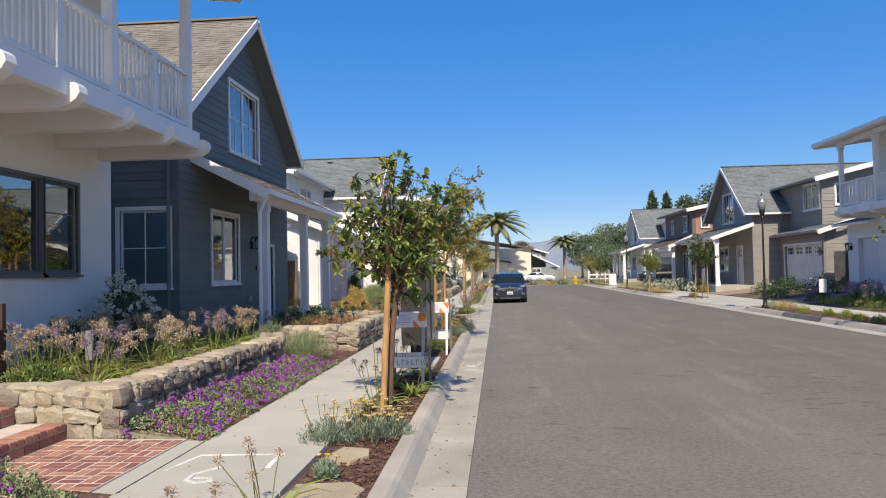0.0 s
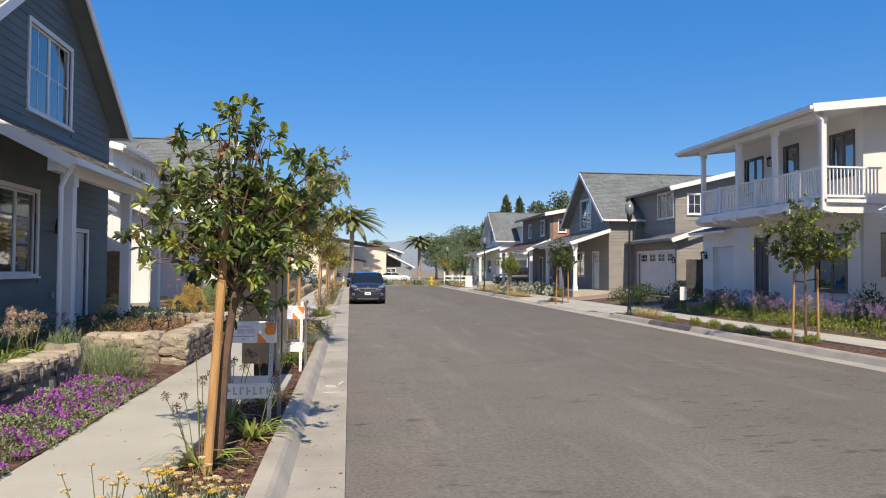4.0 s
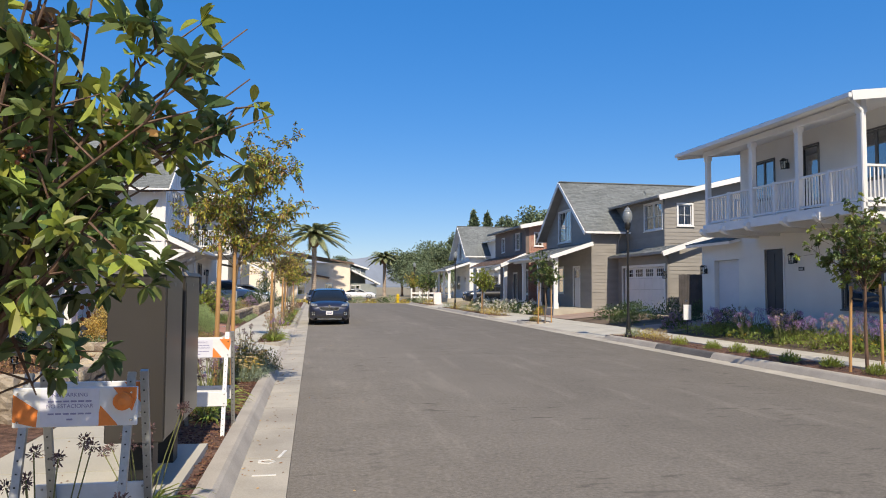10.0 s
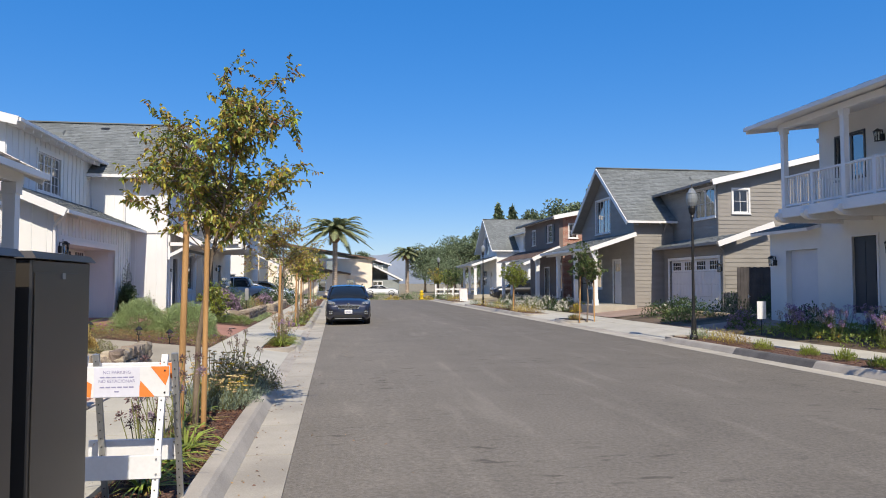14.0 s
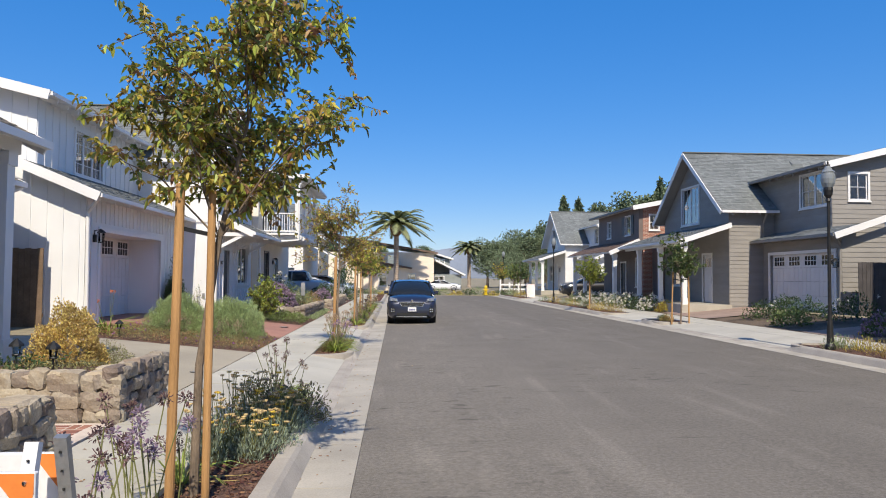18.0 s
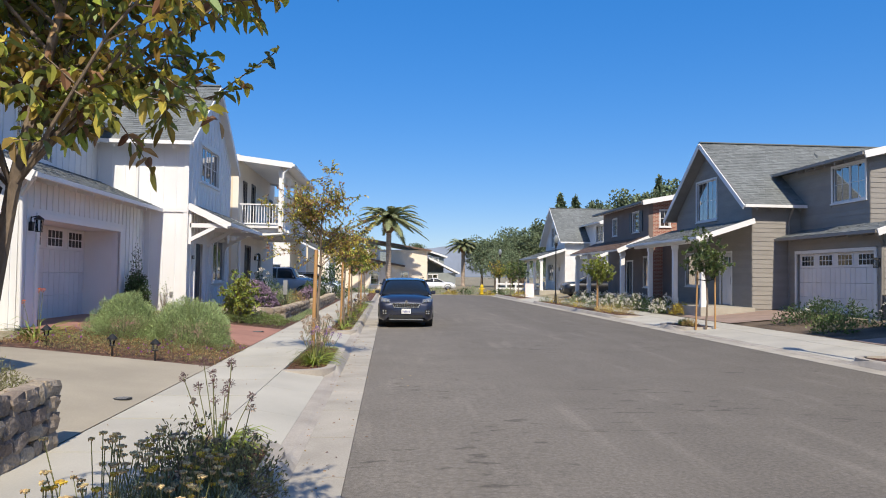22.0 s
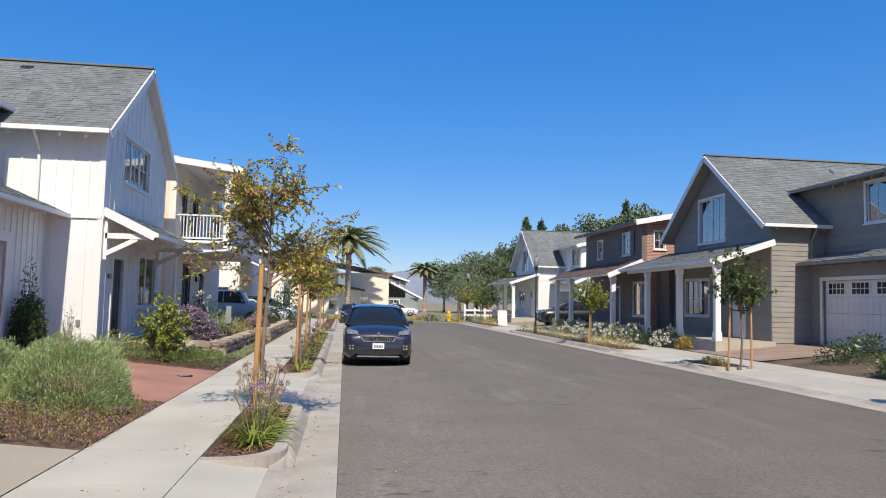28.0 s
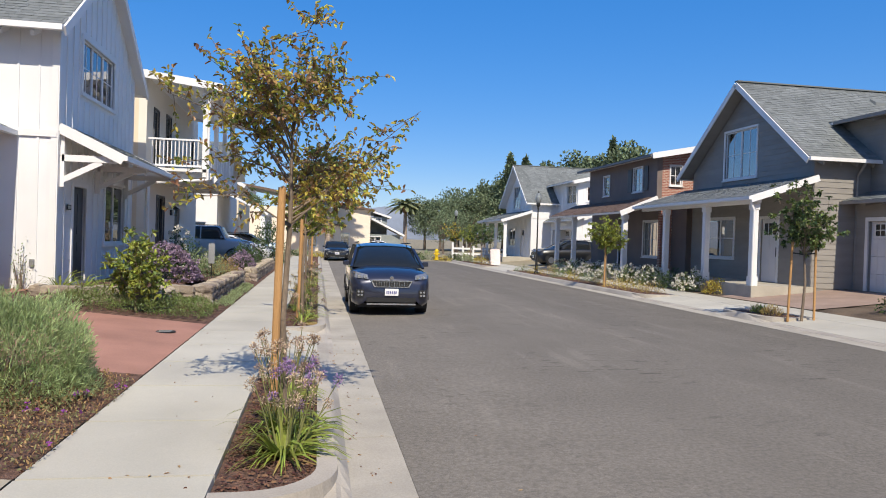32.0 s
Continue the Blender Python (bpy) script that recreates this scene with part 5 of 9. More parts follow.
right_house(0, "taupe lap-sided house with a steep gable, porch and white garage door", M_TAUPE, "lap")
right_house(33.6, "white board-and-batten house with a grey gable roof", M_BOARD, "batten", 0.3)

# brick house between them
hk = thing("house", (14.3, 54.1, 0.55), "red brick house with low roof, white eaves and porch", "house", "street houses")
fk = Face("x", 14.3, -1)
M_BRICKWALL = bpy.data.materials.new("brick_wall")
M_BRICKWALL.use_nodes = True
bt = M_BRICKWALL.node_tree
bgeo, bcomb, bsep, badd = bt.nodes.new("ShaderNodeNewGeometry"), bt.nodes.new("ShaderNodeCombineXYZ"), bt.nodes.new("ShaderNodeSeparateXYZ"), bt.nodes.new("ShaderNodeMath")
btex = bt.nodes.new("ShaderNodeTexBrick")
bt.links.new(bgeo.outputs["Position"], bsep.inputs[0])
bt.links.new(bsep.outputs[0], badd.inputs[0]), bt.links.new(bsep.outputs[1], badd.inputs[1])
bt.links.new(badd.outputs[0], bcomb.inputs[0]), bt.links.new(bsep.outputs[2], bcomb.inputs[1])
bt.links.new(bcomb.outputs[0], btex.inputs["Vector"])
btex.inputs["Color1"].default_value, btex.inputs["Color2"].default_value, btex.inputs["Mortar"].default_value = (0.36, 0.13, 0.085, 1), (0.25, 0.09, 0.06, 1), (0.48, 0.38, 0.31, 1)
btex.inputs["Scale"].default_value, btex.inputs["Brick Width"].default_value, btex.inputs["Row Height"].default_value, btex.inputs["Mortar Size"].default_value = 1.0, 0.22, 0.075, 0.012
bt.links.new(btex.outputs[0], bt.nodes["Principled BSDF"].inputs["Base Color"])
bt.nodes["Principled BSDF"].inputs["Roughness"].default_value = 0.9
K_UP = [(55.6, 56.6, 4.45, 5.6), (59.6, 60.4, 4.45, 5.5)]
# front walls are plain brown, darker than the brick of the sides
wall(hk, fk, 54.1, 62.5, 3.6, 5.95, M_BROWN, K_UP, 0.25, "upper_wall")
fk2 = Face("x", 15.1, -1)
K_LO = [(55.3, 57.0, 1.3, 3.0), (59.0, 60.0, 0.6, 2.8)]
wall(hk, fk2, 52.75, 64.0, 0.1, 3.7, M_BROWN, K_LO, 0.25, "lower_wall")
wall(hk, Face("y", 54.1, -1), 14.55, 24, 0.1, lambda a: 5.95 + 0.2 * (a - 14.55), M_BRICKWALL, [(14.95, 15.5, 4.65, 5.55)], 0.25, "side_wall")
wall(hk, Face("y", 62.5, 1), 14.55, 24, 3.6, lambda a: 5.95 + 0.2 * (a - 14.55), M_BRICKWALL, (), 0.25, "side_wall")
window(hk, Face("y", 54.1, -1), 14.95, 15.5, 4.65, 5.55, leaves=1, rows=2, cols=2, casing=0.05)
for o in K_UP:
    window(hk, fk, *o, leaves=1, rows=3, cols=2, casing=0.05)
for a in (55.2, 57.0):
    bm = B()
    fk.box(bm, a - 0.22, a + 0.22, 0.01, 0.05, 4.45, 5.6)
    part("shutter", bm, M_DOOR_DK, hk)
window(hk, fk2, *K_LO[0], leaves=2, rows=2, cols=2)
door(hk, fk2, *K_LO[1], M_DOOR_DK)
slope(hk, (13.8, 53.6, 6.0), (13.8, 63.0, 6.0), (22, 53.6, 7.6), (22, 63.0, 7.6), M_TILE, thick=0.14, seed=4)
bar(hk, (13.78, 53.57, 5.9), (22, 53.57, 7.5), 0.05, 0.26, M_TRIM, "rake_board")
bar(hk, (13.74, 53.6, 5.93), (13.74, 63.0, 5.93), 0.1, 0.12, M_FRAME_DK, "gutter")
slope(hk, (12.55, 54.0, 3.35), (12.55, 64.5, 3.35), (14.3, 54.0, 4.1), (14.3, 64.5, 4.1), M_TILE, name="porch_roof", thick=0.1, seed=6)
bar(hk, (12.5, 53.97, 3.25), (14.3, 53.97, 4.02), 0.05, 0.24, M_TRIM, "rake_board")
for a in (54.5, 61.2, 64.0):
    bm = B()
    box(bm, 12.85, 13.07, a - 0.11, a + 0.11, 0.5, 3.3)
    box(bm, 12.82, 13.1, a - 0.14, a + 0.14, 3.0, 3.2)
    part("porch_post", bm, M_TRIM, hk)
bm = B()
box(bm, 12.7, 15.0, 54.1, 64.0, 0.1, 0.55)
part("porch_floor", bm, M_CONC, hk)


# ---- yards: beds, driveways, stone walls, brick paving ----
def bed(x0, x1, y0, y1, lift=0.03, material=M_MULCH, label="flower bed of dark bark mulch and earth", z=None, name="flower_bed"):
    nx, ny = max(2, int(abs(x1 - x0) / 0.3)), max(2, int((y1 - y0) / 0.4))
    xs = [x0 + (x1 - x0) * i / nx for i in range(nx + 1)]
    ys = [y0 + (y1 - y0) * i / ny for i in range(ny + 1)]
    zf = (lambda x, y: z + 0.03 * noise.noise((x * 2, y * 2, 3))) if z else (lambda x, y: ground_z(x, y) + lift + 0.025 * noise.noise((x * 2, y * 2, 7)))
    return structure(grid(name, xs, ys, zf, material), label, "flower bed")


for a, b in ((7.2, 19.28), (20.6, 22.3), (28.0, 31.6), (36.4, 62), (-14, 5.44)):
    bed(-6.9, SW0 - 0.01, a, b)
for x1, a, b in ((15.2, 10, 30.8), (16.0, 34.0, 40.9), (13.3, 45.6, 63.5)):
    bed(RW1 + 0.01, x1, a, b, material=M_SOIL, label="flower bed of brown earth")


def sheet(x0, x1, y0, y1, material, label, lift=0.035):
    """A driveway laid on the sloping yard."""
    xs = [x0 + (x1 - x0) * i / 12 for i in range(13)]
    g = grid("driveway", xs, [y0, (y0 + y1) / 2, y1], lambda x, y: ground_z(x, y) + lift, material)
    return structure(g, label, "driveway")


sheet(-12, SW0 - 0.01, 22.3, 28.0, M_DRIVE, "tan concrete driveway beside a stone wall")
sheet(-6.95, SW0 - 0.01, 31.6, 36.4, M_REDDRIVE, "red-brown paved driveway before a white garage")
sheet(-9.6, -6.96, 31.6, 40.7, M_REDDRIVE, "red-brown paving before a recessed garage door")
sheet(RW1 + 0.01, 17.2, 40.9, 45.6, M_PATHR, "brown-red paved driveway before a garage", 0.06)
sheet(RW1 + 0.01, 16.0, 30.8, 34.0, M_PATHR, "red paved path to a side door", 0.05)
sheet(RW1 + 0.01, 17.5, 63.5, 71, M_DRIVE, "concrete driveway with a parked car", 0.05)


def covers(x, y, r):
    t = thing("drain_cover", (x, y, ground_z(x, y) + 0.036), "round dark iron cover set in a driveway", "drain cover")
    bm = B()
    z = ground_z(x, y) + 0.036
    lathe(bm, x, y, [(r, z), (r, z + 0.01), (r * 0.9, z + 0.012)], 18)
    part("lid", bm, M_METAL_DK, t)
    bm = B()
    for k in range(-2, 3):
        box(bm, x - r * 0.6, x + r * 0.6, y + k * r * 0.28 - 0.006, y + k * r * 0.28 + 0.006, z + 0.012, z + 0.016)
    part("ribs", bm, M_STEEL, t)


covers(-3.2, 24.6, 0.11), covers(-3.4, 35.0, 0.16)


def stone(rnd, w, h, d):
    """One field stone about the origin: a rounded block, lumpy and uneven."""
    bm = B()
    box(bm, -0.5, 0.5, -0.5, 0.5, -0.5, 0.5)
    bmesh.ops.subdivide_edges(bm, edges=bm.edges[:], cuts=2, use_grid_fill=True)
    off = Vector((rnd.uniform(0, 50), rnd.uniform(0, 50), 0))
    n = rnd.uniform(3.6, 6.5)
    for v in bm.verts:
        p = v.co
        r = (abs(p.x) ** n + abs(p.y) ** n + abs(p.z) ** n) ** (1 / n)
        u = p / r * 0.5
        u *= 1 + 0.2 * noise.noise(u * 2.6 + off)
        v.co = Vector((u.x * d, u.y * w * 1.06, u.z * h * 1.06))
    return bm


STONES, BLOCKS = [], []
srnd = random.Random(5)
for i in range(14):
    me = bpy.data.meshes.new("stone")
    w, h = srnd.uniform(0.09, 0.3), srnd.uniform(0.11, 0.2)
    bm = stone(srnd, w, h, 0.2)
    bm.to_mesh(me), bm.free()
    STONES.append((w, h, me))
for i in range(10):
    me = bpy.data.meshes.new("stone")
    w, h = srnd.uniform(0.15, 0.33), srnd.uniform(0.13, 0.22)
    bm = stone(srnd, w, h, 0.2)
    bm.to_mesh(me), bm.free()
    BLOCKS.append((w, h, me))


def stone_wall(p0, p1, z0, z1, face, mat_face, label, thick=0.36, seed=1, cap=True):
    """A rubble wall from p0 to p1 (x, y): a core, single stones on the seen faces and capstones. face: sides with stones, as +1 or -1 across the run."""
    rnd = random.Random(seed)
    p0, p1 = Vector((*p0, 0)), Vector((*p1, 0))
    d = (p1 - p0).normalized()
    s = Vector((d.y, -d.x, 0))       # right-hand side of the run
    ln = (p1 - p0).length
    t = thing("stone_wall", (p0.x, p0.y, z0), label, "stone wall", "garden walls")
    bm = B()
    c = [p0 + s * (thick / 2 - 0.014), p1 + s * (thick / 2 - 0.014), p1 - s * (thick / 2 - 0.014), p0 - s * (thick / 2 - 0.014)]
    hexa(bm, [v + Vector((0, 0, z0 - 0.15)) for v in c], [v + Vector((0, 0, z1 - 0.06)) for v in c])
    part("core", bm, M_BEDDING if mat_face is M_STONE else M_SOIL, t)
    ang = math.atan2(s.y, s.x)

    def lay(base, along, nrm, length, m):
        z = z0 - 0.03
        while z < z1 - 0.1:
            k = -rnd.uniform(0, 0.15)
            rowh = rnd.uniform(0.14, 0.21) if m is M_STONE else rnd.uniform(0.12, 0.19)
            while k < length:
                w, h, me = rnd.choice(BLOCKS if m is M_STONE and length > 0.5 else STONES)
                sc = rowh / h
                ob = new("stone", me)
                if not me.materials:
                    me.materials.append(M_STONE)
                ob.parent = t
                pos = base + along * min(max(k + w / 2, w * 0.3), length - w * 0.3) + nrm * (rnd.uniform(-0.068, -0.045)) + Vector((0, 0, z + rowh / 2 + rnd.uniform(-0.02, 0.02)))
                ob.location = pos - Vector((p0.x, p0.y, z0))
                ob.rotation_euler = (rnd.uniform(-0.2, 0.2), rnd.uniform(-0.06, 0.06), math.atan2(nrm.y, nrm.x) + rnd.uniform(-0.08, 0.08))
                ob.scale = (1, 1.0, sc * rnd.uniform(0.82, 1.12))
                ob.material_slots[0].link = "OBJECT"
                ob.material_slots[0].material = m
                k += w * 0.97
            z += rowh * 0.97
    for f in face:
        lay(p0 + s * (thick / 2) * f, d, s * f, ln, mat_face)
    lay(p0 + s * (thick / 2), -s, -d, thick, M_STONE)
    lay(p1 + s * (thick / 2), -s, d, thick, M_STONE)
    k = 0.0
    while cap and k < ln:
        w = min(rnd.uniform(0.16, 0.36), ln - k)
        if ln - k - w < 0.2:
            w = ln - k
        bw, bh, me = rnd.choice(BLOCKS)
        if not me.materials:
            me.materials.append(M_STONE)
        ob = new("capstone", me)
        ob.parent = t
        ob.location = p0 + d * (k + w / 2) + Vector((0, 0, z1 - 0.045 + rnd.uniform(-0.012, 0.012))) - Vector((p0.x, p0.y, z0))
        ob.rotation_euler = (rnd.uniform(-0.05, 0.05), rnd.uniform(-0.05, 0.05), math.atan2(s.y, s.x) + rnd.uniform(-0.06, 0.06))
        ob.scale = ((thick + 0.05) / 0.2, w / bw, 0.13 / bh)
        ob.material_slots[0].link = "OBJECT"
        ob.material_slots[0].material = M_STONECAP
        k += w
    return t


# south returns get the paler sunlit stone, street faces the one with shade in its colour
stone_wall((-4.08, 12.9), (-4.08, 7.25), 0.14, 0.68, (-1,), M_STONE_SHADED, "fieldstone garden wall with flat sandstone caps", seed=1)
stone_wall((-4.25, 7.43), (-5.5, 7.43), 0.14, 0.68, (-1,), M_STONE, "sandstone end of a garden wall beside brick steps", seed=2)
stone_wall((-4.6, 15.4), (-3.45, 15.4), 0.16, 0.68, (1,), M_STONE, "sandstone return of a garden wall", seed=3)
stone_wall((-3.2, 19.2), (-3.2, 15.25), 0.14, 0.68, (-1,), M_STONE_SHADED, "fieldstone garden wall beside the sidewalk", seed=4)
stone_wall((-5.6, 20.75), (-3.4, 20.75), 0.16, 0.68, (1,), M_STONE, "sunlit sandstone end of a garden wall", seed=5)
stone_wall((-3.15, 22.2), (-3.15, 20.6), 0.14, 0.68, (-1,), M_STONE_SHADED, "fieldstone garden wall beside a driveway", seed=6)
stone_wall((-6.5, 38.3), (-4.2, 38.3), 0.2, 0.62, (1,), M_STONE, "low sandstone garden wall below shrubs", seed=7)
stone_wall((-3.5, 46.5), (-3.5, 39.3), 0.16, 0.6, (-1,), M_STONE_SHADED, "low fieldstone wall beside the sidewalk", seed=8)
stone_wall((-4.2, 38.2), (-4.2, 39.4), 0.16, 0.6, (1,), M_STONE_SHADED, "short low fieldstone wall", seed=9)
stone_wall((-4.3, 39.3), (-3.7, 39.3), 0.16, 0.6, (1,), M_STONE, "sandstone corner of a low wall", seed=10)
stone_wall((-3.3, 58.5), (-3.3, 48.5), 0.14, 0.62, (-1,), M_STONE_SHADED, "long low fieldstone wall beside the sidewalk", seed=11)
bed(-6.88, -4.2, 7.55, 13.3, z=0.58, material=M_DRYSOIL, label="raised flower bed behind a stone wall")
bed(-6.0, -3.35, 15.5, 19.1, z=0.58, label="raised flower bed behind a stone wall")
bed(-6.2, -3.3, 20.9, 22.15, z=0.58, label="raised flower bed behind a stone wall")
bed(-6.7, -4.3, 38.45, 46.4, z=0.5, label="raised flower bed behind a low wall")
bed(-6.5, -3.5, 48.6, 58.4, z=0.5, label="raised flower bed behind a low wall")


bed(-6.4, -4.05, 22.2, 23.75, lift=0.06, label="flower bed beside a tan driveway")


def brick_field(x0, x1, y0, y1, z, name, label, seed):
    """Paving in basket weave: single bricks with open joints on a mortar bed."""
    rnd = random.Random(seed)
    t = thing(name, (x0, y0, z), label, "brick path")
    bm = B()
    hexa(bm, [(x0, y0, z - 0.1), (x1, y0, z - 0.1), (x1, y1, z - 0.1), (x0, y1, z - 0.1)], [(x0, y0, z - 0.0035), (x1, y0, z - 0.0035), (x1, y1, z - 0.0035), (x0, y1, z - 0.0035)])
    part("mortar_bed", bm, M_MORTAR, t)
    me = bpy.data.meshes.new("brick")
    bm = B()
    box(bm, -0.0935, 0.0935, -0.0415, 0.0415, -0.03, 0.0)
    bmesh.ops.bevel(bm, geom=[e for e in bm.edges if all(v.co.z > -0.01 for v in e.verts)], offset=0.003, segments=1, affect="EDGES")
    bm.to_mesh(me), bm.free()
    me.materials.append(M_BRICK)
    i = 0
    y = y0
    while y + 0.2 <= y1 + 0.02:
        j = 0
        x = x0
        while x + 0.2 <= x1 + 0.02:
            for k in (0, 1):
                ob = new("brick", me)
                ob.parent = t
                turn = (i + j) % 2
                cx, cy = (x + 0.105, y + 0.053 + 0.105 * k) if turn else (x + 0.053 + 0.105 * k, y + 0.105)
                ob.location = (cx - x0, cy - y0, rnd.uniform(-0.003, 0.003))
                ob.rotation_euler = (0, 0, 0 if turn else math.pi / 2)
            x += 0.21
            j += 1
        y += 0.21
        i += 1
    return t


brick_field(-4.42, -3.16, 5.46, 7.2, 0.168, "brick_path", "red brick paving in basket weave beside the sidewalk", 3)
brick_field(-4.6, -2.97, 19.35, 20.5, 0.168, "brick_path", "red brick path between garden walls", 4)


def brick_step(x0, x1, y0, y1, z0, z1, seed):
    rnd = random.Random(seed)
    t = thing("brick_step", (x0, y0, z0), "red brick step with pale mortar joints", "step", "brick steps")
    bm = B()
    box(bm, x0 + 0.01, x1 - 0.012, y0 + 0.01, y1 - 0.01, z0 - 0.1, z1 - 0.01)
    part("core", bm, M_MORTAR, t)
    n = int((y1 - y0) / 0.105)
    for k in range(n):
        bm = B()
        a = y0 + (y1 - y0) * k / n
        box(bm, x1 - 0.22, x1, a + 0.006, a + (y1 - y0) / n - 0.006, z1 - 0.07, z1 + rnd.uniform(-0.002, 0.003))
        part("brick", bm, M_BRICK, t, bevel=0.006)
    n = int((y1 - y0) / 0.21)
    for k in range(n):
        bm = B()
        a = y0 + (y1 - y0) * k / n
        box(bm, x1 - 0.1, x1 - 0.004, a + 0.006, a + (y1 - y0) / n - 0.006, z0, z1 - 0.082)
        part("brick", bm, M_BRICK, t)


brick_step(-4.97, -4.42, 5.46, 7.2, 0.17, 0.33, 1)
brick_step(-6.9, -4.97, 5.46, 7.2, 0.33, 0.5, 2)


def pad(name, pts, z, m, label, cat):
    bm = B()
    a = [bm.verts.new((x, y, z - 0.05)) for x, y in pts]
    b = [bm.verts.new((x * 0.985 + 0.015 * sum(p[0] for p in pts) / len(pts), y * 0.985 + 0.015 * sum(p[1] for p in pts) / len(pts), z)) for x, y in pts]
    bm.faces.new(a[::-1]), bm.faces.new(b)
    for i in range(len(pts)):
        j = (i + 1) % len(pts)
        bm.faces.new((a[i], a[j], b[j], b[i]))
    return tagged(part(name, bm, m), label, cat)


pad("stepping_stone", [(-1.62, 6.45), (-1.33, 6.4), (-1.2, 6.6), (-1.24, 6.85), (-1.5, 6.92)], 0.15, M_FLAG, "flat tan flagstone set in bark mulch", "stepping stone")
pad("stepping_stone", [(-1.66, 5.2), (-1.1, 5.15), (-1.05, 5.6), (-1.2, 5.78), (-1.62, 5.72)], 0.15, M_FLAG, "flat tan flagstone set in bark mulch", "stepping stone")

def stroke(pts, w, z, label, cat="painted mark", m=M_PAINT):
    """A painted or chalked line on the pavement."""
    bm = B()
    for k, ((xa, ya), (xb, yb)) in enumerate(zip(pts, pts[1:])):
        z += 0.0007
        d = Vector((xb - xa, yb - ya, 0)).normalized() * w / 2
        s = Vector((d.y, -d.x, 0))
        p, q = Vector((xa, ya, z)) - d * 0.6, Vector((xb, yb, z)) + d * 0.6
        hexa(bm, [v - Vector((0, 0, 0.006)) for v in (p - s, q - s, q + s, p + s)], [p - s, q - s, q + s, p + s])
    return tagged(part("painted_mark", bm, m), label, cat)


stroke([(-2.85, 6.1), (-2.75, 6.6), (-2.0, 6.64)], 0.035, 0.155, "white chalk line on the sidewalk")
stroke([(-2.02, 6.6), (-2.0, 6.2)], 0.05, 0.155, "white chalk line on the sidewalk")
stroke([(-2.42, 6.2), (-2.56, 5.98), (-2.55, 5.8), (-2.44, 5.72), (-2.34, 5.78), (-2.38, 5.86), (-2.5, 5.86)], 0.04, 0.155, "white chalk figure on the sidewalk")
stroke([(-0.62, 13.2), (-0.42, 13.2)], 0.03, 0.011, "white painted survey mark on the gutter")
stroke([(-0.6, 13.7), (-0.5, 13.65), (-0.45, 13.72), (-0.5, 13.8), (-0.6, 13.78), (-0.6, 13.7)], 0.025, 0.011, "white painted survey figure on the gutter")
stroke([(-0.42, 13.9), (-0.36, 14.2)], 0.03, 0.011, "white painted survey mark on the gutter")


# ---- plants ----
def unit(v):
    return v / np.maximum(np.linalg.norm(v, axis=1, keepdims=True), 1e-6)


def leaf_mesh(P, D, L, W, rs, fold=0.35, droop=0.0, broad=False):
    """Folded leaves: base P, way D, length L, width W; broad ones are rounder, with one more station."""
    n = len(P)
    up = rs.normal(size=(n, 3)) * 0.5 + np.array([0, 0, 1.0])
    S = unit(np.cross(D, up))
    U = unit(np.cross(S, D))
    L, W = np.broadcast_to(L, (n,))[:, None], np.broadcast_to(W, (n,))[:, None]
    Z = np.array([0, 0, 1.0])
    st = ((0.24, 0.34, 0.05), (0.56, 0.5, 0.3), (0.84, 0.32, 0.7)) if broad else ((0.3, 0.42, 0.0), (0.68, 0.42, 0.4))
    side = {}
    for g in (1, -1):
        side[g] = [P + D * L * q - Z * L * droop * dz + S * g * W * w + U * W * fold * w * 2 for q, w, dz in st]
    V = np.stack([P, *side[1], P + D * L - Z * L * droop, *side[-1][::-1]], 1).reshape(-1, 3)
    k = len(st)
    i = np.arange(n) * (2 * k + 2)
    F = np.concatenate([np.stack([i + q for q in range(k + 2)], 1), np.stack([i] + [i + q for q in range(k + 1, 2 * k + 2)], 1)]).tolist()
    return V, F


def foliage(name, P, D, L, W, material, parent, rs, fold=0.35, droop=0.0, label="", broad=False):
    V, F = leaf_mesh(P, D, L, W, rs, fold, droop, broad)
    ob = raw(name, V, F, material, parent, label)
    tagged(ob, kind="stuff")
    return ob


def rosettes(tips, dirs, rs, per, L, spread=0.9):
    """Whorls of leaves round the twig ends."""
    P = np.repeat(tips, per, 0) + rs.normal(size=(len(tips) * per, 3)) * L * 0.12
    D = unit(np.repeat(dirs, per, 0) * 0.6 + rs.normal(size=(len(tips) * per, 3)) * spread)
    return P, D


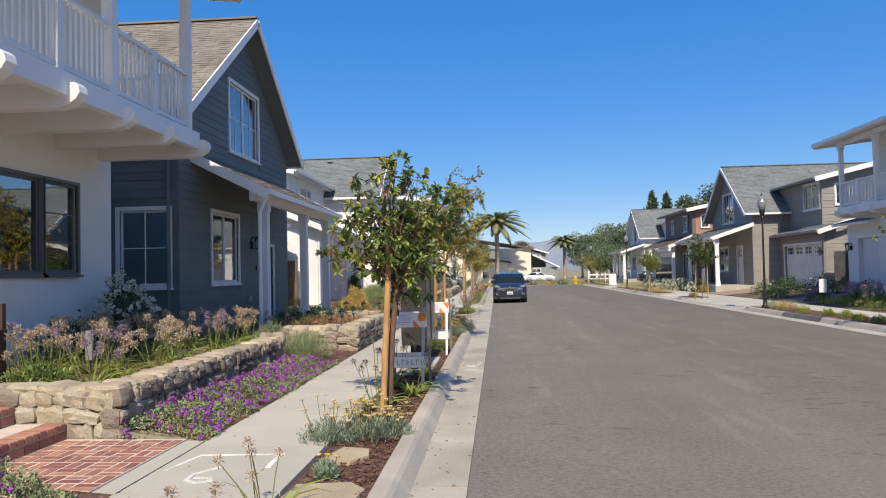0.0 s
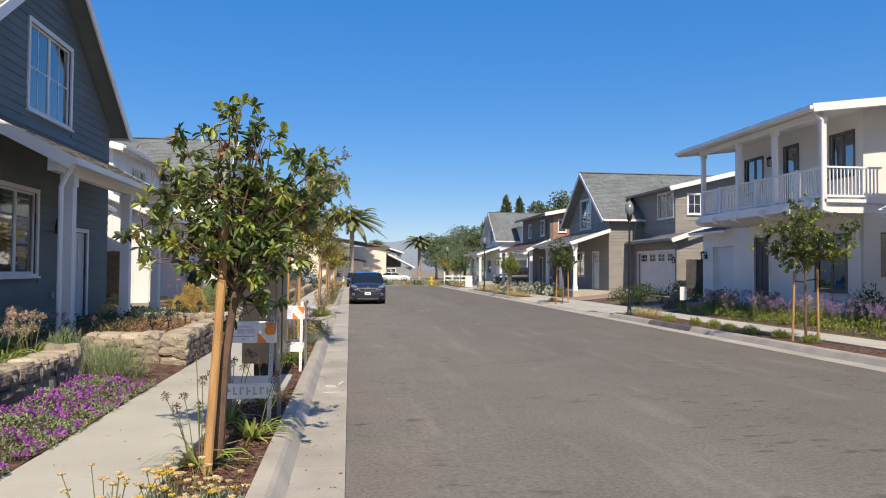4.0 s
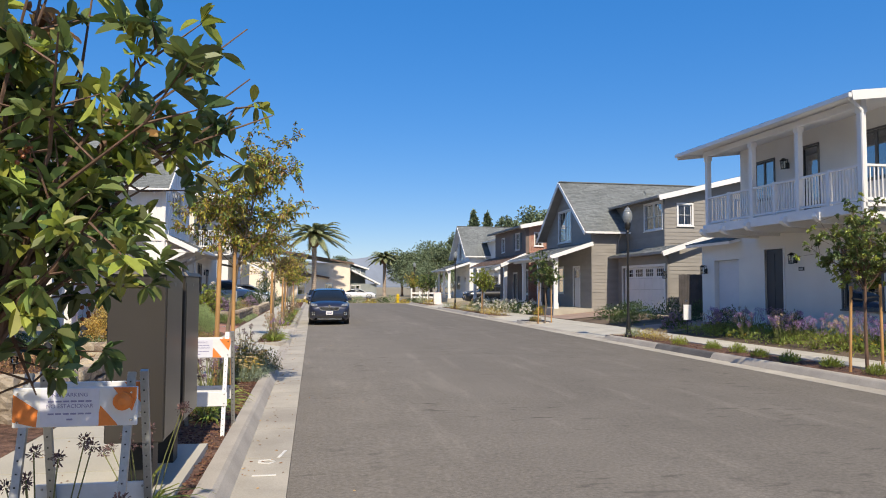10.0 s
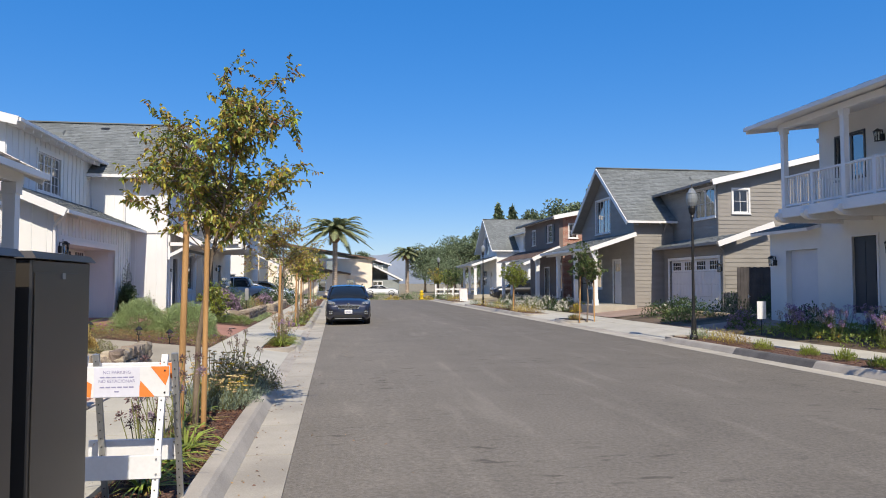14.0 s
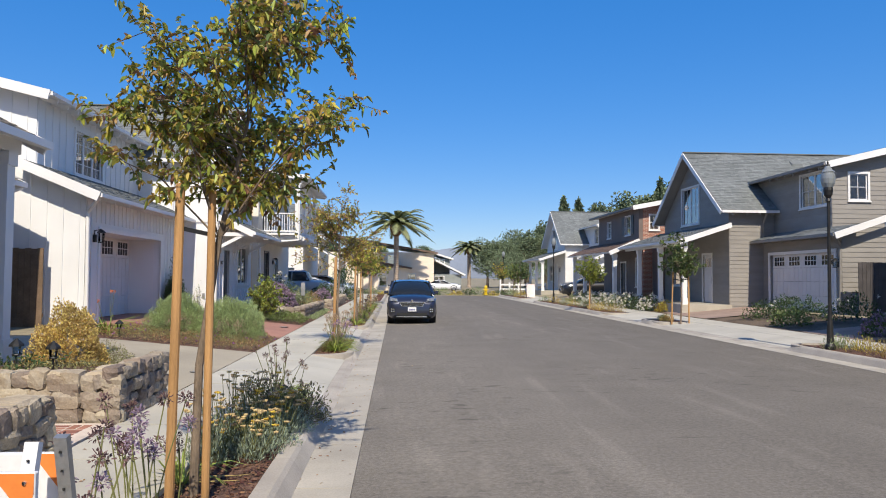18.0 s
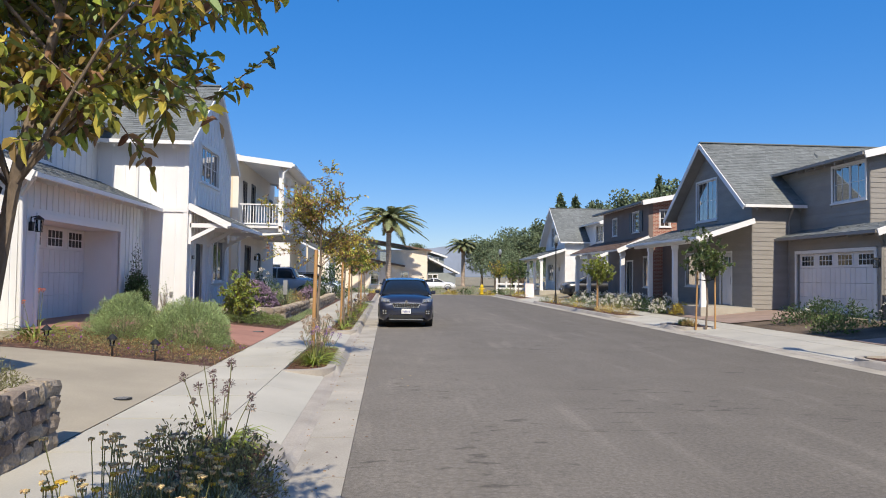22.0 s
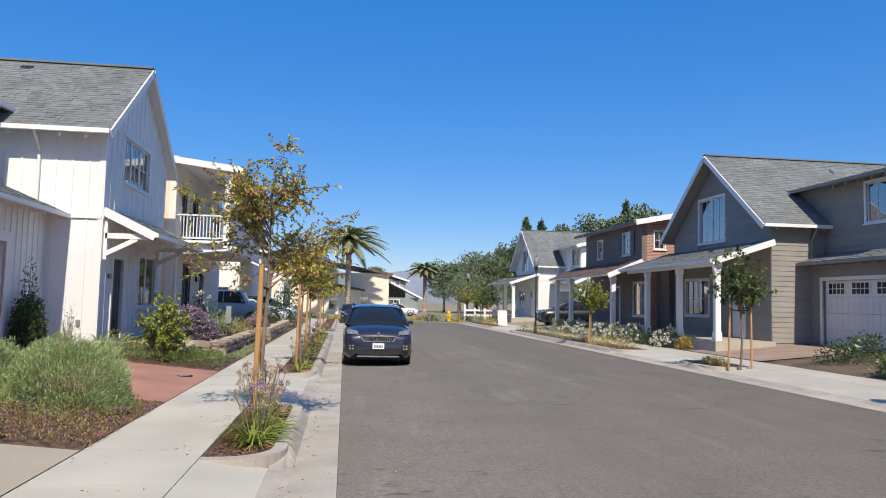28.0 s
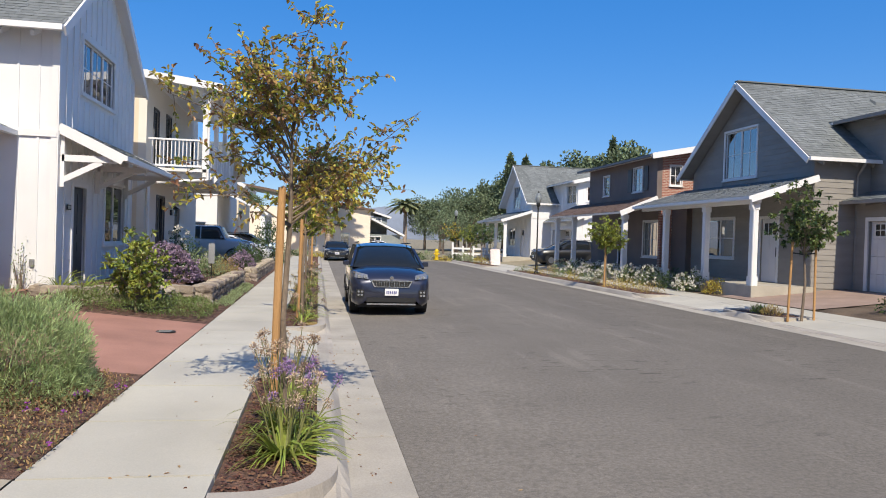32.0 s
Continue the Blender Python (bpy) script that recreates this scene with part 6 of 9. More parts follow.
def tree(at, label, seed, trunk_h, crown, limbs, twigs, per, L, W, mats, bark, trunk_r=0.035, stakes=(), spread=0.9, lean=(0, 0), cat="tree", group="street trees", along=0.45, droop=0.1, lobes=(), scatter=0, bias=(0, 0), leader=0.0, broad=False, berries=0):
    """A young street tree: trunk, limbs and twigs, and leaves in whorls at the twig ends. crown: (radius, lowest, highest)."""
    rnd, rs = random.Random(seed), np.random.RandomState(seed)
    x, y, z = at
    t = thing("tree", at, label, cat, group)
    R, lo, hi = crown
    bm = B()
    top = Vector((x + lean[0], y + lean[1], z + trunk_h))
    mid = Vector((x + lean[0] * 0.3 + rnd.uniform(-0.04, 0.04), y + lean[1] * 0.3 + rnd.uniform(-0.04, 0.04), z + trunk_h * 0.5))
    rod(bm, (x, y, z - 0.05), mid, trunk_r * 1.2, trunk_r, 8), rod(bm, mid, top, trunk_r, trunk_r * 0.8, 8)
    part("trunk", bm, bark, t)
    tips, dirs = [], []
    bm = B()
    apex = Vector((top.x + bias[0], top.y + bias[1], z + trunk_h + leader * (hi - trunk_h)))
    thin = trunk_r * math.sqrt(8 / max(8, limbs))
    if leader:
        rod(bm, top, apex, trunk_r * 0.8, trunk_r * 0.2, 6, False)
    for i in range(limbs + len(lobes)):
        a = 6.283 * i / limbs + rnd.uniform(-0.4, 0.4)
        k = (i + 0.5) / limbs
        h = lo + (hi - lo) * (0.3 + 0.7 * ((i * 0.618) % 1))
        prof = math.sin(math.pi * min(0.97, max(0.08, (h - lo) / (hi - lo)))) ** 0.6
        r = R * prof * rnd.uniform(0.65, 1.12)
        end = Vector((top.x + r * math.cos(a), top.y + r * math.sin(a), z + h))
        end += Vector((bias[0], bias[1], 0))
        st = top - Vector((0, 0, rnd.uniform(0, trunk_h * 0.18)))
        if leader:
            g = min(1.0, (i + 0.5) / limbs)
            st = top.lerp(apex, g * 0.9)
            r = R * math.sin(math.pi * (0.32 + 0.55 * g)) * rnd.uniform(0.6, 1.15)
            end = st + Vector((r * math.cos(a), r * math.sin(a), rnd.uniform(0.1, 0.95) * (hi - trunk_h) * (0.55 - 0.2 * g)))
            end.z = min(end.z, z + hi)
        if i >= limbs:
            end = Vector((x + bias[0], y + bias[1], z)) + Vector(lobes[i - limbs])
            st = top if end.z < apex.z else apex
        el = st.lerp(end, 0.5) + Vector((rnd.uniform(-0.1, 0.1), rnd.uniform(-0.1, 0.1), 0.12 * (hi - lo) * rnd.uniform(0.0, 0.8)))
        rod(bm, st, el, thin * 0.5, thin * 0.33, 6, False), rod(bm, el, end, thin * 0.33, thin * 0.12, 5, False)
        for j in range(twigs):
            q = rnd.uniform(0.25, 1.0)
            o = st.lerp(el, q * 2) if q < 0.5 else el.lerp(end, q * 2 - 1)
            v = Vector((rnd.gauss(0, 1), rnd.gauss(0, 1), rnd.gauss(0.35, 0.7))).normalized() * rnd.uniform(0.14, 0.42) * R
            e = o + v
            e.z = max(e.z, z + lo * 0.92)
            rod(bm, o, e, trunk_r * 0.13, trunk_r * 0.06, 4, False)
            for s in ([1.0 - 0.85 * q / scatter for q in range(scatter)] if scatter else [1.0] if rnd.random() > along else [0.6, 1.0]):
                tips.append(o.lerp(e, s)), dirs.append(v.normalized())
    tagged(part("branch_work", bm, bark, t), kind="stuff")
    tips, dirs = np.array(tips), np.array(dirs)
    pick = rs.rand(len(tips))
    c0 = 0.0
    for m, share in mats:
        sel = (pick >= c0) & (pick < c0 + share)
        c0 += share
        if sel.sum():
            P, D = rosettes(tips[sel], dirs[sel], rs, per, L, spread)
            n = len(P)
            foliage("crown", P, D, L * rs.uniform(0.7, 1.25, n), W * rs.uniform(0.75, 1.2, n), m, t, rs, droop=droop, broad=broad)
    if berries:
        bm = B()
        for e in rs.choice(len(tips), berries, replace=False):
            o = Vector(tips[e])
            for q in range(6):
                c = o + Vector((rs.normal() * 0.018, rs.normal() * 0.018, -0.02 - 0.012 * q))
                rod(bm, o, c, 0.0012, 0.001, 3, False)
                lathe(bm, c.x, c.y, [(0.001, c.z - 0.009), (0.007, c.z - 0.006), (0.009, c.z), (0.007, c.z + 0.006), (0.001, c.z + 0.009)], 7)
        tagged(part("berry", bm, M_BERRY, t), kind="stuff")
    for sx, sy, h, r, *pull in stakes:
        kp = pull[0] if pull else 0.9
        st = thing("tree_stake", (x + sx, y + sy, z), "round tan wooden stake tied to a young tree", "stake", "tree stakes")
        bm = B()
        rod(bm, (x + sx, y + sy, z - 0.05), (x + sx * kp + 0.02, y + sy * kp, z + h), r, r * 0.95, 10)
        part("pole", bm, M_STAKE, st)
        bm = B()
        beam(bm, (x + sx * kp, y + sy * kp, z + h * 0.86), (top.x * 0.7 + x * 0.3, top.y * 0.7 + y * 0.3, z + h * 0.84), 0.025, 0.03)
        part("tie", bm, M_BLACKPL, st)
    return t


def mound(at, label, r, n, L, W, material, seed, name="shrub", cat="shrub", group="", up=0.4, flowers=None, stems=0, droop=0.0, inner=0.55, fname="blossom", fold=0.35):
    """A bush: leaves through an uneven dome, with flowers near its surface if any. flowers: (material, number, size)."""
    rs = np.random.RandomState(seed)
    t = thing(name, at, label, cat, group)
    u = unit(rs.normal(size=(n, 3)))
    u[:, 2] = np.abs(u[:, 2])
    bumps = np.array([1 + 0.28 * noise.noise((v[0] * 2.1 + seed, v[1] * 2.1, v[2] * 2.1)) + 0.14 * noise.noise((v[0] * 5 + seed, v[1] * 5, v[2] * 5)) for v in u])
    rad = (inner + (1 - inner) * rs.rand(n) ** 0.6) * bumps
    P = np.array(at) + u * rad[:, None] * np.array(r)
    P[:, 2] = np.maximum(P[:, 2], at[2] + 0.01)
    D = unit(u * 0.7 + rs.normal(size=(n, 3)) * 0.55 + np.array([0, 0, up]))
    foliage("foliage", P, D, L * rs.uniform(0.6, 1.3, n), W * rs.uniform(0.7, 1.2, n), material, t, rs, fold=fold, droop=droop)
    if stems:
        bm = B()
        for k in range(stems):
            v = u[k] * bumps[k] * np.array(r) * 0.8
            rod(bm, (at[0] + v[0] * 0.1, at[1] + v[1] * 0.1, at[2] - 0.04), Vector(at) + Vector(v), 0.008, 0.004, 4, False)
        tagged(part("stem", bm, M_BARKG, t), kind="stuff")
    if flowers:
        m, k, s = flowers
        j = rs.choice(n, min(k, n), replace=False)
        j = j[u[j][:, 2] > 0.05]
        C = np.array(at) + u[j] * (bumps[j] * rs.uniform(0.92, 1.06, len(j)))[:, None] * np.array(r)
        C[:, 2] = np.maximum(C[:, 2], at[2] + 0.03)
        P = np.repeat(C, 7, 0) + rs.normal(size=(len(C) * 7, 3)) * s * 0.25
        D = unit(rs.normal(size=P.shape) + np.array([0, 0, 0.6]))
        foliage(fname, P, D, s * rs.uniform(0.5, 1.0, len(P)), s * 0.7, m, t, rs)
    return t


def agapanthus(at, seed, leaves=38, stalks=7, h=0.75, fl=M_LILAC, label="lily-of-the-Nile clump with strap leaves and faded purple heads", spread=0.34, leaf_m=M_STRAP, head=0.05, group="lily clumps", dry=10, per=64):
    rs = np.random.RandomState(seed)
    t = thing("lily_clump", at, label, "flower", group)
    for cnt, m, nm, flat in ((leaves, leaf_m, "foliage", 1.0), (dry, M_DRY, "dry_foliage", 0.25)):
        vs, fs = [], []
        for _ in range(cnt):
            a = rs.uniform(0, 6.283)
            l, w = rs.uniform(0.28, 0.52) * spread / 0.34, rs.uniform(0.009, 0.016)
            d = np.array([math.cos(a), math.sin(a), 0])
            s = np.array([-d[1], d[0], 0])
            lift = rs.uniform(0.5, 1.5) * flat
            o = np.array(at) + d * rs.uniform(0, 0.06)
            k = len(vs)
            for q in (0, 0.4, 0.75, 1.0):
                c = o + d * l * q * rs.uniform(0.95, 1.05) + np.array([0, 0, 1]) * l * (lift * q - (0.35 + 0.5 * lift) * q * q)
                c[2] = max(c[2], at[2] + 0.008)
                ww = w * (1 - 0.85 * q ** 2)
                vs += [c - s * ww, c + s * ww + np.array([0, 0, ww * 0.5])]
            fs += [(k, k + 1, k + 3, k + 2), (k + 2, k + 3, k + 5, k + 4), (k + 4, k + 5, k + 7, k + 6)]
        tagged(raw(nm, vs, fs, m, t), kind="stuff")
    if stalks:
        bm = B()
        heads = []
        for _ in range(stalks):
            a, r = rs.uniform(0, 6.283), rs.uniform(0.02, 0.1)
            b = Vector(at) + Vector((math.cos(a) * r, math.sin(a) * r, 0))
            e = b + Vector((math.cos(a) * rs.uniform(0.02, 0.26), math.sin(a) * rs.uniform(0.02, 0.26), h * rs.uniform(0.55, 1.1)))
            rod(bm, b, b.lerp(e, 0.5) + Vector((0, 0, 0.04)), 0.005, 0.0045, 5, False), rod(bm, b.lerp(e, 0.5) + Vector((0, 0, 0.04)), e, 0.0045, 0.004, 5, False)
            heads.append(e)
        tagged(part("stalk", bm, M_STALK, t), kind="stuff")
        H = np.array(heads)
        D = unit(rs.normal(size=(len(H) * per, 3)) + np.array([0, 0, 0.25]))
        P = np.repeat(H, per, 0) + D * head * rs.uniform(0.15, 0.75, (len(D), 1))
        foliage("flower_mass", P, D, head * rs.uniform(0.28, 0.55, len(P)), head * rs.uniform(0.14, 0.26, len(P)), fl, t, rs)
    return t


def yarrow(at, seed, r=0.3, h=0.42, heads=16, label="grey-leaved yarrow with flat yellow flower heads"):
    t = mound(at, label, (r, r, h * 0.6), 900, 0.055, 0.012, M_SILVER, seed, "yarrow", "flower", "yarrow clumps", up=0.9, inner=0.2)
    rs = np.random.RandomState(seed + 50)
    bm, by, bs = B(), B(), B()
    for _ in range(heads):
        a, q = rs.uniform(0, 6.283), r * rs.uniform(0.1, 1.05)
        e = Vector(at) + Vector((math.cos(a) * q, math.sin(a) * q, h * rs.uniform(0.55, 1.1)))
        rod(bs, (at[0] + math.cos(a) * q * 0.4, at[1] + math.sin(a) * q * 0.4, at[2]), e, 0.004, 0.003, 4, False)
        s = rs.uniform(0.016, 0.032)
        b = by if rs.rand() < 0.22 else bm
        for k in range(11):
            u, w = k * 2.4, s * math.sqrt((k + 0.3) / 11) * rs.uniform(0.85, 1.15)
            c = e + Vector((math.cos(u) * w, math.sin(u) * w, -w * 0.15 + rs.uniform(-0.002, 0.003)))
            lathe(b, c.x, c.y, [(0.002, c.z - 0.012), (s * 0.32, c.z), (s * 0.2, c.z + 0.004)], 5)
    tagged(part("stalk", bs, M_STALK, t), kind="stuff")
    tagged(part("flower_mass", bm, M_MUSTARD, t), kind="stuff")
    if len(by.verts):
        tagged(part("flower_mass", by, M_YELLOW, t), kind="stuff")
    return t


def carpet(name, x0, x1, y0, y1, zf, n, L, W, material, label, cat, seed, h=0.14, flowers=(), edge=0.12):
    """Low ground cover that fills a bed, uneven in height and at its edges."""
    rs = np.random.RandomState(seed)
    t = thing(name, ((x0 + x1) / 2, (y0 + y1) / 2, zf((x0 + x1) / 2, (y0 + y1) / 2)), label, cat)

    def pts(k, lift):
        X = rs.uniform(x0 - edge, x1 + edge, k)
        Y = rs.uniform(y0 - edge, y1 + edge, k)
        nz = np.array([noise.noise((a * 2.3, b * 2.3, seed)) for a, b in zip(X, Y)])
        d = np.minimum(np.minimum(X - x0, x1 - X), np.minimum(Y - y0, y1 - Y))
        keep = d > -edge * (0.2 + 1.3 * nz)
        X, Y, nz, d = X[keep], Y[keep], nz[keep], d[keep]
        hh = h * np.clip(0.35 + 0.65 * np.clip(d / 0.25, 0, 1) + nz * 0.7, 0.15, 1.7)
        Z = np.array([zf(a, b) for a, b in zip(X, Y)]) + hh * (rs.rand(len(X)) ** 0.5 if lift < 1 else rs.uniform(0.9, 1.1, len(X)))
        return np.stack([X, Y, Z], 1)
    P = pts(n, 0)
    D = unit(rs.normal(size=P.shape) * 0.8 + np.array([0, 0, 0.6]))
    foliage("foliage", P, D, L * rs.uniform(0.6, 1.3, len(P)), W * rs.uniform(0.7, 1.3, len(P)), material, t, rs)
    for m, k, s in flowers:
        C = pts(k, 1)
        Q = np.repeat(C, 8, 0) + rs.normal(size=(len(C) * 8, 3)) * s * 0.35
        D = unit(rs.normal(size=Q.shape) + np.array([0, 0, 0.7]))
        foliage("blossom", Q, D, s * rs.uniform(0.5, 1.0, len(Q)), s * 0.8, m, t, rs)
    return t


# -- planting strip on the near side, from the start onwards
MADRONE = [(M_LEAF, 0.58), (M_LEAFY, 0.26), (M_LEAFD, 0.13), (M_LEAFR, 0.03)]
AUTUMN = [(M_LEAFO, 0.48), (M_LEAFY, 0.3), (M_LEAF, 0.1), (M_LEAFR, 0.12)]
tree((-1.37, 8.95, 0.13), "young madrone with red-brown bark and whorled green leaves", 11, 1.6, (0.76, 1.1, 3.15), 21, 8, 9, 0.1, 0.042, MADRONE, M_BARK, 0.04, broad=True, berries=14, bias=(-0.05, 0.08),
     stakes=((-0.04, -0.26, 2.26, 0.04, -0.4),), lean=(0.12, 0.15),
     lobes=((1.13, 0.54, 2.42), (0.97, 0.54, 2.45), (1.02, 0.6, 2.6), (0.9, 0.6, 2.7), (1.0, 0.64, 2.85), (0.58, 0.54, 2.4), (-0.6, -0.1, 1.75), (-0.66, 0.0, 2.1), (-0.5, -0.15, 2.5), (0.25, 0.3, 1.2), (0.37, 0.25, 1.5), (0.17, 0.4, 1.8), (0.15, 0.1, 3.08), (0.35, 0.05, 3.0), (0.42, -0.1, 2.8)))
tree((-1.42, 17.95, 0.13), "young street tree with sparse olive-gold leaves", 21, 1.9, (0.95, 2.2, 4.1), 26, 18, 2, 0.056, 0.031, [(M_LEAFO, 0.36), (M_LEAFY, 0.3), (M_LEAF, 0.24), (M_LEAFR, 0.1)], M_BARKG, 0.03, broad=True, bias=(0.3, 0.0), leader=0.62,
     stakes=((-0.14, -0.12, 2.3, 0.036), (0.1, -0.06, 2.25, 0.03)), lean=(0.14, 0.05), droop=0.45, scatter=7, lobes=((-1.15, 0.1, 2.6), (-0.5, 0.1, 2.55), (-0.3, -0.4, 2.7), (0.2, 0.1, 2.75), (0.7, 0.0, 4.05), (0.8, -0.05, 3.5), (0.75, -0.05, 3.0), (0.6, -0.3, 2.75), (0.0, 0.0, 4.1)))
tree((-1.3, 29.8, 0.13), "young street tree turning gold and russet", 31, 1.75, (1.1, 1.5, 3.65), 24, 17, 2, 0.058, 0.031, [(M_LEAFO, 0.5), (M_LEAFY, 0.14), (M_LEAF, 0.12), (M_LEAFR, 0.24)], M_BARKG, 0.03, broad=True, leader=0.62,
     stakes=((-0.1, -0.18, 2.1, 0.038),), lean=(0.0, 0.05), droop=0.15, scatter=6, lobes=((1.2, 0.0, 2.9), (-0.9, 0.1, 2.0), (0.2, 0.0, 3.75)))
tree((-1.3, 38.0, 0.13), "young street tree with gold leaves beside its stake", 32, 1.7, (0.8, 1.5, 3.3), 12, 12, 8, 0.085, 0.045, AUTUMN, M_BARKG, 0.03, stakes=((-0.1, -0.12, 2.0, 0.034),), droop=0.2, leader=0.6, broad=True)
tree((-1.35, 43.0, 0.13), "young street tree with bright green leaves", 33, 1.5, (0.75, 1.3, 2.9), 12, 12, 8, 0.09, 0.05, [(M_LEAFY, 0.7), (M_LEAF, 0.3)], M_BARKG, 0.03, stakes=((-0.1, -0.12, 2.0, 0.034),), leader=0.6, broad=True)
tree((-1.35, 50.0, 0.13), "young street tree with gold leaves", 34, 1.6, (0.8, 1.5, 3.3), 12, 11, 7, 0.1, 0.06, AUTUMN, M_BARKG, 0.03, stakes=((0.1, -0.12, 2.0, 0.034),), leader=0.6, broad=True)
tree((-1.35, 58.0, 0.13), "young street tree with olive leaves", 35, 1.6, (0.9, 1.5, 3.4), 12, 11, 7, 0.11, 0.07, [(M_LEAFO, 0.5), (M_LEAFY, 0.5)], M_BARKG, 0.03, leader=0.6, broad=True)

yarrow((-1.72, 7.2, 0.12), 1, 0.28, 0.4, 18), yarrow((-1.38, 7.35, 0.12), 2, 0.33, 0.38, 34), yarrow((-1.15, 7.5, 0.12), 3, 0.24, 0.34, 26)
yarrow((-1.3, 3.0, 0.12), 4), yarrow((-1.45, 6.0, 0.12), 5, 0.1, 0.2, 3)
agapanthus((-1.5, 8.9, 0.12), 1, 30, 6, 0.85, M_SEED)
agapanthus((-1.2, 9.9, 0.12), 2, 42, 3, 0.7, M_SEED)
agapanthus((-1.55, 10.6, 0.12), 3, 26, 9, 0.7, M_SEED)
agapanthus((-1.62, 5.0, 0.12), 4, 14, 5, 0.5, M_FADED)
agapanthus((-1.5, 3.9, 0.12), 5, 20, 4, 0.75, M_FADED)
agapanthus((-1.3, 11.8, 0.12), 6, 26, 8, 0.7, M_SEED)
agapanthus((-1.35, 15.5, 0.12), 7, 36, 8, 0.8, M_SEED), agapanthus((-1.5, 16.1, 0.12), 8, 40, 6, 0.85, M_SEED), agapanthus((-1.35, 16.3, 0.12), 18, 20, 6, 0.72, M_LILAC, head=0.058, per=80)
agapanthus((-1.3, 16.8, 0.12), 9, 36, 7, 0.75, M_LILAC, head=0.058, per=80), agapanthus((-1.55, 17.1, 0.12), 10, 34, 8, 0.8, M_SEED, head=0.058, per=80)
for i, (x, y, r, h) in enumerate(((-1.55, 18.95, 0.24, 0.6), (-1.25, 19.1, 0.3, 0.42), (-1.5, 19.5, 0.3, 0.66), (-1.12, 19.6, 0.28, 0.44), (-1.4, 20.1, 0.32, 0.6), (-1.05, 20.2, 0.26, 0.42))):
    yarrow((x, y, 0.12), 20 + i, r, h, 34, "yarrow with apricot and yellow flat flower heads")
mound((-1.05, 20.75, 0.12), "dark green low shrub at the kerb", (0.4, 0.4, 0.42), 1500, 0.04, 0.018, M_DUSK, 62, inner=0.3, stems=24)
mound((-1.4, 20.7, 0.12), "dark sprawling shrub with thin stems", (0.34, 0.4, 0.6), 1200, 0.042, 0.016, M_DUSK, 63, inner=0.25, stems=30, flowers=(M_FADED, 26, 0.05))
agapanthus((-1.6, 18.3, 0.12), 11, 20, 6, 0.55, M_SEED)
agapanthus((-1.45, 22.05, 0.12), 12, 80, 11, 0.75, M_SEED)
agapanthus((-1.2, 21.2, 0.12), 13, 26, 6, 0.5, M_FADED)
mound((-1.25, 20.9, 0.12), "low grey-green shrub beside yarrow", (0.34, 0.4, 0.36), 300, 0.05, 0.016, M_DUSK, 60, inner=0.2, stems=24)
agapanthus((-1.25, 28.5, 0.12), 14, 110, 14, 0.62, M_FADED, dry=34), agapanthus((-1.3, 29.2, 0.12), 15, 80, 24, 0.75, M_FADED, dry=24, head=0.06), agapanthus((-1.15, 29.0, 0.12), 17, 40, 12, 0.6, M_VIOLET, dry=10, head=0.055), agapanthus((-1.3, 30.3, 0.12), 16, 30, 14, 0.75, M_FADED)
for i in range(20):
    y = 36.9 + i * 1.1
    if not 55.5 < y < 60.4:
        agapanthus((-1.3 + 0.15 * math.sin(i * 2.2), y, 0.12), 100 + i, 24, 6 + i % 4, 0.6, (M_FADED, M_SEED, M_DRY)[i % 3], dry=18)

# -- front yards on the near side
Zl = lambda x, y: ground_z(x, y) + 0.03
carpet("groundcover", -3.92, -2.97, 7.25, 13.0, Zl, 15000, 0.036, 0.018, M_GREYLEAF, "trailing verbena with magenta flowers below a stone wall", "flowers", 1, 0.15, ((M_PURPLE, 430, 0.042),), edge=0.2)
carpet("groundcover", -4.3, -3.1, 3.2, 5.3, Zl, 9000, 0.036, 0.02, M_GREYLEAF, "trailing verbena with magenta flowers beside brick paving", "flowers", 2, 0.22, ((M_PURPLE, 110, 0.03), (M_FADED, 120, 0.025)))
mound((-3.7, 13.6, 0.18), "grey-green lavender mound beside a wall", (0.5, 0.55, 0.5), 2200, 0.13, 0.008, M_GREYLEAF, 70, up=1.6, inner=0.2, flowers=(M_LILAC, 60, 0.03))
mound((-4.5, 14.0, 0.3), "grey-green lavender mound beside a wall", (0.45, 0.5, 0.5), 1600, 0.13, 0.008, M_GREYLEAF, 71, up=1.6, inner=0.2, flowers=(M_LILAC, 60, 0.03))
arnd = random.Random(3)
for i in range(26):
    x, y = -4.5 - 0.75 * (i % 3) + arnd.uniform(-0.15, 0.15), 7.9 + (i // 3) * 0.6 + arnd.uniform(-0.2, 0.2)
    agapanthus((x, y, 0.57), 200 + i, 36, 9, 0.62, M_FADED if i % 5 else M_LILAC, head=0.066, per=80, dry=16, label="lily-of-the-Nile with faded pink-brown heads in a raised bed")
mound((-5.2, 7.9, 0.57), "low dark green perennial at the bed's edge", (0.4, 0.35, 0.3), 900, 0.06, 0.03, M_LEAF, 72, inner=0.3)
mound((-6.25, 11.8, 0.5), "white rose bush before a wall", (0.55, 0.5, 1.3), 1700, 0.06, 0.04, M_LEAFD, 73, inner=0.35, flowers=(M_WHITEFL, 120, 0.085), stems=20, name="rose_bush")
mound((-6.4, 10.5, 0.5), "dark green shrub below a window", (0.4, 1.2, 0.7), 1500, 0.06, 0.035, M_LEAFD, 74, inner=0.35)
for i in range(8):
    agapanthus((-6.0 + 0.5 * (i % 3), 13.3 + 0.35 * i, 0.45), 240 + i, 26, 7, 0.62, M_LILAC if i % 2 else M_GREYLEAF, label="lavender-coloured flower stalks below a house wall")
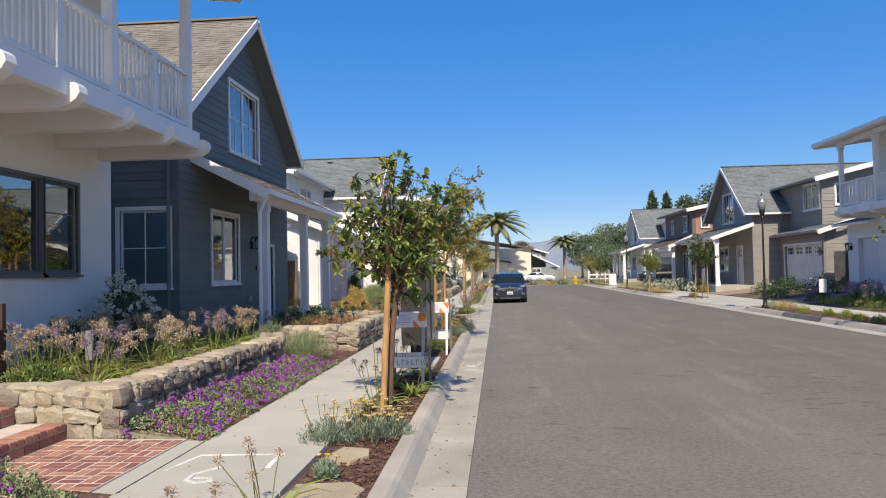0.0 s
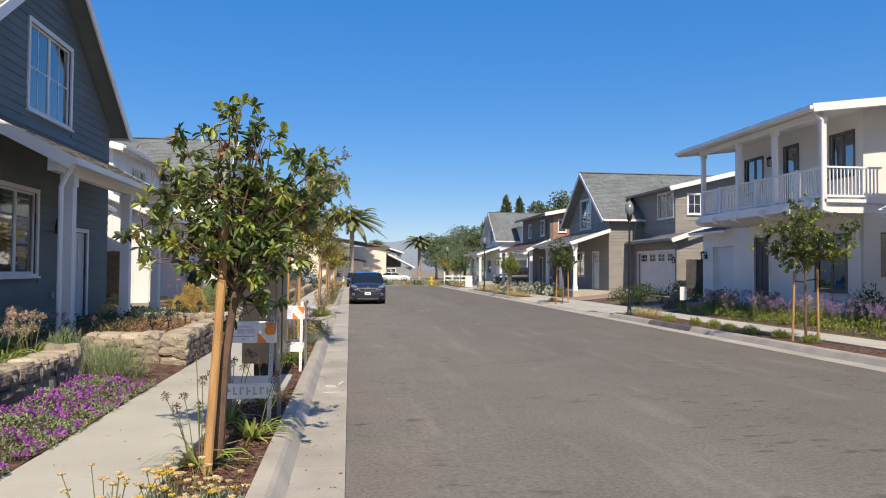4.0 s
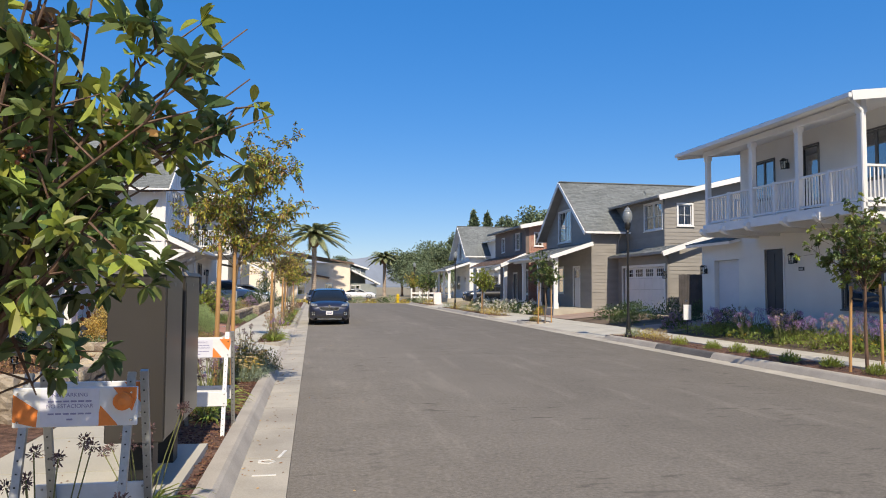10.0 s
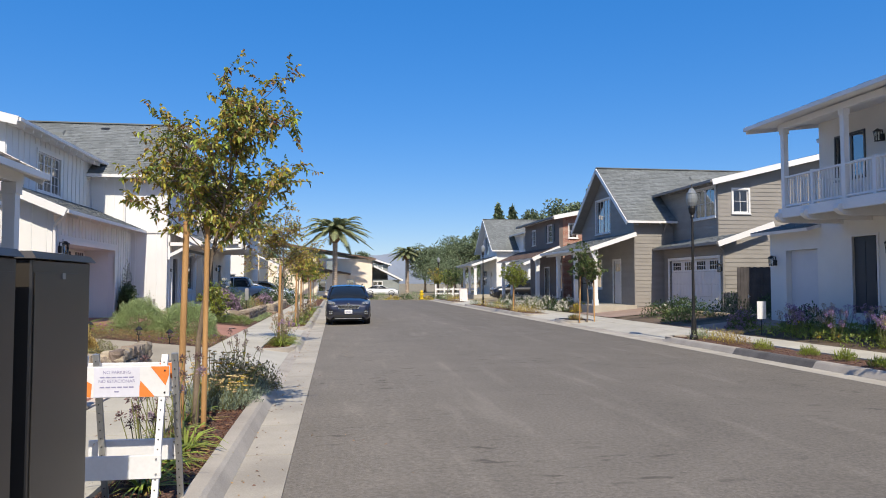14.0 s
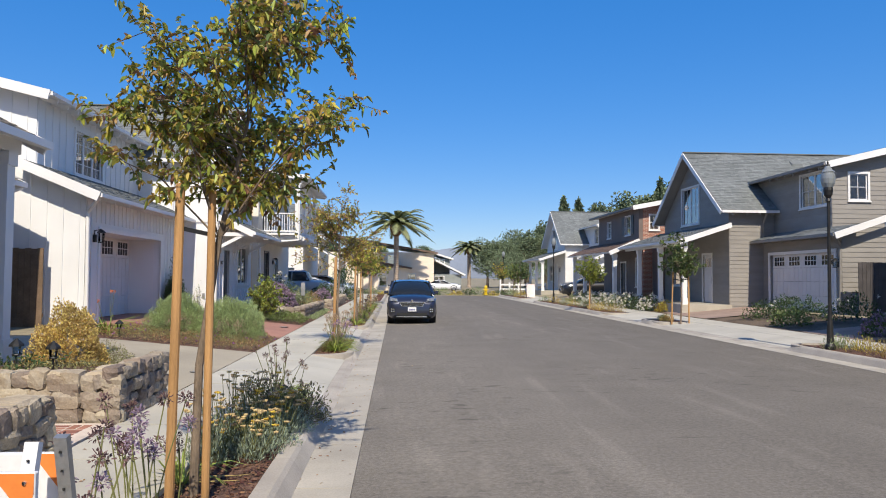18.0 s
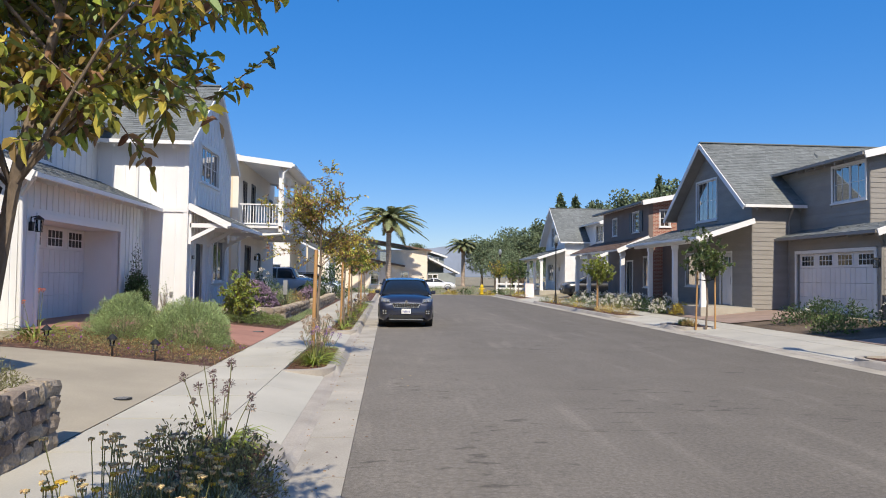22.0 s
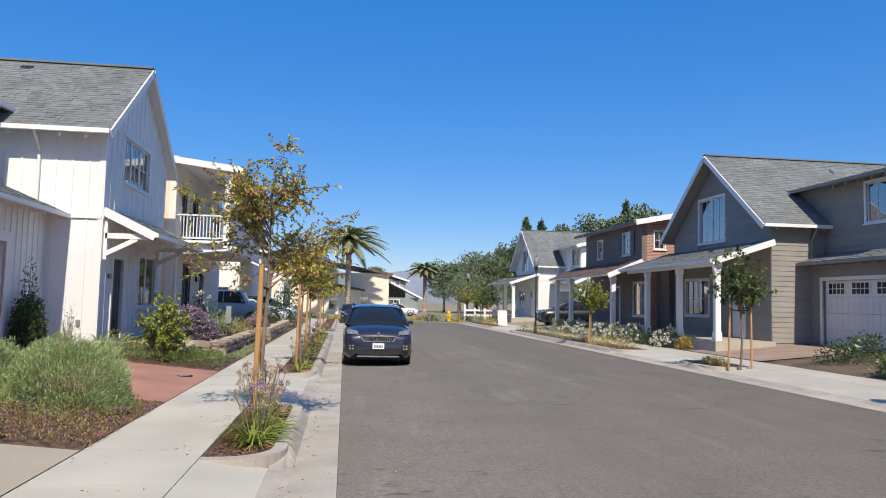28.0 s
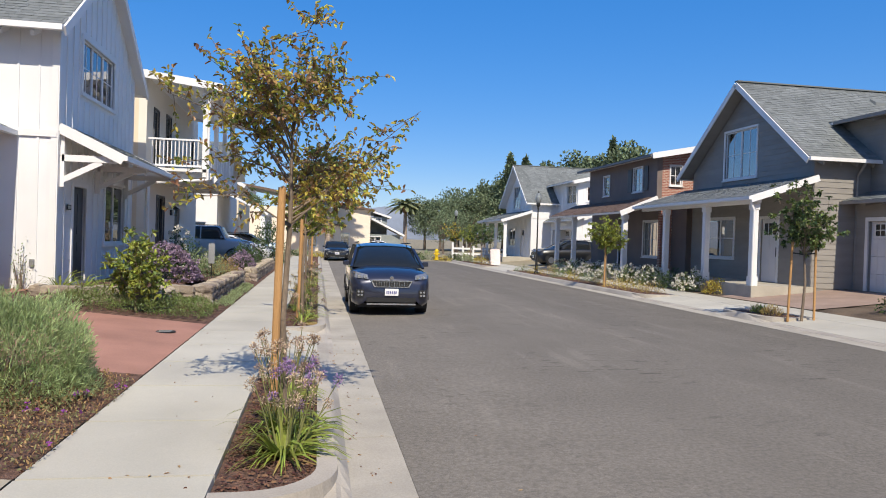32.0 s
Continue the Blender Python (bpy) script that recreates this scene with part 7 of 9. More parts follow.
carpet("groundcover", -5.2, -3.5, 15.7, 19.0, lambda x, y: 0.57, 2600, 0.06, 0.02, M_LEAFR, "rusty brown and green ground cover in a raised bed", "plants", 5, 0.16, ())
carpet("groundcover", -6.0, -4.2, 15.7, 22.0, lambda x, y: 0.57, 2600, 0.06, 0.03, M_LEAFD, "dark green ground cover before a porch", "plants", 6, 0.22, ())
carpet("groundcover", -4.9, -3.4, 20.95, 22.1, lambda x, y: 0.57, 1500, 0.04, 0.018, M_DUSK, "dark green ground cover behind a stone wall", "plants", 8, 0.1, ())
mound((-4.55, 23.0, 0.3), "golden yellow rounded shrub beside a driveway", (0.5, 0.5, 0.98), 11000, 0.04, 0.022, M_GOLD, 75, inner=0.72)
mound((-4.25, 23.45, 0.32), "low dark green shrub beside a driveway", (0.5, 0.4, 0.42), 4200, 0.03, 0.012, M_DUSK, 77, inner=0.4)
mound((-6.0, 21.4, 0.5), "golden yellow rounded shrub by a porch", (0.45, 0.45, 0.6), 2600, 0.036, 0.02, M_GOLD, 76, inner=0.5)
# bed between the driveways, with two tall grey-green sages
SAGE = "tall rounded grey-green sage bush"
mound((-5.25, 30.4, 0.3), SAGE, (0.68, 0.7, 0.98), 20000, 0.075, 0.009, M_SAGE, 80, inner=0.7, up=0.45, stems=30, fold=0.2)
mound((-3.95, 30.3, 0.22), SAGE, (0.85, 0.75, 0.92), 24000, 0.075, 0.009, M_SAGE, 81, inner=0.7, up=0.45, stems=30, fold=0.2)
carpet("groundcover", -6.7, -2.92, 28.15, 31.3, Zl, 9000, 0.034, 0.014, M_LEAFR, "rusty ground cover with small purple flowers", "plants", 9, 0.14, ((M_PURPLE, 90, 0.026), (M_DRY, 300, 0.02)), edge=0.22)
carpet("groundcover", -6.0, -2.95, 28.15, 31.0, Zl, 7000, 0.034, 0.015, M_DUSK, "green ground cover among rusty leaves", "plants", 10, 0.15, ())
agapanthus((-6.4, 29.2, 0.42), 260, 90, 3, 0.95, M_ORANGE, head=0.045, spread=0.62, label="red-hot poker with long green leaves by a wall", group="")
# beds before the white and cream houses
tree((-4.35, 37.2, 0.25), "bright yellow-green citrus shrub with loose upright shoots", 82, 0.3, (0.62, 0.12, 1.45), 17, 10, 6, 0.1, 0.052, [(M_LEAFY, 0.65), (M_LEAF, 0.35)], M_BARKG, 0.02, cat="shrub", group="", broad=True, lobes=((0.2, 0.1, 1.6), (-0.3, 0.0, 1.5)))
carpet("groundcover", -5.8, -3.1, 36.7, 39.0, Zl, 11000, 0.06, 0.014, M_LEAF, "low rosemary-like ground cover beside red paving", "plants", 11, 0.26, ())
carpet("groundcover", -3.25, -2.98, 39.4, 46.0, Zl, 5000, 0.055, 0.014, M_GREYLEAF, "dry low ground cover beside the sidewalk", "plants", 12, 0.2, ())
mound((-4.9, 42.5, 0.48), "purple-flowered shrub behind a low wall", (0.8, 0.9, 0.95), 1700, 0.06, 0.03, M_LEAFD, 83, inner=0.4, flowers=(M_LILAC, 420, 0.09))
mound((-4.2, 44.3, 0.48), "grey-green shrub behind a low wall", (0.7, 0.9, 0.85), 1700, 0.07, 0.02, M_GREYLEAF, 84, inner=0.4)
mound((-3.9, 46.5, 0.48), "dry tan ornamental shrub", (0.5, 0.7, 0.6), 1000, 0.08, 0.012, M_DRY, 85, inner=0.3, up=1.2)
mound((-5.3, 46.8, 0.48), "white rose bush in a raised bed", (0.8, 0.8, 1.3), 1500, 0.07, 0.045, M_LEAFD, 86, inner=0.35, flowers=(M_WHITEFL, 60, 0.1), stems=16, name="rose_bush")
mound((-3.7, 49.5, 0.48), "low purple-flowered shrub by a wall", (0.5, 0.9, 0.6), 900, 0.06, 0.03, M_LEAFD, 87, inner=0.4, flowers=(M_LILAC, 200, 0.08))
mound((-4.0, 53.0, 0.48), "dark green shrub behind a low wall", (0.7, 1.2, 0.9), 1200, 0.09, 0.05, M_LEAFD, 88, inner=0.4)
mound((-3.6, 62.0, 0.2), "dark green bushy small tree", (1.0, 1.0, 2.4), 1500, 0.12, 0.07, M_LEAFD, 89, inner=0.4, stems=10)
for i, (x, y) in enumerate(((-6.2, 38.7), (-5.8, 38.8), (-5.3, 38.9), (-6.4, 39.4))):
    agapanthus((x, y, 0.5), 270 + i, 22, 0, 0.6, M_LILAC, spread=0.55, leaf_m=M_STRAP, label="clump of sword-shaped leaves behind a low wall")
mound((-7.58, 37.95, 0.45), "dark climbing vine against a white wall", (0.32, 0.7, 1.3), 3600, 0.065, 0.045, M_LEAFD, 90, inner=0.4, stems=24, name="vine")
mound((-7.65, 38.1, 1.1), "thin upper shoots of a climbing vine", (0.2, 0.45, 1.55), 420, 0.055, 0.035, M_LEAFD, 92, inner=0.2, stems=18, name="vine")
mound((-7.15, 39.3, 0.45), "thin bare-stemmed climber against a white wall", (0.25, 0.12, 1.1), 90, 0.05, 0.03, M_GREYLEAF, 91, inner=0.2, stems=16, name="vine")

# -- far side of the street
Zr = lambda x, y: ground_z(x, y) + 0.03
frnd = random.Random(9)
for i in range(46):
    x, y = 13.0 + frnd.uniform(0, 1.7), 18.0 + i * 0.27 + frnd.uniform(-0.1, 0.1)
    agapanthus((x, y, Zr(x, y)), 300 + i, 20, 11, 0.72, (M_VIOLET, M_FADED, M_VIOLET)[i % 3], head=0.08, per=34, label="lily clump with purple and faded heads across the street", group="far lily bed", dry=4)
carpet("groundcover", 12.7, 15.0, 15, 30.5, Zr, 6500, 0.1, 0.03, M_STRAP, "green leaves of a lily bed before a white house", "plants", 13, 0.25, ((M_YELLOW, 60, 0.04),))
for i, (x, y, r, h, m, f) in enumerate(((14.4, 29.6, 0.7, 0.8, M_LEAFD, None), (14.6, 26.5, 0.6, 0.7, M_LEAFD, None), (14.9, 22.0, 0.6, 1.0, M_LEAFD, (M_WHITEFL, 12, 0.06)), (14.6, 19.5, 0.8, 1.2, M_LEAFD, None), (13.4, 31.6, 0.5, 0.6, M_LEAF, (M_LILAC, 120, 0.08)),
        (15.3, 35.5, 0.9, 0.9, M_LEAFD, (M_WHITEFL, 14, 0.07)), (14.6, 37.2, 0.8, 0.8, M_LEAFD, None), (14.0, 39.0, 0.8, 0.7, M_LEAFD, (M_WHITEFL, 10, 0.07)), (15.3, 39.8, 0.7, 0.8, M_LEAFD, None), (13.3, 36.0, 0.7, 0.6, M_LEAF, None),
        (15.5, 33.6, 0.5, 0.9, M_LEAFD, None), (13.0, 46.6, 0.5, 0.5, M_LEAFO, None), (12.9, 48.0, 0.7, 0.75, M_LEAF, (M_WHITEFL, 120, 0.08)), (12.9, 49.5, 0.7, 0.7, M_LEAFD, None), (12.8, 51.2, 0.8, 0.75, M_LEAF, (M_WHITEFL, 150, 0.08)),
        (12.8, 53.2, 0.8, 0.75, M_LEAF, (M_WHITEFL, 150, 0.08)), (12.8, 55.3, 0.9, 0.75, M_LEAF, (M_WHITEFL, 160, 0.08)), (12.8, 57.5, 0.9, 0.75, M_LEAF, (M_WHITEFL, 160, 0.08)), (12.8, 60.0, 0.9, 0.75, M_LEAF, (M_WHITEFL, 140, 0.08)), (12.8, 62.4, 0.8, 0.7, M_GREYLEAF, (M_FADED, 100, 0.08)))):
    mound((x, y, Zr(x, y) - 0.02), "white-flowered shrub beside a porch" if f and f[0] is M_WHITEFL else "green shrub before a house across the street", (r, r, h), 650, 0.09, 0.05, m, 400 + i, inner=0.4, flowers=f, group="far shrubs")
for i, (y, m, r) in enumerate(((27.2, M_DRY, 0.4), (28.2, M_LEAFO, 0.45), (29.0, M_GREYLEAF, 0.4), (25.8, M_LEAFY, 0.25), (24.3, M_STRAP, 0.2), (23.2, M_STRAP, 0.22), (22.0, M_STRAP, 0.2), (20.9, M_STRAP, 0.22), (19.8, M_STRAP, 0.2), (18.5, M_STRAP, 0.2),
        (39.6, M_DRY, 0.3), (40.3, M_LEAFY, 0.22), (46.9, M_DRY, 0.5), (48.2, M_LEAFO, 0.55), (49.4, M_GOLD, 0.5), (51.4, M_DRY, 0.5), (52.8, M_GREYLEAF, 0.5), (54.5, M_LEAFO, 0.5), (56.5, M_GREYLEAF, 0.5), (58.5, M_DRY, 0.55), (60.5, M_LEAFO, 0.5), (62.5, M_GREYLEAF, 0.5), (72, M_DRY, 0.6), (75, M_LEAFO, 0.6), (78, M_GREYLEAF, 0.6))):
    mound((10.55 + 0.12 * math.sin(i * 1.7), y, 0.11), "tuft of dry grasses and perennials in a kerb strip", (r, r * 1.2, r * 0.85), 320, 0.11, 0.014, m, 500 + i, "perennial", "plant", "kerb strip plants", up=1.3, inner=0.2)
GREENT = [(M_LEAF, 0.6), (M_LEAFY, 0.25), (M_LEAFD, 0.15)]
tree((10.75, 18.9, 0.12), "young round-headed tree between stakes before a white house", 51, 1.9, (1.0, 1.55, 3.45), 17, 20, 12, 0.08, 0.048, GREENT, M_BARK, 0.03, stakes=((-0.22, 0.2, 1.7, 0.03), (0.22, -0.15, 1.75, 0.03)))
tree((10.6, 38.7, 0.12), "young dark green tree between two stakes", 52, 1.8, (0.85, 1.5, 3.3), 15, 18, 11, 0.085, 0.048, [(M_LEAFD, 0.5), (M_LEAF, 0.5)], M_BARKG, 0.03, stakes=((-0.3, 0.1, 1.9, 0.03), (0.3, -0.05, 1.9, 0.03)))
tree((10.4, 50.4, 0.12), "young bright green tree with its stake", 53, 1.5, (0.75, 1.35, 2.85), 14, 17, 10, 0.095, 0.055, [(M_LEAFY, 0.7), (M_LEAF, 0.3)], M_BARKG, 0.03, stakes=((-0.1, -0.1, 1.9, 0.034),))
for i, (y, h, mm) in enumerate(((75.0, 2.9, [(M_LEAFD, 0.6), (M_LEAF, 0.4)]), (79.0, 2.7, [(M_LEAFY, 0.7), (M_LEAF, 0.3)]), (86.0, 3.0, [(M_LEAFO, 0.6), (M_LEAF, 0.4)]))):
    tree((10.9, y, 0.12), "young street tree far down the street", 60 + i, h * 0.5, (0.9, h * 0.42, h * 1.1), 11, 12, 7, 0.14, 0.08, mm, M_BARKG, 0.035)


# ---- street furniture ----
def text_mesh(name, body, size, m, material, parent, label=""):
    """Lettering with the built-in font, as a mesh; m places it."""
    cu = bpy.data.curves.new("letters", "FONT")
    cu.body, cu.size, cu.align_x, cu.extrude = body, size, "CENTER", 0.0006
    tmp = bpy.data.objects.new("letters", cu)
    me = bpy.data.meshes.new_from_object(tmp)
    bpy.data.objects.remove(tmp)
    me.transform(Matrix.Translation(-origin(parent)) @ m)
    me.materials.clear()
    me.materials.append(material)
    ob = new(name, me)
    ob.parent = parent
    return tagged(ob, label)


def barricade(x0, x1, y, z, h, label, wood):
    """An A-frame barricade: two hinged pairs of legs, striped top boards, lower boards and a paper notice."""
    t = thing("barricade", ((x0 + x1) / 2, y, z), label, "barricade", "no-parking barricades")
    top, w = z + h, x1 - x0
    at = lambda k, d: y + d * (0.33 - 0.27 * (k - z) / h)    # a leg's y at a height
    for d in (-1, 1):
        for x in (x0 + 0.05, x1 - 0.05):
            bm = B()
            xo = x + (0.045 if d > 0 else 0.0)
            beam(bm, (xo, at(z - 0.02, d), z - 0.02), (xo, at(top + 0.07, d), top + 0.07), 0.042, 0.03)
            steel = d > 0 or not wood
            leg = part("leg", bm, M_STEEL if steel else M_WHITEPL, t, "perforated steel leg" if steel else "white-painted leg")
            bm = B()
            for q in range(17):
                k = z + 0.04 + (h - 0.02) * q / 16
                box(bm, xo - 0.004, xo + 0.004, at(k, d) - 0.0225, at(k, d) - 0.0195, k - 0.004, k + 0.004)
            tagged(part("hole", bm, M_BLACKPL, leg), kind="stuff")
        bm = B()
        yf = at(top - 0.1, d) + d * 0.035
        box(bm, x0, x1 - (0.0 if d < 0 else 0.03), yf - 0.012, yf + 0.012, top - 0.21, top)
        b = part("board", bm, M_WHITEPL, t, bevel=0.003)
        yo = yf - 0.0125
        z0, z1 = top - 0.208, top - 0.002
        X = lambda f: x0 + w * f
        for q in ([(X(0.002), z0 + 0.03), (X(0.19), z0), (X(0.2), z0 + 0.09), (X(0.002), z1 - 0.03)],
                  [(X(0.8), z1), (X(0.995), z1), (X(0.995), z1 - 0.06), (X(0.96), z1 - 0.13)],
                  [(X(0.67), z0), (X(0.845), z0), (X(0.83), z0 + 0.015), (X(0.7), z0 + 0.11)]):
            bm = B()
            hexa(bm, [(p[0], yo - 0.0012, p[1]) for p in q], [(p[0], yo, p[1]) for p in q])
            part("stripe", bm, M_ORANGE, b)
        if d < 0:
            bm = B()
            box(bm, X(0.22), X(0.69), yo - 0.0032, yo - 0.0016, z0 + 0.002, z1 - 0.004)
            nt = part("notice", bm, M_PAPER, b, "paper no-parking notice")
            face = lambda k: Matrix.Translation((X(0.455), yo - 0.0042, k)) @ Matrix.Rotation(math.pi / 2, 4, "X")
            for word, k in (("NO PARKING", 0.048), ("NO ESTACIONAR", 0.108)):
                text_mesh("lettering", word, 0.03, face(top - k), M_PRINT, b)
            for k, wd in ((0.068, 0.33), (0.135, 0.33), (0.165, 0.08)):
                n = int(wd / 0.055)
                for i in range(n):
                    bm = B()
                    c = X(0.455) + (i - (n - 1) / 2) * w * 0.06
                    box(bm, c - w * 0.024, c + w * 0.024, yo - 0.0045, yo - 0.0034, top - k - 0.009, top - k)
                    part("text_bar", bm, M_PRINT, b)
        for xb_, kb in ((x0 + 0.025, top - 0.03), (x1 - 0.03, top - 0.03), (x0 + 0.025, top - 0.18), (x1 - 0.03, top - 0.18)):
            bm = B()
            rod(bm, (xb_, yo, kb), (xb_, yo - 0.006, kb), 0.009, 0.006, 8)
            part("bolt", bm, M_CHROME, b)
        k0 = z + 0.3
        yl = at(k0 + 0.08, d) + d * 0.035
        bm = B()
        box(bm, x0 - 0.01, x1 - 0.015, yl - 0.012, yl + 0.012, k0, k0 + 0.155)
        lo = part("lower_board", bm, M_WHITEPL, t, bevel=0.003)
        for xb_, kb in ((x0 + 0.03, k0 + 0.13), (x1 - 0.045, k0 + 0.13), (x0 + 0.03, k0 + 0.03), (x1 - 0.045, k0 + 0.03)):
            bm = B()
            rod(bm, (xb_, yl - 0.0125, kb), (xb_, yl - 0.018, kb), 0.008, 0.006, 8)
            part("bolt", bm, M_STEEL, lo)
        if d < 0 and not wood:
            for i in range(8):
                bm = B()
                c = X(0.12) + i * w * 0.108
                box(bm, c, c + w * 0.026, yl - 0.0145, yl - 0.0122, k0 + 0.04, k0 + 0.12)
                box(bm, c + w * 0.03, c + w * 0.066, yl - 0.0145, yl - 0.0122, k0 + (0.1, 0.07, 0.04)[i % 3], k0 + (0.12, 0.088, 0.058)[i % 3])
                part("text_bar", bm, M_STEEL, lo)
    if not wood:
        c = (x1 - 0.07, at(top - 0.08, -1) - 0.045, top - 0.075)
        bm = B()
        for p, r in (((0.0, 0.05), (0.035, 0.05)), ((0.035, 0.043), (0.05, 0.02))):
            rod(bm, (c[0], c[1] - p[0], c[2]), (c[0], c[1] - r[0], c[2]), p[1], r[1], 16)
        part("lamp", bm, M_ORANGE, t, "round orange warning lamp")
    return t


barricade(-1.67, -1.04, 10.58, 0.14, 1.07, "white and orange folding no-parking barricade in a planting strip", False)
barricade(-1.63, -1.0, 14.82, 0.14, 1.03, "white and orange folding no-parking barricade beside a cabinet", True)

# utility cabinet on a pedestal
cab = thing("utility_cabinet", (-1.47, 13.15, 0.15), "tall dark bronze metal utility cabinet on a concrete pad", "utility cabinet")
for y0, y1 in ((12.02, 12.72), (12.87, 13.64)):
    bm = B()
    box(bm, -1.62, -1.2, y0, y1, 0.58, 1.85)
    c = part("body", bm, M_BRONZE, cab, bevel=0.008)
    bm = B()
    hexa(bm, [(-1.64, y0 - 0.02, 1.851), (-1.175, y0 - 0.02, 1.851), (-1.175, y1 + 0.02, 1.851), (-1.64, y1 + 0.02, 1.851)], [(-1.62, y0, 1.885), (-1.2, y0, 1.885), (-1.2, y1, 1.885), (-1.62, y1, 1.885)])
    part("cap", bm, M_BRONZE, c)
    bm = B()
    box(bm, -1.1985, -1.195, y0 + 0.03, y1 - 0.03, 0.6, 1.79)
    d = part("door", bm, M_BRONZE, c, bevel=0.001)
    bm = B()
    box(bm, -1.199, -1.19, (y0 + y1) / 2 - 0.04, (y0 + y1) / 2 + 0.0, 1.76, 1.79)
    part("label_plate", bm, M_STEEL, c)
    bm = B()
    box(bm, -1.5, -1.32, (y0 + y1) / 2 - 0.1, (y0 + y1) / 2 + 0.1, 0.14, 0.585)
    part("pedestal", bm, M_METAL_DK, cab)
bm = B()
box(bm, -1.6, -1.27, 12.722, 12.868, 0.62, 1.8)
part("joint", bm, M_BLACKPL, cab)
tagged(part("concrete_pad", (lambda bm: (slab(bm, -1.66, -1.12, 11.85, 13.95, 0.05, 0.165), bm)[1])(B()), M_CONC), "square concrete pad under a utility cabinet", "pad")


def street_lamp(x, y, label):
    t = thing("street_lamp", (x, y, 0.14), label, "street lamp", "street lamps")
    bm = B()
    lathe(bm, x, y, [(0.12, 0.1), (0.12, 0.2), (0.08, 0.28), (0.065, 0.7), (0.05, 0.8), (0.042, 0.95)], 14)
    part("base", bm, M_METAL_DK, t, smooth=False)
    bm = B()
    lathe(bm, x, y, [(0.042, 0.95), (0.034, 3.6), (0.06, 3.64), (0.04, 3.7)], 12)
    part("pole", bm, M_METAL_DK, t)
    bm = B()
    lathe(bm, x, y, [(0.04, 3.7), (0.09, 3.78), (0.11, 3.9), (0.1, 3.96)], 12)
    part("holder", bm, M_METAL_DK, t)
    bm = B()
    lathe(bm, x, y, [(0.1, 3.96), (0.15, 4.06), (0.165, 4.17), (0.155, 4.26), (0.125, 4.33)], 16)
    part("globe", bm, M_GLOBE, t, "ribbed glass acorn globe", smooth=False)
    bm = B()
    lathe(bm, x, y, [(0.15, 4.325), (0.14, 4.345), (0.1, 4.38), (0.075, 4.44), (0.03, 4.49)], 14)
    part("roof_cap", bm, M_GLOBE, t)
    bm = B()
    lathe(bm, x, y, [(0.05, 4.475), (0.04, 4.51), (0.015, 4.53), (0.022, 4.56), (0.004, 4.61)], 12)
    part("finial", bm, M_METAL_DK, t)
    bm = B()
    rod(bm, (x, y, 3.97), (x, y, 4.2), 0.04, 0.05, 10)
    part("lamp", bm, M_LENS, t)
    return t


street_lamp(10.3, 28.95, "dark metal street lamp with an acorn globe")
street_lamp(10.6, 60.4, "dark metal street lamp with an acorn globe by a white house")
street_lamp(11.0, 86.0, "distant dark street lamp with a globe")


def path_light(x, y, z):
    t = thing("path_light", (x, y, z), "small black garden path light on a stake", "garden light", "path lights")
    bm = B()
    rod(bm, (x, y, z - 0.05), (x, y, z + 0.2), 0.012, n=6)
    part("stake", bm, M_METAL_DK, t)
    bm = B()
    lathe(bm, x, y, [(0.045, z + 0.19), (0.055, z + 0.2), (0.05, z + 0.21)], 8)
    part("tray", bm, M_METAL_DK, t)
    bm = B()
    lathe(bm, x, y, [(0.04, z + 0.21), (0.055, z + 0.31)], 8)
    part("glass", bm, G_LAMP, t)
    bm = B()
    lathe(bm, x, y, [(0.09, z + 0.305), (0.085, z + 0.33), (0.03, z + 0.38), (0.01, z + 0.4)], 8)
    part("cap", bm, M_METAL_DK, t)


for p in ((-3.9, 28.05, 0.21), (-4.65, 28.15, 0.28), (-5.9, 28.5, 0.4), (-3.7, 18.4, 0.57), (-3.75, 17.2, 0.57), (-3.8, 16.2, 0.57), (-4.7, 15.9, 0.57), (-4.0, 21.35, 0.57), (-4.6, 21.7, 0.57), (-5.2, 19.6, 0.4)):
    path_light(*p)

# wall lanterns, house numbers
lantern((-6.87, 19.9, 2.55), (1, 0), "black wall lantern beside a porch door")
lantern((-7.87, 31.95, 2.62), (1, 0), "black wall lantern beside a garage door")
lantern((-6.57, 51.7, 2.4), (1, 0), "black wall lantern on a cream house")
lantern((15.37, 27.3, 2.6), (-1, 0), "black wall lantern beside a dark door")
lantern((15.37, 32.75, 2.35), (-1, 0), "black wall lantern at the corner of a garage")
lantern((15.37, 27.6, 5.75), (-1, 0), "black wall lantern on a balcony wall")
lantern((16.92, 38.98, 2.25), (-1, 0), "black wall lantern beside a garage door")


def plate(f, a, z, label, w=0.26):
    t = thing("house_number", f.p(a, 0.02, z), label, "house number", "house numbers")
    bm = B()
    f.box(bm, a - w / 2, a + w / 2, 0.001, 0.02, z, z + 0.12)
    part("plate", bm, M_METAL_DK, t)
    for k in range(4):
        bm = B()
        s = a - w / 2 + 0.035 + k * 0.05
        f.box(bm, s, s + 0.032, 0.021, 0.024, z + 0.025, z + 0.095)
        part("digit", bm, M_STEEL, t)


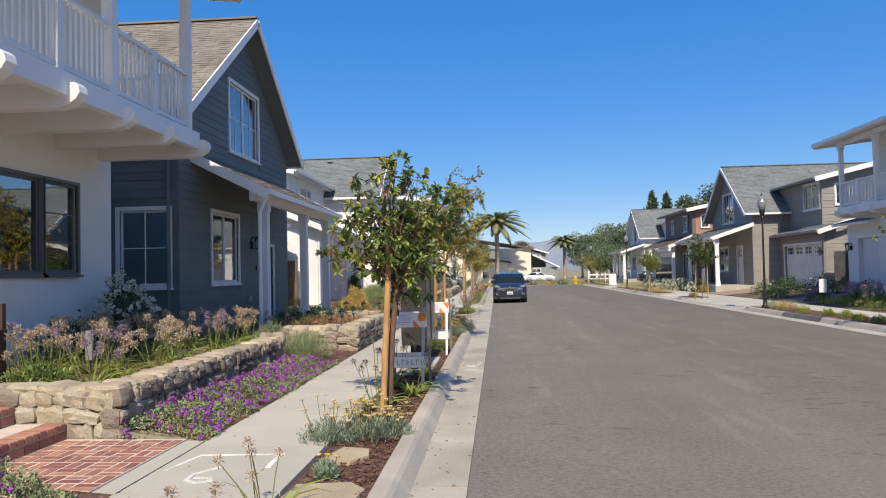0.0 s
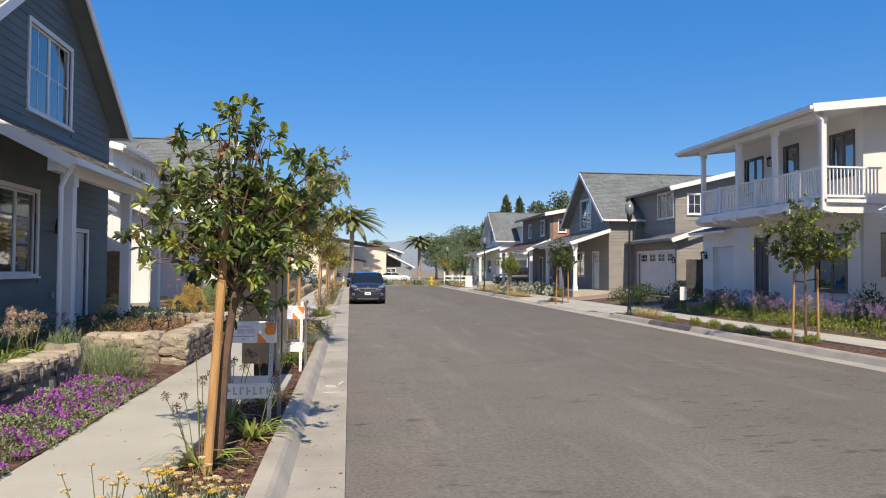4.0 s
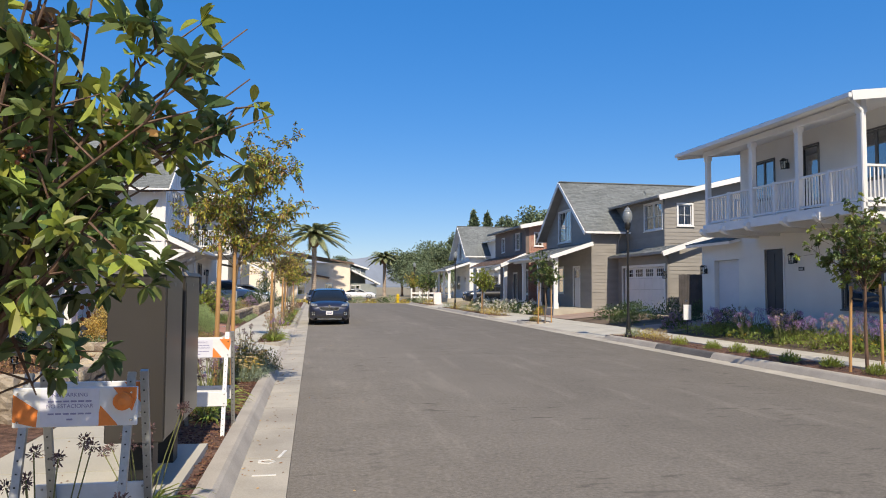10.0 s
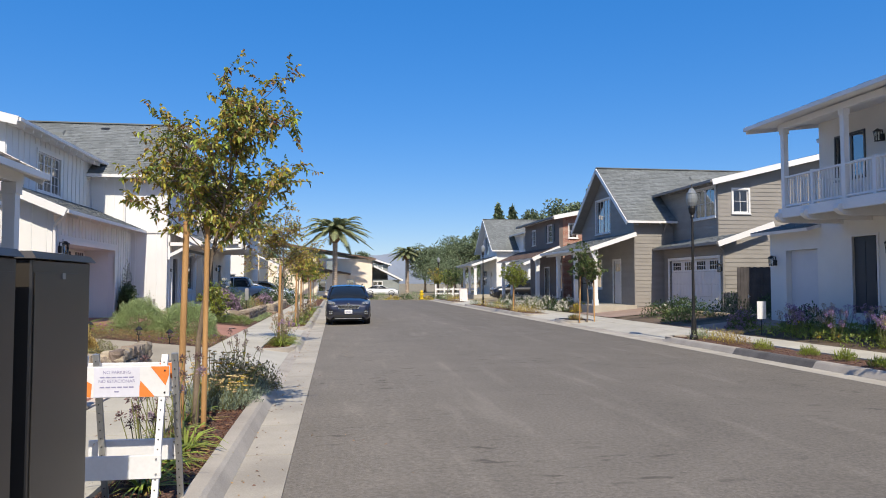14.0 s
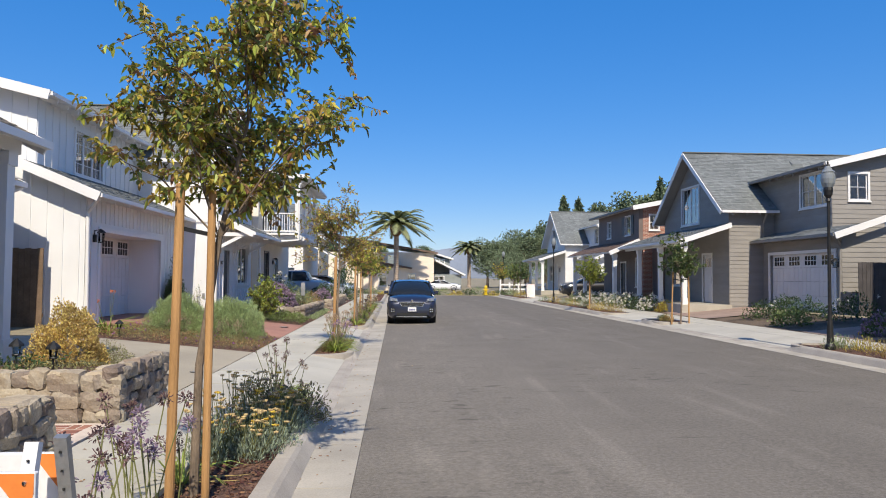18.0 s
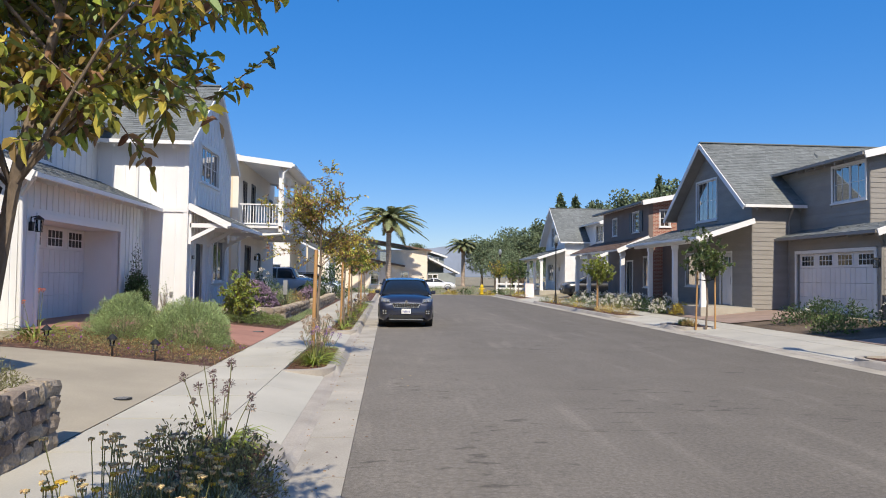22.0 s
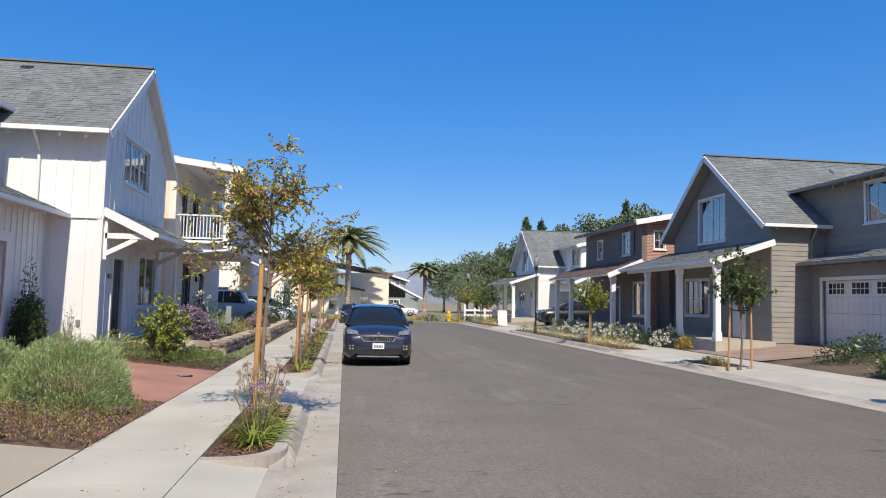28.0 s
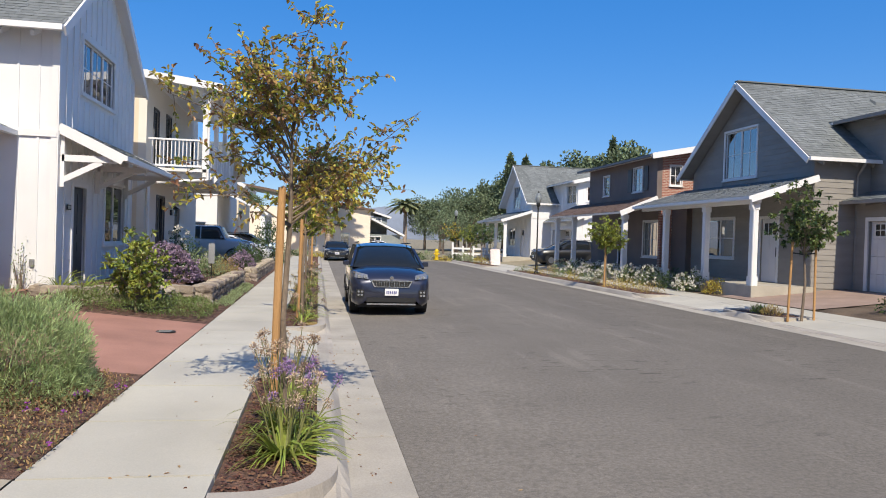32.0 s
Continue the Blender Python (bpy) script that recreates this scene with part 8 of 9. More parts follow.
plate(Face("x", -6.87, 1), 20.35, 1.95, "dark house number plate on slate siding")
plate(Face("x", 15.4, -1), 27.05, 2.35, "dark house number plate on white stucco")
plate(Face("x", -6.52, 1), 40.15, 2.2, "dark house number plate on white boards")
for f, a, z in ((Face("x", -6.87, 1), 19.6, 1.1), (Face("y", 39.45, -1), -6.98, 0.98)):
    t = thing("outlet_box", f.p(a, 0.02, z), "small white outdoor outlet box on a wall", "outlet")
    bm = B()
    f.box(bm, a - 0.05, a + 0.05, 0.025, 0.07, z, z + 0.14)
    part("cover", bm, M_STEEL, t, bevel=0.008)


def yard_sign(x, y, z, h, w, label, m=M_WHITEPL):
    t = thing("yard_sign", (x, y, z), label, "sign", "yard signs")
    bm = B()
    rod(bm, (x, y, z - 0.05), (x, y, z + h), 0.012, n=6)
    part("post", bm, M_METAL_DK, t)
    bm = B()
    box(bm, x - w / 2, x + w / 2, y - 0.025, y - 0.013, z + h * 0.45, z + h)
    part("panel", bm, m, t)


yard_sign(12.62, 29.3, 0.25, 0.95, 0.28, "small white sign on a post before a garden")
yard_sign(-4.75, 8.2, 0.57, 0.62, 0.09, "narrow grey plant marker in a raised bed", M_STEEL)
yard_sign(-3.9, 43.5, 0.5, 1.0, 0.16, "narrow grey sign on a post beside shrubs", M_STEEL)

# folding pavement sign, hydrant, rail fence
t = thing("pavement_sign", (11.3, 72.5, 0.15), "pale pink folding sign board on the sidewalk", "sign")
for d in (-1, 1):
    bm = B()
    hexa(bm, [(10.95, 72.5 + d * 0.25, 0.15), (11.65, 72.5 + d * 0.25, 0.15), (11.65, 72.53 + d * 0.25, 0.15), (10.95, 72.53 + d * 0.25, 0.15)], [(10.95, 72.5 + d * 0.02, 1.25), (11.65, 72.5 + d * 0.02, 1.25), (11.65, 72.53 + d * 0.02, 1.25), (10.95, 72.53 + d * 0.02, 1.25)])
    part("board", bm, mat("pale_pink_board", (0.72, 0.6, 0.56), 0.6) if d < 0 else M_WHITEPL, t)
t = thing("fire_hydrant", (8.75, 82.4, 0.1), "yellow fire hydrant at the street corner", "hydrant")
bm = B()
lathe(bm, 8.75, 82.4, [(0.2, 0.1), (0.2, 0.16), (0.14, 0.18), (0.14, 0.75), (0.18, 0.78), (0.17, 0.86), (0.1, 0.98), (0.04, 1.02)], 12)
part("barrel", bm, M_HYDRANT, t)
for p, q, r in (((8.5, 82.4, 0.6), (8.63, 82.4, 0.6), 0.07), ((8.87, 82.4, 0.6), (9.0, 82.4, 0.6), 0.07), ((8.75, 82.15, 0.55), (8.75, 82.28, 0.55), 0.085)):
    bm = B()
    rod(bm, p, q, r, n=8)
    part("outlet", bm, M_HYDRANT, t)
fe = thing("rail_fence", (10.5, 84.6, 0.1), "white painted post-and-rail fence", "fence")
for i in range(6):
    bm = B()
    x = 10.5 + i * 0.92
    box(bm, x - 0.08, x + 0.08, 84.52, 84.68, 0.0, 1.3 if i else 1.6)
    part("post", bm, M_TRIM, fe)
for z in (0.55, 1.0):
    bm = B()
    box(bm, 10.5, 15.1, 84.57, 84.63, z, z + 0.16)
    part("rail", bm, M_TRIM, fe)
# wooden garden chair at the start of the walk
ch = thing("garden_chair", (-5.95, 7.75, 0.58), "dark wooden garden chair beside brick steps", "chair")
for sx in (-0.26, 0.26):
    for sy, h in ((-0.25, 0.62), (0.25, 0.95)):
        bm = B()
        box(bm, -5.95 + sx - 0.03, -5.95 + sx + 0.03, 7.75 + sy - 0.03, 7.75 + sy + 0.03, 0.58, 0.58 + h)
        part("leg", bm, M_WOODDK, ch)
    bm = B()
    box(bm, -5.95 + sx - 0.045, -5.95 + sx + 0.045, 7.45, 8.03, 1.2, 1.235)
    part("armrest", bm, M_WOODDK, ch)
for k in range(5):
    bm = B()
    box(bm, -6.2, -5.7, 7.5 + k * 0.1, 7.585 + k * 0.1, 0.98, 1.005)
    part("seat_slat", bm, M_WOODDK, ch)
    bm = B()
    box(bm, -6.17 + k * 0.1, -6.1 + k * 0.1, 8.0, 8.025, 1.05, 1.52)
    part("back_slat", bm, M_WOODDK, ch)
# side fence and gate between houses
for x0, x1, y, lb in ((-10.2, -8.7, 31.0, "tan wooden board gate between two houses"), (16.9, 21, 37.8, "dark board gate beside a garage, shade in its colour")):
    t = thing("board_fence", (x0, y, 0.4), lb, "fence")
    n = int((x1 - x0) / 0.15)
    for k in range(n):
        bm = B()
        box(bm, x0 + k * 0.15, x0 + k * 0.15 + 0.142, y - 0.012, y + 0.012, 0.35, 2.4 + 0.02 * (k % 2))
        part("board", bm, M_FENCE if x0 < 0 else M_GATE_SHADED, t)
    bm = B()
    box(bm, x0, x1, y + 0.013, y + 0.05, 0.7, 0.8)
    part("rail", bm, M_FENCE if x0 < 0 else M_GATE_SHADED, t)


# ---- cars ----
def car(at, turn, paint, label, L=4.48, Wd=0.925, H=1.64, kind="suv", front=True):
    """A car built nose first along +y of its own, then turned and set down."""
    t = thing("car", at, label, "car", "parked cars")
    m = Matrix.Translation(at) @ Matrix.Rotation(radians(turn), 4, "Z")

    def put(name, bm, material, parent=None, label="", smooth=False):
        bmesh.ops.transform(bm, matrix=m, verts=bm.verts)
        return part(name, bm, material, parent or t, label, smooth=smooth)

    def loft(bm, secs):
        rows = [[bm.verts.new((x, y, z)) for x, z in prof] for y, prof in secs]
        for a, b in zip(rows, rows[1:]):
            for i in range(len(a) - 1):
                bm.faces.new((a[i], a[i + 1], b[i + 1], b[i]))
        bm.faces.new(rows[0]), bm.faces.new(rows[-1][::-1])
        bmesh.ops.recalc_face_normals(bm, faces=bm.faces)

    def sec(y, w, zb, zs, zt):
        h = [(w * 0.84, zb), (w * 0.97, zb + 0.08), (w, zb + (zs - zb) * 0.5), (w * 0.985, zs - 0.03), (w * 0.9, zs + 0.01), (w * 0.55, zt), (0.0, zt + 0.015)]
        return y, [(-x, z) for x, z in h] + [(x, z) for x, z in h[-2::-1]]
    k, q = L / 4.48, H / 1.64
    st = [(0.0, .70, .34, .70, .74), (0.05, .80, .26, .80, .85), (0.2, .89, .22, .90, .96), (0.45, .915, .2, .97, 1.04), (0.9, .925, .19, 1.0, 1.09), (1.25, .925, .19, 1.02, 1.11), (1.9, .925, .19, 1.03, 1.1), (3.0, .925, .19, 1.05, 1.1), (3.9, .92, .2, 1.07, 1.1), (4.3, .89, .26, 1.05, 1.08), (4.48, .80, .36, .9, .92)]
    bm = B()
    loft(bm, [sec(y * k, w / .925 * Wd, zb, zs * q, zt * q) for y, w, zb, zs, zt in st])
    put("body", bm, paint, smooth=True)
    cabs = [(1.12, .84, 1.06, 1.07), (1.45, .82, 1.06, 1.28), (1.95, .80, 1.06, 1.56), (2.4, .79, 1.06, 1.625), (3.3, .78, 1.06, 1.61), (3.95, .77, 1.06, 1.5), (4.36, .78, 1.06, 1.1)]
    if kind == "sedan":
        cabs = [(1.2, .84, 1.06, 1.07), (2.0, .78, 1.06, 1.55), (2.6, .76, 1.06, 1.6), (3.2, .74, 1.06, 1.5), (3.9, .76, 1.06, 1.09)]
    if kind == "jeep":
        cabs = [(1.35, .84, 1.06, 1.07), (1.62, .82, 1.06, 1.58), (1.8, .81, 1.06, 1.63), (4.2, .8, 1.06, 1.62), (4.4, .8, 1.06, 1.2)]

    def csec(y, w, zb, zr, off=0.0):
        h = [(w * 1.07 + off, zb), (w + off, zb + (zr - zb) * 0.5), (w * 0.88 + off, zr - 0.05 * min(1, (zr - zb) * 4)), (w * 0.6, zr + off), (0.0, zr + 0.012 + off)]
        return y, [(-x, z) for x, z in h] + [(x, z) for x, z in h[-2::-1]]
    bm = B()
    loft(bm, [csec(y * k, w / .925 * Wd, zb * q, zr * q) for y, w, zb, zr in cabs])
    put("glasshouse", bm, M_CARGLASS, smooth=True)
    bm = B()
    rows = []
    roof = [c for c in cabs if c[3] > 1.45]
    for y, w, zb, zr in roof:
        w = w / .925 * Wd
        pts = [(w * 0.9, zr * q - 0.06), (w * 0.86, zr * q - 0.025), (w * 0.6, zr * q + 0.008), (0, zr * q + 0.022)]
        pts = [(-x, z) for x, z in pts] + [(x, z) for x, z in pts[-2::-1]]
        rows.append([bm.verts.new((x, y * k, z)) for x, z in pts])
    for a, b in zip(rows, rows[1:]):
        for i in range(len(a) - 1):
            bm.faces.new((a[i], a[i + 1], b[i + 1], b[i]))
    put("roof", bm, paint, smooth=True)
    for s in (-1, 1):
        bm = B()
        a, b = cabs[0], roof[0]
        W = Wd / .925
        beam(bm, (s * a[1] * W * 1.04, a[0] * k, a[2] * q), (s * b[1] * W * 0.9, b[0] * k, b[3] * q - 0.05), 0.06, 0.05)
        put("pillar", bm, paint)
        for y in ((2.55, 3.5) if kind != "sedan" else (2.6,)):
            bm = B()
            beam(bm, (s * 0.85 * W, y * k, 1.06 * q), (s * 0.715 * W, y * k, 1.58 * q), 0.05, 0.08)
            put("pillar", bm, M_BLACKPL if kind == "suv" else paint)
        bm = B()
        lo, hi = sorted((s * 0.9 * W, s * 1.06 * W))
        box(bm, lo, hi, 1.47 * k, 1.56 * k, 1.09 * q, 1.2 * q)
        bmesh.ops.bevel(bm, geom=list(bm.edges), offset=0.018, segments=1, affect="EDGES")
        put("mirror", bm, paint)
        for y in (0.9, 3.6):
            cx = s * (Wd - 0.13)
            bm = B()
            rod(bm, (cx - 0.11, y * k, 0.335), (cx + 0.125, y * k, 0.335), 0.335, n=22)
            wh = put("wheel", bm, M_TYRE)
            bm = B()
            rod(bm, (cx + s * 0.1, y * k, 0.335), (cx + s * 0.132, y * k, 0.335), 0.225, 0.2, n=16)
            put("rim", bm, M_RIM, wh)
            bm = B()
            for j in range(12):
                u0, u1 = math.pi * j / 12, math.pi * (j + 1) / 12
                r0, r1 = 0.355, 0.43
                P = lambda r, u, x: (x, y * k + r * math.cos(u), 0.335 + r * math.sin(u))
                x0, x1 = s * (Wd - 0.04), s * (Wd + 0.012)
                hexa(bm, [P(r0, u0, x0), P(r1, u0, x0), P(r1, u1, x0), P(r0, u1, x0)], [P(r0, u0, x1), P(r1, u0, x1), P(r1, u1, x1), P(r0, u1, x1)])
            put("wheel_arch", bm, M_BLACKPL)
        bm = B()
        hexa(bm, [(s * 0.52, 0.16, 0.82 * q), (s * 0.87, 0.42, 0.86 * q), (s * 0.87, 0.42, 1.0 * q), (s * 0.55, 0.16, 0.93 * q)], [(s * 0.53, 0.0, 0.83 * q), (s * 0.84, 0.12, 0.86 * q), (s * 0.82, 0.19, 0.995 * q), (s * 0.55, 0.07, 0.935 * q)])
        hl = put("headlight", bm, M_HEADLAMP)
        for cx, cy in ((0.61, 0.03), (0.735, 0.08)):
            bm = B()
            rod(bm, (s * cx, cy - 0.02, 0.888 * q), (s * cx, cy + 0.1, 0.888 * q), 0.04, 0.045, 10)
            put("projector", bm, M_CHROME, hl)
        bm = B()
        box(bm, s * 0.63, s * 0.8, -0.03, 0.1, 0.42, 0.6)
        fl = put("fog_lamp", bm, M_BLACKPL)
        for i in range(4):
            bm = B()
            cx, cz = s * (0.675 + 0.075 * (i % 2)), 0.475 + 0.075 * (i // 2)
            rod(bm, (cx, -0.045, cz), (cx, -0.02, cz), 0.026, n=8)
            put("bulb", bm, M_CHROME, fl)
        bm = B()
        rod(bm, (s * 0.66 * W, roof[0][0] * k + 0.2, 1.66 * q), (s * 0.64 * W, roof[-1][0] * k, 1.63 * q), 0.016, n=6)
        put("roof_rail", bm, M_BLACKPL)
    bm = B()
    hexa(bm, [(-0.38, 0.08, 0.655 * q), (0.38, 0.08, 0.655 * q), (0.5, 0.08, 0.82 * q), (-0.5, 0.08, 0.82 * q)], [(-0.4, -0.03, 0.655 * q), (0.4, -0.03, 0.655 * q), (0.48, -0.03, 0.81 * q), (-0.48, -0.03, 0.81 * q)])
    gr = put("grille", bm, M_CHROME)
    bm = B()
    hexa(bm, [(-0.37, -0.031, 0.672 * q), (0.37, -0.031, 0.672 * q), (0.45, -0.031, 0.795 * q), (-0.45, -0.031, 0.795 * q)], [(-0.37, -0.04, 0.672 * q), (0.37, -0.04, 0.672 * q), (0.45, -0.04, 0.795 * q), (-0.45, -0.04, 0.795 * q)])
    put("grille_mesh", bm, M_BLACKPL, gr)
    for i in range(13):
        bm = B()
        cx = (i - 6) * 0.058
        box(bm, cx - 0.004, cx + 0.004, -0.048, -0.039, 0.685 * q, 0.785 * q)
        put("grille_slat", bm, M_CHROME, gr)
    bm = B()
    rod(bm, (0, 0.015, 0.865 * q), (0, 0.05, 0.868 * q), 0.045, 0.05, 14)
    put("badge", bm, M_CHROME)
    bm = B()
    box(bm, -0.56, 0.56, -0.02, 0.1, 0.315, 0.42)
    put("lower_grille", bm, M_BLACKPL)
    bm = B()
    beam(bm, (-0.56, -0.03, 0.275), (0.56, -0.03, 0.275), 0.05, 0.035)
    put("skid_plate", bm, M_CHROME)
    bm = B()
    box(bm, -0.155, 0.155, -0.06, -0.035, 0.47, 0.625)
    pl = put("number_plate", bm, M_WHITEPL)
    for i in range(6):
        bm = B()
        s = -0.12 + i * 0.041
        box(bm, s, s + 0.026, -0.063, -0.0605, 0.505, 0.57)
        put("character", bm, M_BLUEINK, pl)
    bm = B()
    box(bm, -Wd * 0.85, Wd * 0.85, 0.3, L - 0.3, 0.17, 0.25)
    put("underbody", bm, M_BLACKPL)
    bm = B()
    box(bm, -0.5, 0.5, 1.04 * k, 1.1 * k, 1.075 * q, 1.09 * q)
    put("wiper_cowl", bm, M_BLACKPL)
    return t


car((0.65, 39.35, 0.02), 0, M_CARNAVY, "dark navy compact SUV parked by the kerb")
car((0.35, 75.8, 0.02), 0, M_CARBLACK, "dark sedan parked far down the street", 4.7, 0.91, 1.45, "sedan")
car((13.2, 69.4, 0.33), -90, M_CARBLACK, "black SUV parked in a driveway", 4.6, 0.94, 1.72)
car((-4.2, 60.2, 0.3), 90, M_CARBLUE, "pale blue boxy off-road car in a driveway", 4.3, 0.93, 1.85, "jeep")
car((-3.4, 63.2, 0.25), 90, M_CARWHITE, "white car in a driveway", 4.6, 0.93, 1.5, "sedan")
car((-3.2, 69.0, 0.25), 90, M_CARBLUE, "blue car in a driveway further along", 4.4, 0.9, 1.6)
car((8.2, 104.0, 0.05), 90, M_CARWHITE, "white sedan parked on the cross street", 4.6, 0.9, 1.45, "sedan")


# ---- the far end of the street ----
def plain_house(name, x0, x1, y0, y1, z1, material, label, roof_z, roof_m, ridge="x", wins=(), over=0.5):
    """A far house: walls with openings towards the street, a pitched roof, windows."""
    t = thing(name, (x0, y0, 0.0), label, "house", "far houses")
    f = Face("y", y0, -1)
    wall(t, f, x0, x1, -0.3, z1, material, [w[:4] for w in wins], 0.2)
    wall(t, Face("y", y1, 1), x0, x1, -0.3, z1, material)
    wall(t, Face("x", x1, 1), y0 + 0.2, y1 - 0.2, -0.3, z1, material)
    wall(t, Face("x", x0, -1), y0 + 0.2, y1 - 0.2, -0.3, z1, material)
    for w in wins:
        window(t, f, *w[:4], leaves=w[4], rows=2, cols=1, casing=0.08)
    if ridge == "x":
        ym = (y0 + y1) / 2
        slope(t, (x0 - over, y0 - over, z1), (x1 + over, y0 - over, z1), (x0 - over, ym, roof_z), (x1 + over, ym, roof_z), roof_m, thick=0.15, seed=3)
        slope(t, (x0 - over, y1 + over, z1), (x1 + over, y1 + over, z1), (x0 - over, ym, roof_z), (x1 + over, ym, roof_z), roof_m, thick=0.15, seed=4)
    elif ridge == "shed":
        slope(t, (x1 + over, y0 - over, z1), (x1 + over, y1 + over, z1), (x0 - over, y0 - over, roof_z), (x0 - over, y1 + over, roof_z), roof_m, thick=0.18, seed=5)
        wall(t, f, x0, x1, z1, lambda a: z1 + (roof_z - z1) * (x1 - a) / (x1 - x0) - 0.1, material, (), 0.2, "gable")
        bar(t, (x1 + over, y0 - over - 0.03, z1 - 0.08), (x0 - over, y0 - over - 0.03, roof_z - 0.08), 0.05, 0.24, M_TRIM if roof_m is M_SHINGLE else M_TILE, "rake_board")
    else:
        xm = (x0 + x1) / 2
        slope(t, (x0 - over, y0 - over, z1), (x0 - over, y1 + over, z1), (xm, y0 - over, roof_z), (xm, y1 + over, roof_z), roof_m, thick=0.15, seed=5)
        slope(t, (x1 + over, y0 - over, z1), (x1 + over, y1 + over, z1), (xm, y0 - over, roof_z), (xm, y1 + over, roof_z), roof_m, thick=0.15, seed=6)
        wall(t, f, x0, x1, z1, lambda a: z1 + (roof_z - z1) * (1 - abs(a - xm) / (xm - x0)) - 0.05, material, (), 0.2, "gable", peak=xm)
        for s in (x0 - over, x1 + over):
            bar(t, (s, y0 - over - 0.03, z1 - 0.1), (xm, y0 - over - 0.03, roof_z - 0.08), 0.05, 0.26, M_TRIM, "rake_board")
    return t


M_GREYGREEN = mat("grey_green_paint", (0.25, 0.275, 0.27), 0.7, 0.08, rnd=0.0)
plain_house("house", -13.0, 5.1, 110, 120, 5.1, M_PALECREAM, "cream stucco building with a brown sloping roof", 8.2, M_TILE, "shed", ((-1.2, 0.0, 3.4, 4.8, 1), (-4.5, -3.0, 3.4, 4.8, 1), (1.2, 2.6, 0.7, 2.2, 2)))
plain_house("house", -3.0, 1.6, 107.5, 109.9, 3.0, M_PALECREAM, "low cream wing with a brown roof edge", 4.0, M_TILE, "shed", ((-2.2, -1.2, 0.6, 2.0, 1),))
plain_house("house", 5.2, 7.8, 117.5, 126, 4.5, M_GREYGREEN, "grey-green boarded house with white eaves", 5.6, M_SHINGLE, "shed", ((6.3, 7.0, 3.75, 4.35, 1),))
plain_house("house", 5.2, 9.3, 115, 117.4, 2.2, M_GREYGREEN, "low grey-green wing with white eaves", 4.7, M_SHINGLE, "shed", ((5.4, 6.8, 0.5, 1.9, 2),))
# houses on the near side beyond the cream balcony house
plain_house("house", -13, -6.8, 66.0, 76, 5.6, M_STUCCO, "white stucco house behind young trees", 7.6, M_SHINGLE, "x", ((-9.5, -8.2, 3.6, 5.0, 2), (-8.8, -7.4, 0.7, 2.4, 2)))
plain_house("house", -14, -7.0, 79.0, 88, 5.4, M_CREAM, "pale stucco house further along the street", 7.4, M_TILE, "y", ((-11.5, -9.5, 0.7, 2.4, 2),))
ps = thing("porch_roof", (-6.8, 66.0, 0.2), "white porch with a dark lean-to roof", "porch")
slope(ps, (-3.9, 65.8, 3.0), (-3.9, 72, 3.0), (-6.8, 65.8, 4.4), (-6.8, 72, 4.4), M_SHINGLE, thick=0.12)
for y in (66.1, 69.0, 71.7):
    bm = B()
    box(bm, -4.35, -4.1, y - 0.12, y + 0.12, 0.0, 2.98)
    part("porch_post", bm, M_TRIM, ps)


def palm(x, y, h, fr, label, seed):
    """A date palm: a ringed trunk, a swollen boss and arching fronds with leaflets."""
    rs = np.random.RandomState(seed)
    t = thing("palm_tree", (x, y, 0.0), label, "palm", "palms")
    bm = B()
    prof = [(0.45, -0.1), (0.36, 0.4)]
    n = int(h / 0.3)
    for i in range(n):
        z = 0.5 + (h - 1.1) * i / n
        prof += [(0.3, z), (0.33, z + 0.12)]
    lathe(bm, x, y, prof, 12)
    part("trunk", bm, M_PALMTRUNK, t)
    bm = B()
    q = fr / 4.7
    lathe(bm, x, y, [(0.32, h - 1.9 * q), (0.6 * q, h - 1.55 * q), (0.78 * q, h - 1.1 * q), (0.82 * q, h - 0.6 * q), (0.7 * q, h - 0.2 * q), (0.4 * q, h + 0.15)], 14)
    part("boss", bm, M_BOSS, t, "brown boss of old frond bases")
    for i in range(46):
        a = i * 2.399
        lift = 1.45 - 1.95 * (i / 46) + rs.uniform(-0.1, 0.1)
        L = fr * rs.uniform(0.85, 1.05)
        d = np.array([math.cos(a), math.sin(a), 0])
        s = np.array([-d[1], d[0], 0])
        base = np.array([x, y, h]) + d * 0.25
        vs, fs = [], []
        pts = []
        for k in range(13):
            q = k / 12
            pts.append(base + d * L * q * (0.75 + 0.25 * math.cos(lift)) * (1 - 0.12 * q * max(0, lift)) + np.array([0, 0, 1]) * L * (lift * 0.62 * q - (0.3 + 0.2 * max(lift, 0)) * q * q))
        for p, q in zip(pts, pts[1:]):
            j = len(vs)
            vs += [p - s * 0.03, p + s * 0.03, q + s * 0.02, q - s * 0.02]
            fs.append((j, j + 1, j + 2, j + 3))
        for k in range(1, 13):
            for u in (-1, 1):
                for o in (0, 0.33, 0.67):
                    p = pts[k] * (1 - o) + pts[k - 1] * o
                    q = k / 12
                    ll = L * 0.16 * math.sin(math.pi * (0.12 + 0.8 * q)) + 0.1
                    v = (pts[k] - pts[k - 1]) / np.linalg.norm(pts[k] - pts[k - 1])
                    e = p + v * ll * 0.7 + s * u * ll * 0.75 + np.array([0, 0, -1]) * ll * 0.25
                    w = v * 0.12
                    j = len(vs)
                    vs += [p - w, p + w, e]
                    fs.append((j, j + 1, j + 2))
        raw("frond", vs, fs, M_PALM, t)
    return t


palm(0.0, 103.5, 8.8, 4.7, "tall date palm with arching fronds at the street's end", 1)
palm(13.0, 141.0, 7.3, 3.5, "date palm beyond the end of the street", 2)


